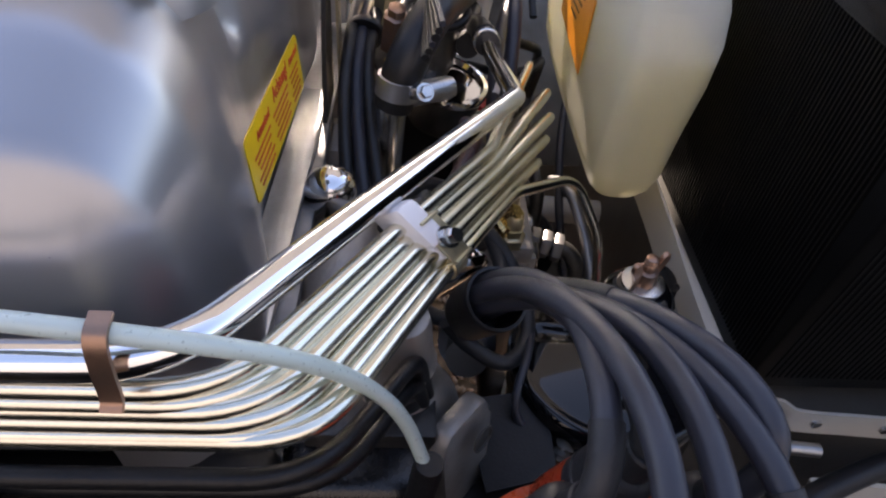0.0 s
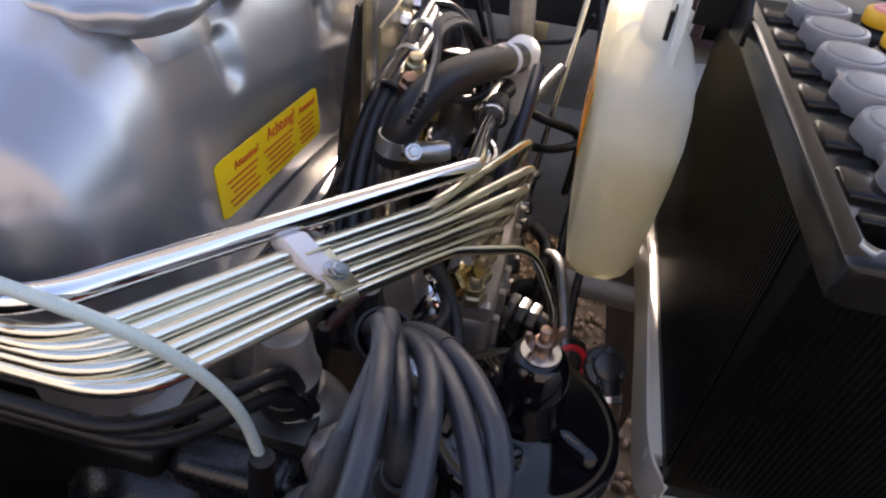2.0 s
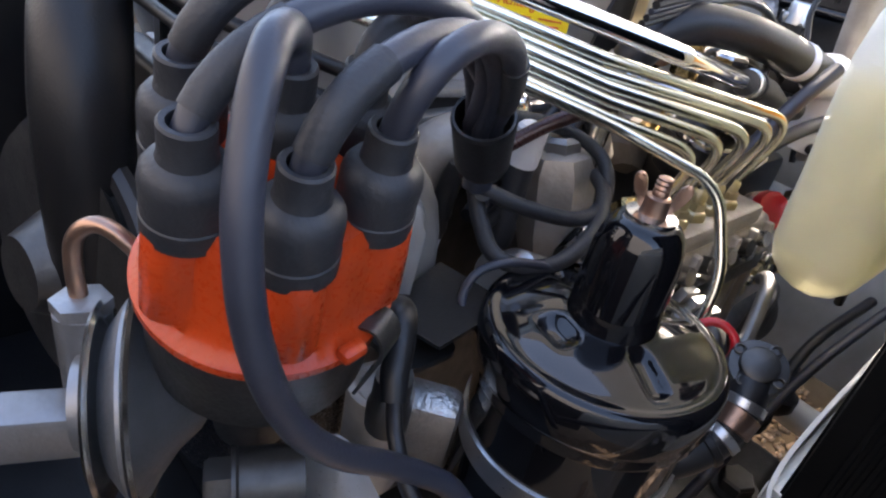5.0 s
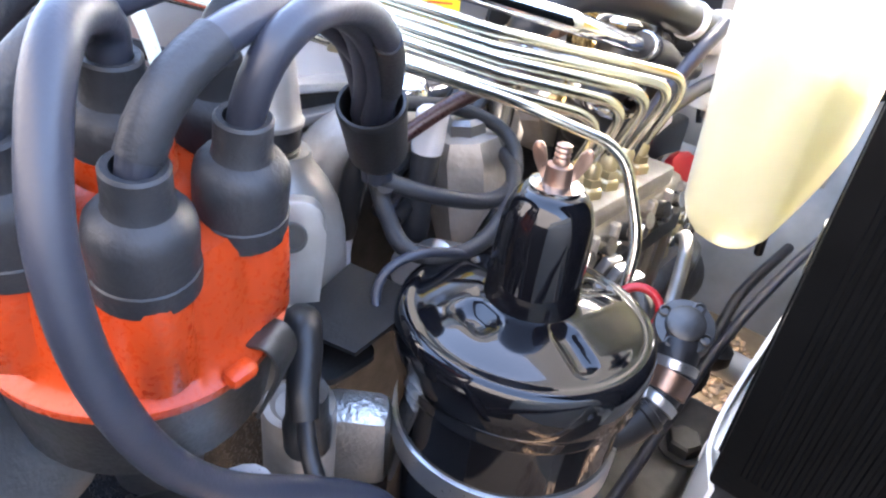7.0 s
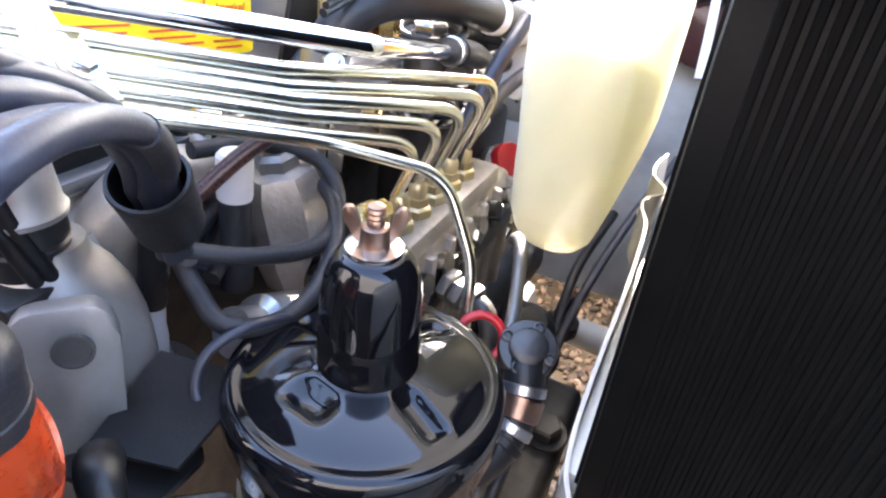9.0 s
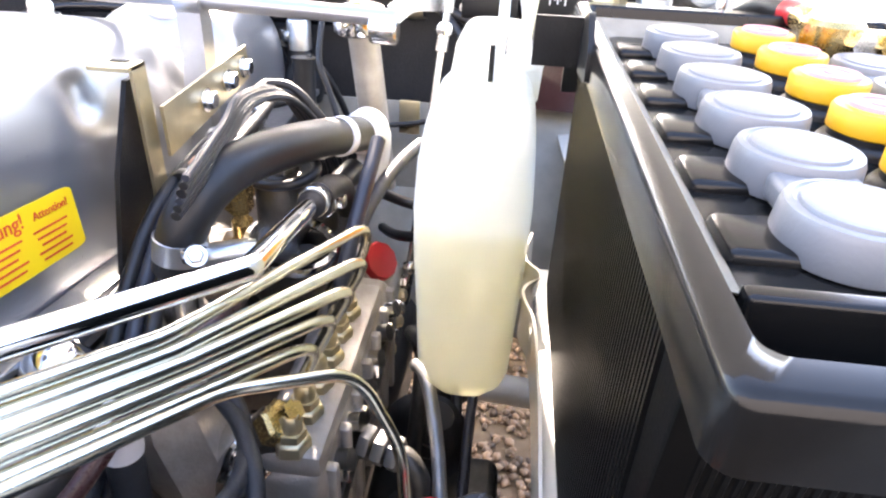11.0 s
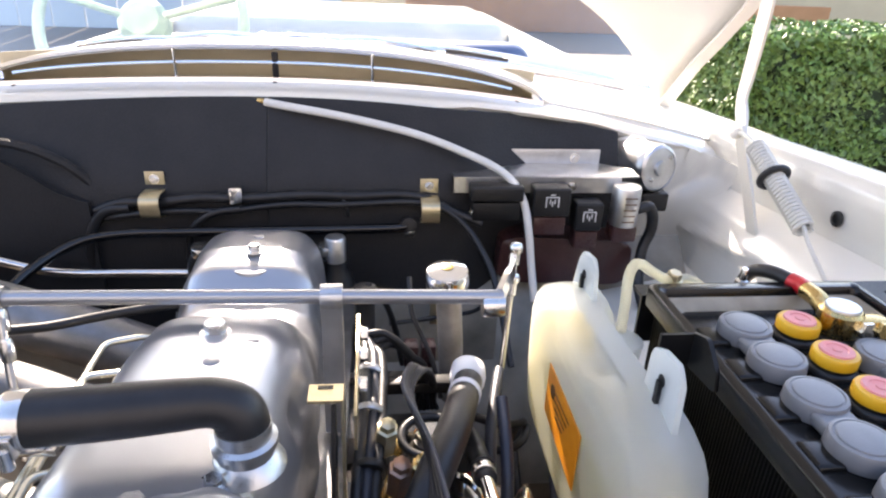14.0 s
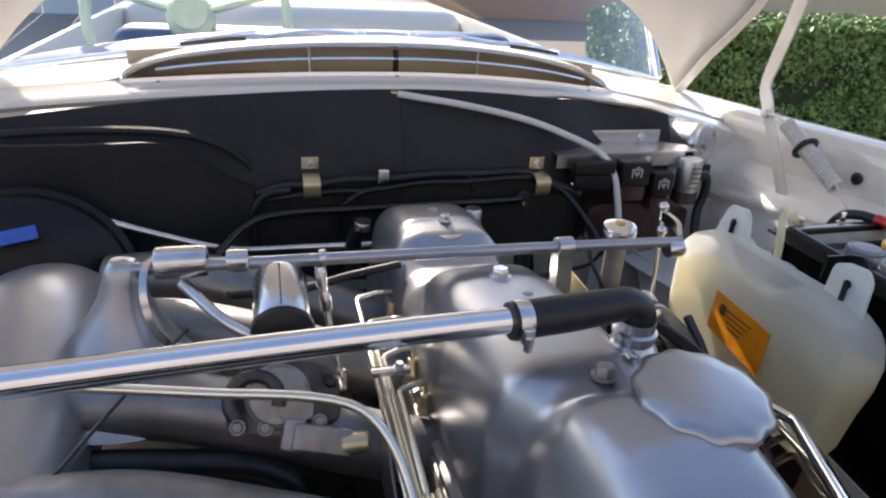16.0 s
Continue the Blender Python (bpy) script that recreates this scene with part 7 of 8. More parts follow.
tube(bm, [(0.045, 0.557, 0.855), (0.046, 0.566, 0.848), (0.044, 0.568, 0.83), (0.040, 0.565, 0.80)], 0.0125, 16)
part("elbow_foot", bm, WHITE_PLASTIC, big)
bm = bmesh.new()
tube(bm, [(-0.022, 0.382, 0.842), (-0.024, 0.380, 0.80), (-0.026, 0.378, 0.74)], 0.0095, 16)
part("steel_stub", bm, STEEL, big)
bm = bmesh.new()
lathe(bm, [(0.0075, 0), (0.0075, 0.026), (0.006, 0.030)], axis((-0.012, 0.388, 0.842), (0.9, 0.35, 0.05)), 18)
part("side_nipple", bm, ALU, big)
# coupling of the thick pipe
coup = thing("return_hose", (0.03, 0.49, 0.83), "short black hose joining the bright pipe, with a chrome clamp", "hose")
bm = bmesh.new()
tube(bm, [(0.0295, 0.468, 0.837), (0.0285, 0.492, 0.831), (0.030, 0.515, 0.830), (0.036, 0.54, 0.832)], 0.0090, 18)
part("hose", bm, RUBBER, coup)
bm = bmesh.new()
lathe(bm, [(0.0093, -0.005), (0.0102, -0.0045), (0.0102, 0.0045), (0.0093, 0.005)], axis((0.0288, 0.482, 0.8335), (0, 1, -0.25)), 26)
part("clamp", bm, CHROME, coup)
bm = bmesh.new()
box(bm, (0.008, 0.007, 0.009), Matrix.Translation((0.040, 0.482, 0.835)), 0.0015)
part("clamp_screw", bm, STEEL, coup)
# sight bowl
bowl = thing("filter_bowl", (0.024, 0.447, 0.79), "bright-rimmed fuel filter bowl under the hoses", "filter")
bm = bmesh.new()
lathe(bm, [(0.022, 0), (0.026, 0.006), (0.027, 0.032)], axis((0.010, 0.452, 0.785), (0.2, -0.1, 1)), 32)
part("bowl", bm, DARK_STEEL, bowl)
bm = bmesh.new()
rb = axis((0.0165, 0.449, 0.8185), (0.2, -0.1, 1))
lathe(bm, [(0.0285, -0.003), (0.0295, 0.0), (0.0285, 0.003), (0.0255, 0.0035), (0.024, 0.0)], rb, 36)
part("rim", bm, CHROME, bowl)
# grey hose up the right-hand side
bm = bmesh.new()
tube(bm, [(0.052, 0.400, 0.770), (0.050, 0.44, 0.800), (0.052, 0.47, 0.815), (0.058, 0.51, 0.828), (0.068, 0.55, 0.836), (0.078, 0.585, 0.838)], 0.0052, 12)
solo("leak_off_hose", bm, LEAD, "grey rubber leak-off hose", "hose")
bm = bmesh.new()
lathe(bm, [(0.0062, 0), (0.0062, 0.014)], axis((0.0512, 0.452, 0.806), (0.1, 0.9, 0.4)), 16)
solo("hose_sleeve", bm, WHITE_PLASTIC, "white sleeve on the leak-off hose", "sleeve")
# wires along the cover
loom = thing("engine_loom", (-0.05, 0.45, 0.87), "bundle of grey and black wires beside the cover", "wiring")
for k in range(5):
    dx, dz = 0.0065 * (k % 3), -0.006 * (k // 3) - 0.002 * k
    bm = bmesh.new()
    tube(bm, [(-0.049 + dx * 0.6, 0.60 - 0.008 * k, 0.872 + dz), (-0.046 + dx, 0.565, 0.874 + dz), (-0.046 + dx, 0.51, 0.868 + dz), (-0.049 + dx, 0.465, 0.862 + dz), (-0.052 + dx, 0.425, 0.850 + dz), (-0.052 + dx * 1.3, 0.385, 0.826 + dz), (-0.046 + dx * 1.5, 0.34, 0.795), (-0.035 + dx * 1.5, 0.30, 0.775), (-0.02 + dx, 0.27, 0.768)], 0.0044, 10)
    part("wire", bm, LEAD if k % 2 else RUBBER, loom)
for y, z in ((0.448, 0.858), (0.545, 0.871), (0.50, 0.866)):
    bm = bmesh.new()
    lathe(bm, [(0.0125, -0.003), (0.013, -0.002), (0.013, 0.002), (0.0125, 0.003)], axis((-0.043, y, z - 0.006), (0.1, 1, 0.2)), 20)
    part("tape_band", bm, BLACK_PLASTIC if y < 0.46 else ALU, loom)
for k in range(3):
    bm = bmesh.new()
    tube(bm, [(-0.046 + 0.004 * k, 0.596 - 0.006 * k, 0.874 - 0.006 * k), (-0.030 + 0.004 * k, 0.600, 0.872 - 0.006 * k), (-0.012 + 0.005 * k, 0.598, 0.858 - 0.006 * k), (-0.004 + 0.006 * k, 0.60, 0.835), (0.0 + 0.006 * k, 0.60, 0.80)], 0.0036, 10)
    part("branch_wire", bm, RUBBER, loom)
# connector board behind the pump
rng = random.Random(11)
deck = thing("connector_block", (0.0, 0.55, 0.84), "black bar with screw terminals and brass fittings behind the fuel hose", "terminal block")
bm = bmesh.new()
block(bm, (-0.045, 0.552, 0.838), (0.040, 0.566, 0.850), 0.002)
part("bar", bm, BLACK_MATT, deck)
for k in range(4):
    bm = bmesh.new()
    lathe(bm, [(0.006, 0), (0.006, 0.008), (0.004, 0.010)], axis((-0.034 + 0.012 * k, 0.50 - 0.012 * (k % 2), 0.83 + 0.004 * k), (0.3 * (k % 2), -0.3, 1)), 6)
    part("terminal_nut", bm, BRASS if k % 2 else STEEL, deck)
for k in range(3):
    bm = bmesh.new()
    lathe(bm, [(0.010, 0), (0.010, 0.02), (0.007, 0.026), (0.007, 0.04)], axis((-0.028 + 0.02 * k, 0.48 + 0.03 * k, 0.78), (0.1, -0.2, 1)), 18)
    part("sender", bm, (BRASS, RUBBER, DARK_STEEL)[k], deck)
bm = bmesh.new()
block(bm, (-0.03, 0.47, 0.70), (0.03, 0.60, 0.782), 0.006)
part("body", bm, BLACK_MATT, deck)
# mechanical clutter low in the bay
low = thing("starter_motor", (0.02, 0.60, 0.55), "dark oily starter motor low in the bay", "motor")
bm = bmesh.new()
lathe(bm, [(0.04, 0), (0.045, 0.01), (0.045, 0.17), (0.03, 0.18)], axis((0.02, 0.50, 0.60), (0.05, 1, 0)), 28)
part("barrel", bm, DARK_STEEL, low)
mount = thing("engine_mount", (0.11, 0.47, 0.56), "dark cast mount with rubber bellows and bolts", "engine mount")
bm = bmesh.new()
lathe(bm, [(0.036, 0), (0.038, 0.010), (0.030, 0.014), (0.024, 0.020), (0.026, 0.026), (0.020, 0.032), (0.022, 0.04), (0.012, 0.05)], axis((0.100, 0.49, 0.615), (0.3, -0.35, 1)), 28)
part("bellows", bm, RUBBER, mount)
bm = bmesh.new()
block(bm, (0.06, 0.34, 0.555), (0.165, 0.50, 0.595), 0.01, 3)
part("arm", bm, DARK_STEEL, mount)
for x, y, z in ((0.149, 0.43, 0.597), (0.100, 0.37, 0.597)):
    bm = bmesh.new()
    hexhead(bm, axis((x, y, z), (0, -0.1, 1)), 0.022, 0.012)
    part("bolt", bm, DARK_STEEL, mount)
bm = bmesh.new()
tube(bm, [(0.102, 0.649, 0.538), (0.17, 0.640, 0.542), (0.24, 0.63, 0.545)], 0.016, 18, 2)
solo("cross_tube", bm, WHITE_SHEET, "off-white painted cross tube above the gravel", "tube")
bm = bmesh.new()
lathe(bm, [(0.012, 0), (0.018, 0.008), (0.018, 0.02), (0.010, 0.026), (0.006, 0.05)], axis((0.118, 0.60, 0.56), (0, 0, 1)), 20)
solo("ball_joint", bm, RUBBER, "black ball joint boot on the cross tube", "joint")
bm = bmesh.new()
tube(bm, [(0.175, 0.70, 0.735), (0.150, 0.60, 0.690), (0.138, 0.50, 0.657), (0.137, 0.40, 0.628), (0.137, 0.30, 0.598), (0.137, 0.22, 0.57)], 0.0042, 10)
solo("bowden_cable", bm, LEAD, "grey control cable running along the inner wing", "cable")
bm = bmesh.new()
tube(bm, [(0.130, 0.70, 0.66), (0.120, 0.60, 0.64), (0.125, 0.52, 0.61)], 0.005, 10)
solo("brake_hose", bm, RUBBER, "black brake hose by the inner wing", "hose")
# inner wing behind the bottle: dark grey below z 0.70, off-white above
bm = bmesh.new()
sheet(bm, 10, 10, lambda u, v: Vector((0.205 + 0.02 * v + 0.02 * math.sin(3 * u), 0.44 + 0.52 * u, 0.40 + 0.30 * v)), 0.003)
part("lower_inner_wing", bm, DARK_GREY, car, "dark grey lower inner wing panel")
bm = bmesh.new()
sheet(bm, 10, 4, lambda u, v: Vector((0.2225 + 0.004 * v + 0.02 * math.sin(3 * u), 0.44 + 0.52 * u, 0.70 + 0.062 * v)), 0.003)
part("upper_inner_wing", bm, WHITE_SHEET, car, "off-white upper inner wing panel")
bm = bmesh.new()
sheet(bm, 10, 8, lambda u, v: Vector((0.21 + 0.24 * u, 0.55 + 0.42 * v, 0.765 + 0.03 * u + 0.012 * math.sin(6 * v))), 0.003)
part("wing_shelf", bm, WHITE_SHEET, car)

# ---- intake side ----
intake = thing("intake_manifold", (-0.45, 0.5, 0.8), "grey cast aluminium intake manifold and plenum", "intake manifold")
bm = bmesh.new()
tube(bm, [(-0.575, 0.20, 0.79), (-0.58, 0.35, 0.80), (-0.585, 0.50, 0.825), (-0.585, 0.62, 0.830), (-0.58, 0.72, 0.80)], lambda t: 0.078 - 0.03 * (2 * t - 1) ** 6, 32)
part("plenum", bm, CAST, intake)
bm = bmesh.new()
lathe(bm, [(0.085, -0.105), (0.062, -0.080), (0.044, -0.055), (0.030, -0.034), (0.021, -0.016), (0.0165, 0.002), (0.0150, 0.012), (0.010, 0.019), (0.002, 0.021)], axis((-0.483, 0.545, 0.936), (0.10, 0.05, 1)), 32)
part("spindle_boss", bm, CAST, intake)
for y in (0.24, 0.36, 0.48, 0.60, 0.71):
    bm = bmesh.new()
    tube(bm, [(-0.54, y + 0.02, 0.842), (-0.46, y + 0.005, 0.848), (-0.36, y - 0.02, 0.832), (-0.27, y - 0.03, 0.80), (-0.22, y - 0.03, 0.785)], 0.030, 22)
    part("runner", bm, DULL, intake)
dash = thing("throttle_damper", (-0.355, 0.53, 0.88), "polished damper cylinder with a black rubber skirt", "damper")
dm = axis((-0.353, 0.478, 0.914), (0.0, 0.93, 0.22))
bm = bmesh.new()
lathe(bm, [(0.0225, 0.004), (0.0238, 0.006), (0.0240, 0.060), (0.0225, 0.064), (0.016, 0.066), (0.003, 0.066)], dm, 40)
part("cylinder", bm, STEEL, dash)
bm = bmesh.new()
lathe(bm, [(0.012, -0.012), (0.020, -0.010), (0.0262, -0.003), (0.0265, 0.002), (0.0240, 0.0055)], dm, 40)
part("skirt", bm, RUBBER, dash)
bm = bmesh.new()
box(bm, (0.0012, 0.0012, 0.052), dm @ Matrix.Translation((0.0, 0.0239, 0.033)))
part("seam", bm, DARK_STEEL, dash)
valve = thing("throttle_valve_unit", (-0.356, 0.44, 0.86), "machined throttle unit with a dark curved lever and screws", "throttle unit")
vn, vu = Vector((0, -0.78, 0.62)), Vector((0, 0.62, 0.78))
vm2 = Matrix(((1, 0, 0, -0.356), (0, vu.y, vn.y, 0.440), (0, vu.z, vn.z, 0.872), (0, 0, 0, 1)))
bm = bmesh.new()
plate(bm, rounded([(-0.045, -0.022), (0.045, -0.026), (0.046, 0.020), (0.02, 0.030), (-0.03, 0.030), (-0.045, 0.016)], 5, 0.25), 0.014, vm2 @ Matrix.Translation((0, 0, -0.010)), 0.002)
part("flange", bm, DARK_STEEL, valve)
bm = bmesh.new()
lathe(bm, [(0.026, -0.012), (0.026, 0.004), (0.022, 0.008), (0.010, 0.009), (0.002, 0.009)], vm2 @ Matrix.Translation((-0.004, 0.004, 0)), 32)
part("hub", bm, ROUGH_CAST, valve)
bm = bmesh.new()
tube(bm, [vm2 @ Vector((-0.022 + 0.019 * math.cos(radians(a)), 0.002 + 0.019 * math.sin(radians(a)), 0.012)) for a in range(-20, 240, 20)], 0.0055, 12, 3)
part("curved_lever", bm, DARK_STEEL, valve)
bm = bmesh.new()
plate(bm, rounded([(-0.016, -0.016), (0.010, -0.018), (0.012, 0.004), (0.002, 0.010), (-0.006, 0.002), (-0.014, 0.010)], 4, 0.2), 0.010, vm2 @ Matrix.Translation((0.012, 0.0, 0.006)), 0.0015)
part("stop_block", bm, ROUGH_CAST, valve)
for k in range(4):
    bm = bmesh.new()
    hexhead(bm, vm2 @ Matrix.Translation((-0.036 + 0.021 * k, -0.017 - 0.003 * (k % 2), 0.004)), 0.008, 0.006)
    part("screw", bm, DULL, valve)
bm = bmesh.new()
box(bm, (0.046, 0.021, 0.018), vm2 @ Matrix.Translation((0.028, -0.034, 0.010)) @ Matrix.Rotation(radians(-14), 4, "Z"), 0.003)
box(bm, (0.018, 0.026, 0.020), vm2 @ Matrix.Translation((0.006, -0.028, 0.004)) @ Matrix.Rotation(radians(-14), 4, "Z"), 0.004)
part("arm", bm, ROUGH_CAST, valve)
bm = bmesh.new()
lathe(bm, [(0.0095, -0.006), (0.0098, 0.002), (0.0088, 0.004), (0.0088, 0.014), (0.006, 0.016)], vm2 @ Matrix.Translation((0.050, -0.040, 0.012)) @ Matrix.Rotation(radians(80), 4, "Y"), 20)
part("arm_end", bm, BRASSY, valve)
bm = bmesh.new()
lathe(bm, [(0.001, -0.006), (0.004, -0.005), (0.006, 0.0), (0.004, 0.005), (0.001, 0.006)], vm2 @ Matrix.Translation((0.038, 0.011, 0.012)), 20)
part("ball_joint", bm, RUBBER, valve)
bm = bmesh.new()
tube(bm, [(-0.66, 0.38, 0.978), (-0.50, 0.362, 0.966), (-0.40, 0.354, 0.952), (-0.335, 0.350, 0.942), (-0.305, 0.343, 0.932), (-0.288, 0.325, 0.915), (-0.278, 0.295, 0.888), (-0.270, 0.25, 0.86)], 0.0034, 12)
solo("pressure_pipe", bm, ZINC, "thin plated pressure pipe bending down beside the cover", "pipe")
nozzles = thing("injector_lines", (-0.275, 0.45, 0.87), "plated steel lines rising to the injectors", "fuel lines")
for i in range(2, 6):
    y = 0.447 + 0.055 * (i - 2)
    x = -0.252 - 0.0045 * i
    z = 0.858 - 0.004 * (i % 2)
    bm = bmesh.new()
    run_tube(bm, bent([(x, 0.334, z), (x - 0.001, y - 0.012, z + 0.014), (-0.247, y - 0.002, 0.868), (-0.233, y + 0.014, 0.858), (-0.2305, y + 0.016, 0.838)], [0.012, 0.012, 0.010]), 0.0030, 12)
    part("line", bm, ZINC, nozzles)
    bm = bmesh.new()
    lathe(bm, [(0.0078, 0), (0.0078, 0.010), (0.0060, 0.012), (0.0060, 0.018), (0.0042, 0.020)], axis((-0.2305, y + 0.0165, 0.824), (-0.05, -0.1, 1)), 6)
    part("injector_nut", bm, BRASSY, nozzles)
bm = bmesh.new()
box(bm, (0.034, 0.010, 0.006), axis((-0.266, 0.452, 0.8805), (0, 0.1, 1)), 0.0015)
hexhead(bm, axis((-0.258, 0.452, 0.8830), (0, 0.1, 1)), 0.007, 0.005)
part("line_clamp", bm, STEEL, nozzles, "bright clamp across the lines")
# bright plate stands in for a casting face whitened by sun
bm = bmesh.new()
plate(bm, rounded([(0.345, 0.775), (0.450, 0.790), (0.445, 0.835), (0.40, 0.842), (0.355, 0.815)], 4, 0.2), 0.002, Matrix.Translation((-0.276, 0, 0)) @ YZ)
part("sunlit_face_plate", bm, ALU, nozzles, "bright plate standing for a sunlit casting face beside the lines")
bm = bmesh.new()
tube(bm, [(-0.435, 0.535, 0.935), (-0.40, 0.50, 0.915), (-0.375, 0.485, 0.905)], 0.0052, 12)
solo("ball_link", bm, STEEL, "short ball link under the throttle shaft", "linkage")
bm = bmesh.new()
tube(bm, [(-0.43, 0.50, 0.91), (-0.47, 0.45, 0.89), (-0.53, 0.36, 0.86), (-0.58, 0.28, 0.84)], 0.0016, 8)
solo("throttle_cable", bm, DARK_STEEL, "thin steel cable slanting over the intake", "cable")
bm = bmesh.new()
strip(bm, [(-0.455, 0.548, 0.955), (-0.462, 0.53, 0.952), (-0.462, 0.512, 0.93), (-0.452, 0.505, 0.90), (-0.43, 0.505, 0.882)], 0.006, 0.003, (1, 0, 0), 5)
solo("wire_guard", bm, STEEL, "bent steel strap round the shaft damper", "strap")
drum_ = thing("air_valve", (-0.43, 0.478, 0.852), "bright cylindrical air valve on the intake", "valve")
bm = bmesh.new()
lathe(bm, [(0.008, -0.050), (0.0165, -0.049), (0.0180, -0.047), (0.0180, 0.036), (0.0165, 0.039), (0.010, 0.040)], axis((-0.430, 0.480, 0.846), (1, -0.05, 0)), 36)
part("barrel", bm, ALU, drum_)
for x in (-0.455, -0.402):
    bm = bmesh.new()
    lathe(bm, [(0.0178, -0.003), (0.0190, -0.002), (0.0190, 0.002), (0.0178, 0.003)], axis((x, 0.4795, 0.846), (1, -0.05, 0)), 36)
    part("band", bm, DARK_STEEL, drum_)
bm = bmesh.new()
tube(bm, [(-0.62, 0.470, 0.812), (-0.50, 0.452, 0.818), (-0.43, 0.442, 0.815), (-0.385, 0.435, 0.812), (-0.355, 0.425, 0.800), (-0.345, 0.415, 0.77)], 0.0125, 16)
solo("idle_air_hose", bm, RUBBER, "black rubber air hose along the intake", "hose")
# dark servo on the driver's side
servo = thing("brake_servo", (-0.74, 0.68, 0.86), "black round brake servo with a blue and white sticker", "brake servo")
bm = bmesh.new()
sv = axis((-0.640, 0.80, 0.812), (0.12, -1, 0.25))
lathe(bm, [(0.112, -0.02), (0.117, 0.0), (0.119, 0.02), (0.119, 0.034), (0.112, 0.040), (0.110, 0.058), (0.092, 0.074), (0.05, 0.085), (0.02, 0.09)], sv, 56)
part("drum", bm, BLACK_MATT, servo)
bm = bmesh.new()
box(bm, (0.05, 0.016, 0.003), axis((-0.627, 0.722, 0.906), (0.1, -0.75, 0.65)) @ Matrix.Rotation(radians(8), 4, "Z"), 0.001)
part("sticker", bm, material("blue_sticker", (0.04, 0.12, 0.5), 0.4), servo, "blue sticker")
for q, r in (([(-0.095, 0.80, 0.86), (-0.092, 0.81, 0.84), (-0.09, 0.82, 0.80)], 0.011), ([(-0.24, 0.80, 0.862), (-0.25, 0.81, 0.84), (-0.25, 0.82, 0.78)], 0.011)):
    bm = bmesh.new()
    tube(bm, q, r, 14)
    solo("heater_hose", bm, RUBBER, "short black heater hose at the rear of the engine", "hose")
for x, y, z in ((-0.0925, 0.802, 0.866), (-0.24, 0.80, 0.866)):
    bm = bmesh.new()
    lathe(bm, [(0.0115, -0.006), (0.0122, -0.005), (0.0122, 0.005), (0.0115, 0.006)], axis((x, y, z), (0.05, -0.1, 1)), 22)
    solo("hose_clip", bm, STEEL, "bright hose clip on a heater hose", "clip")
bm = bmesh.new()
lathe(bm, [(0.013, 0), (0.014, 0.02), (0.0105, 0.03), (0.0105, 0.075), (0.012, 0.08)], axis((-0.048, 0.69, 0.79), (0, 0.1, 1)), 22)
solo("grease_boot", bm, RUBBER, "black rubber boot behind the engine", "boot")
bm = bmesh.new()
tube(bm, [(-0.045, 0.70, 0.87), (-0.030, 0.71, 0.85), (-0.015, 0.73, 0.80), (-0.005, 0.74, 0.74)], 0.0035, 10)
solo("speedo_cable", bm, RUBBER, "thin black cable behind the engine", "cable")
bm = bmesh.new()
block(bm, (0.030, 0.772, 0.775), (0.052, 0.776, 0.812), 0.001)
solo("pipe_clip", bm, BRASSY, "gold-passivated clip on the lower bulkhead", "clip")
bm = bmesh.new()
tube(bm, [(-0.02, 0.76, 0.785), (0.02, 0.768, 0.785), (0.05, 0.768, 0.79), (0.085, 0.755, 0.805), (0.10, 0.74, 0.84)], 0.0028, 10)
solo("brake_pipe", bm, RUBBER, "thin dark brake pipe on the lower bulkhead", "pipe")
# belt and pulley in front
belt = thing("fan_belt", (-0.14, 0.09, 0.76), "black ribbed fan belt on its pulley", "belt")
pm3 = axis((-0.13, 0.10, 0.72), (0.2, -1, 0.1))
bm = bmesh.new()
tube(bm, [pm3 @ Vector((0.075 * math.cos(a), 0.075 * math.sin(a), 0.01)) for a in [2 * math.pi * k / 20 for k in range(20)]], 0.006, 8, 3, True)
part("belt", bm, RUBBER, belt)
bm = bmesh.new()
lathe(bm, [(0.074, 0), (0.070, 0.004), (0.070, 0.016), (0.074, 0.02), (0.03, 0.022), (0.02, 0.04)], pm3, 40)
part("pulley", bm, DARK_STEEL, belt)
# front panel, floor and plain rest of the body, added unseen to block light
bm = bmesh.new()
block(bm, (-0.80, -0.32, 0.10), (0.47, -0.29, 0.90), 0.004)
part("unseen_front_panel", bm, BLACK_MATT, car)
bm = bmesh.new()
block(bm, (-0.70, 0.10, 0.26), (0.03, 0.95, 0.40), 0.03)
part("sump_and_crossmember", bm, DARK_STEEL, car)
bm = bmesh.new()
block(bm, (-0.97, 1.36, 0.22), (0.64, 4.3, 0.26), 0.01)
part("floor_pan", bm, BLACK_MATT, car)
for x0 in (-0.985, 0.635):
    bm = bmesh.new()
    block(bm, (x0, 1.40, 0.22), (x0 + 0.02, 4.3, 0.90), 0.008)
    part("body_side", bm, CREAM, car)
bm = bmesh.new()
block(bm, (-0.985, 3.3, 0.55), (0.655, 4.5, 0.92), 0.10, 4)
part("tail", bm, CREAM, car)

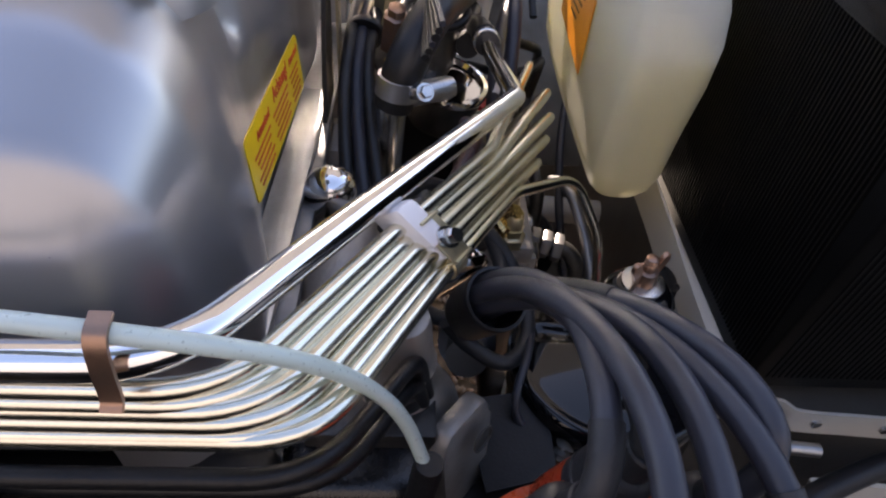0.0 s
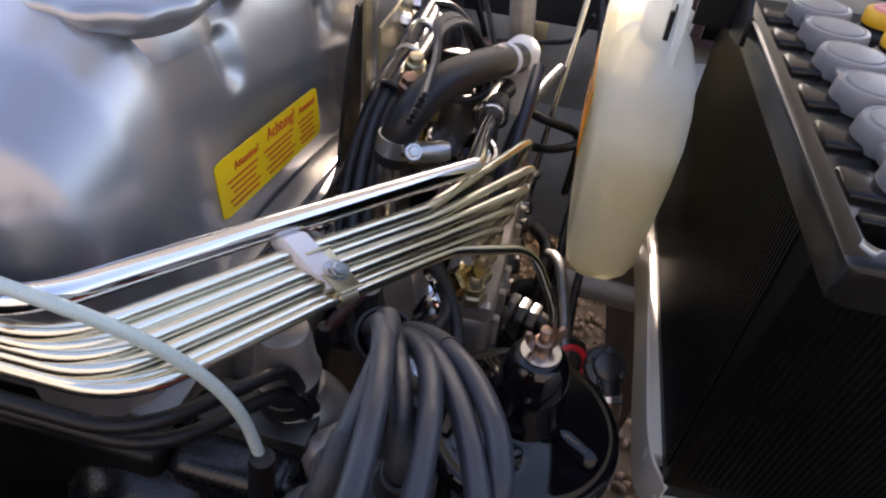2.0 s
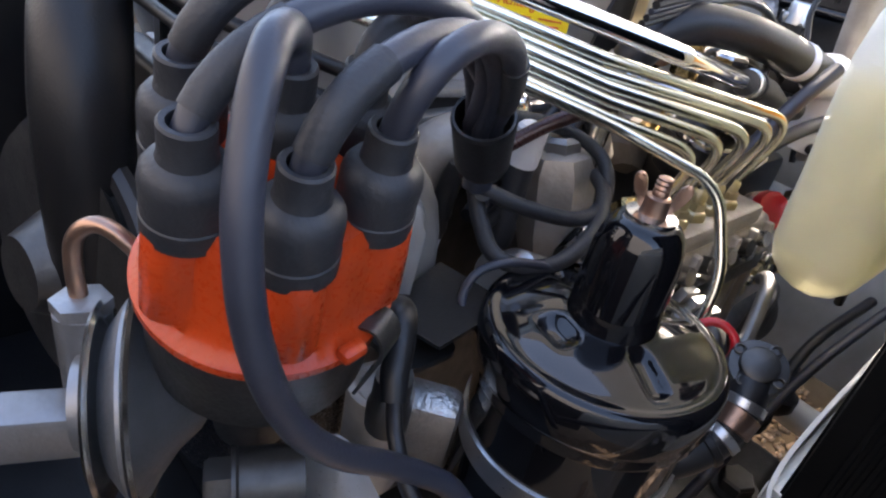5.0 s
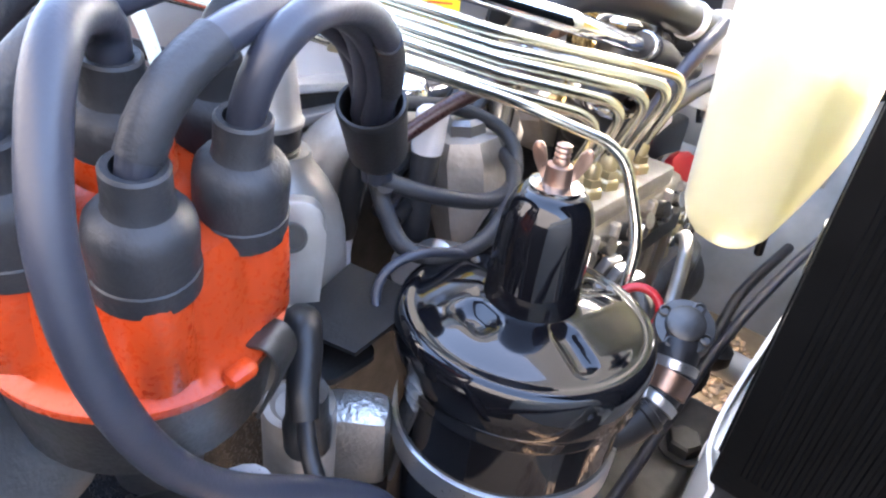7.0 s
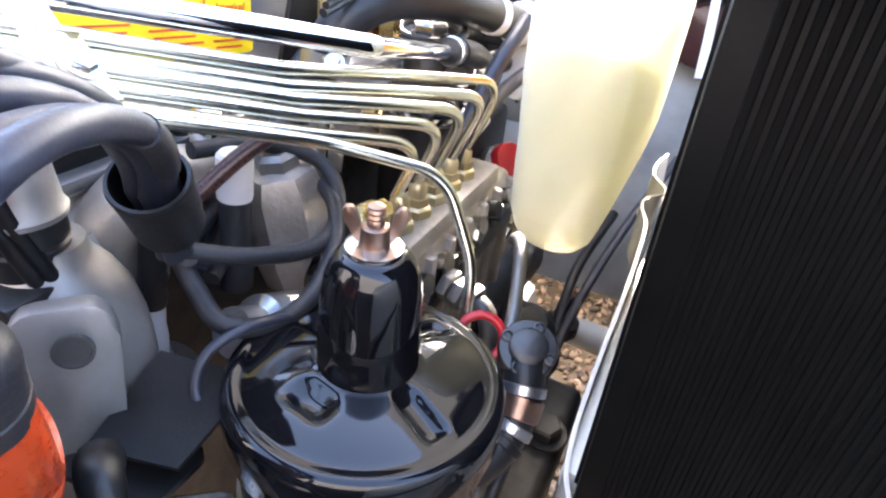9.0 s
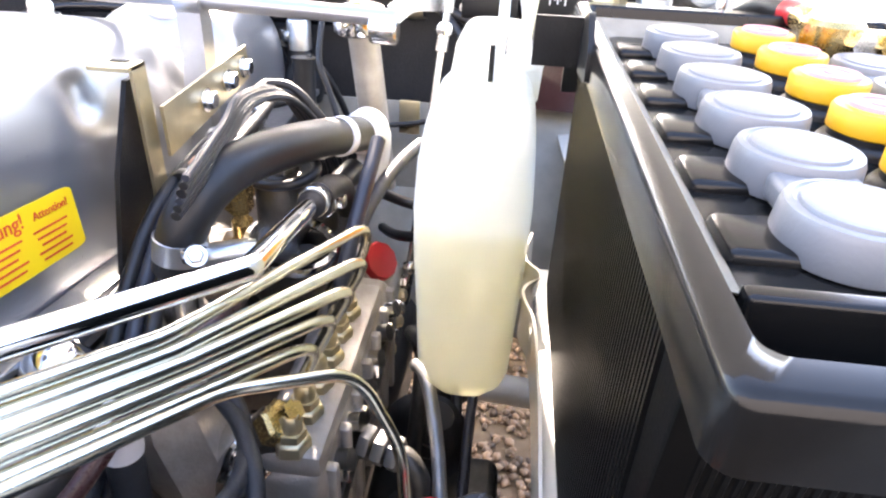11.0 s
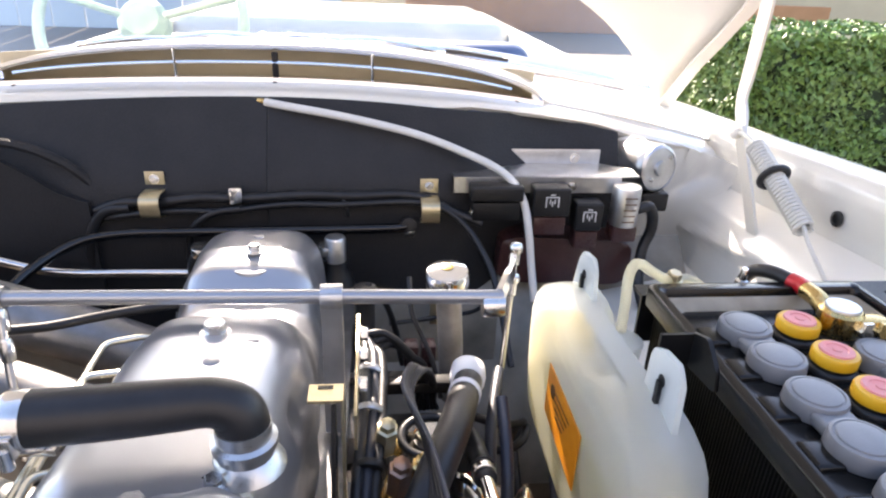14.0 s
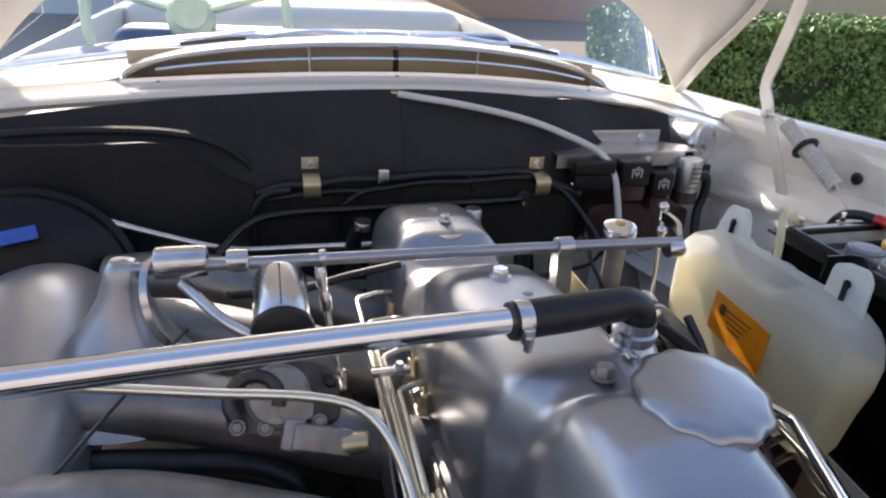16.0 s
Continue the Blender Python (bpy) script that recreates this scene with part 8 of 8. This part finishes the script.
# thin wires fanning out of the bracket beside the cover
fan = thing("wire_fan", (0.0, 0.5, 0.88), "fan of thin black wires leaving the gold bracket", "wiring")
for k in range(6):
    d = 0.004 * k
    bm = bmesh.new()
    tube(bm, [(0.004 - d * 0.4, 0.36, 0.902 - d), (-0.004, 0.42, 0.905 - d * 0.6), (-0.018 + d * 0.3, 0.48, 0.902 - d * 0.3), (-0.010 + d * 0.5, 0.515, 0.896 - d * 0.3), (-0.004 + d * 0.8, 0.545, 0.866 - d * 0.4), (0.0 + d * 0.8, 0.57, 0.835 - d), (0.0 + d, 0.58, 0.80)], 0.0019 + 0.0003 * (k % 3), 8)
    part("wire", bm, RUBBER if k % 3 else LEAD, fan)
bm = bmesh.new()
tube(bm, [(-0.006, 0.62, 0.92), (-0.004, 0.60, 0.893), (0.006, 0.59, 0.872), (0.015, 0.58, 0.851), (0.022, 0.57, 0.82)], 0.0024, 8)
part("wire", bm, RUBBER, fan)
knob = thing("fluid_dropper", (-0.084, 0.80, 0.80), "black rubber bulb with a grey neck at the bulkhead", "bulb")
bm = bmesh.new()
lathe(bm, [(0.010, 0.790), (0.021, 0.795), (0.025, 0.810), (0.022, 0.826), (0.015, 0.838), (0.013, 0.852)], Matrix.Translation((-0.084, 0.80, 0)), 28)
part("bulb", bm, BLACK_PLASTIC, knob)
bm = bmesh.new()
lathe(bm, [(0.0128, 0.850), (0.0128, 0.880), (0.011, 0.883)], Matrix.Translation((-0.084, 0.80, 0)), 24)
part("neck", bm, ALU, knob)

# made-up black block and sheets that darken the front of the bay
bm = bmesh.new()
block(bm, (-0.240, 0.146, 0.50), (-0.058, 0.168, 0.812), 0.006, 3)
part("front_dark_block", bm, BLACK_MATT, block_, "added black block that darkens the engine's front")
shield = thing("dark_backing", (-0.1, 0.05, 0.5), "added black sheets that darken the depth ahead of the engine", "shield")
bm = bmesh.new()
block(bm, (-0.362, -0.14, 0.45), (-0.358, 0.146, 0.83), 0.001)
part("side_sheet", bm, BLACK_MATT, shield)
bm = bmesh.new()
block(bm, (-0.358, -0.14, 0.498), (0.12, 0.185, 0.502), 0.001)
part("floor_sheet", bm, BLACK_MATT, shield)
bm = bmesh.new()
block(bm, (0.184, 0.2475, 0.45), (0.42, 0.2505, 0.712), 0.001)
part("tray_apron", bm, DARK_GREY, car, "dark grey panel under the battery tray")

# things deep behind the pump
for q in ([(0.040, 0.575, 0.800), (0.055, 0.560, 0.804), (0.0717, 0.552, 0.8030), (0.090, 0.556, 0.797), (0.105, 0.580, 0.780), (0.112, 0.620, 0.74), (0.112, 0.66, 0.66)], [(0.045, 0.600, 0.752), (0.062, 0.562, 0.768), (0.0800, 0.546, 0.7765), (0.098, 0.556, 0.776), (0.112, 0.59, 0.765), (0.118, 0.64, 0.70)]):
    bm = bmesh.new()
    tube(bm, q, 0.0042, 12)
    solo("vacuum_hose", bm, RUBBER, "thin black hose looping behind the pump", "hose", "hoses behind the pump")
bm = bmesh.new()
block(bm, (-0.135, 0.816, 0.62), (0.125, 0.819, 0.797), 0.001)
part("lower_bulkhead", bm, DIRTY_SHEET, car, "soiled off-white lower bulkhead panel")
bm = bmesh.new()
block(bm, (-0.062, 0.602, 0.812), (0.022, 0.612, 0.822), 0.001)
solo("cross_bar", bm, BLACK_MATT, "black flat bar behind the injection pump", "bar")
for x in (-0.008, 0.010):
    bm = bmesh.new()
    block(bm, (x, 0.645, 0.800), (x + 0.015, 0.664, 0.826), 0.002)
    solo("plug_connector", bm, MAROON, "dark maroon plug connector behind the bar", "connector", "plug connectors")
bm = bmesh.new()
tube(bm, [(0.004 + 0.023 * math.cos(a), 0.475 + 0.018 * math.sin(a), 0.858 + 0.004 * math.sin(a)) for a in [2 * math.pi * k / 14 for k in range(14)]], 0.0034, 10, 3, True)
solo("hose_loop", bm, RUBBER, "thin black hose curled in a loop", "hose")
pump_head = thing("fuel_valve", (0.004, 0.475, 0.83), "dull metal fuel valve inside the hose loop", "valve")
bm = bmesh.new()
lathe(bm, [(0.017, 0.815), (0.017, 0.846), (0.014, 0.850), (0.0135, 0.856), (0.006, 0.858)], Matrix.Translation((0.004, 0.475, 0)), 24)
part("valve_body", bm, DARK_STEEL, pump_head)
bm = bmesh.new()
lathe(bm, [(0.0125, 0.856), (0.0125, 0.862), (0.010, 0.864), (0.002, 0.864)], Matrix.Translation((0.004, 0.475, 0)), 6)
part("valve_nut", bm, STEEL, pump_head)
for x, y, z, mt in ((-0.022, 0.425, 0.872, COPPER), (-0.006, 0.432, 0.868, BRASS), (-0.030, 0.470, 0.868, BRASSY)):
    bm = bmesh.new()
    lathe(bm, [(0.0085, -0.02), (0.0085, 0.004), (0.0062, 0.005), (0.0062, 0.010), (0.003, 0.011)], axis((x, y, z), (0.1, -0.2, 1)), 6)
    solo("pipe_union", bm, mt, "copper-brown hexagon pipe union", "union", "pipe unions")
for q, r, mt in (([(0.062, 0.50, 0.872), (0.060, 0.46, 0.850), (0.056, 0.43, 0.82), (0.05, 0.42, 0.78)], 0.005, LEAD),):
    bm = bmesh.new()
    tube(bm, q, r, 14)
    solo("short_pipe", bm, mt, "grey hose down to the pump", "pipe")
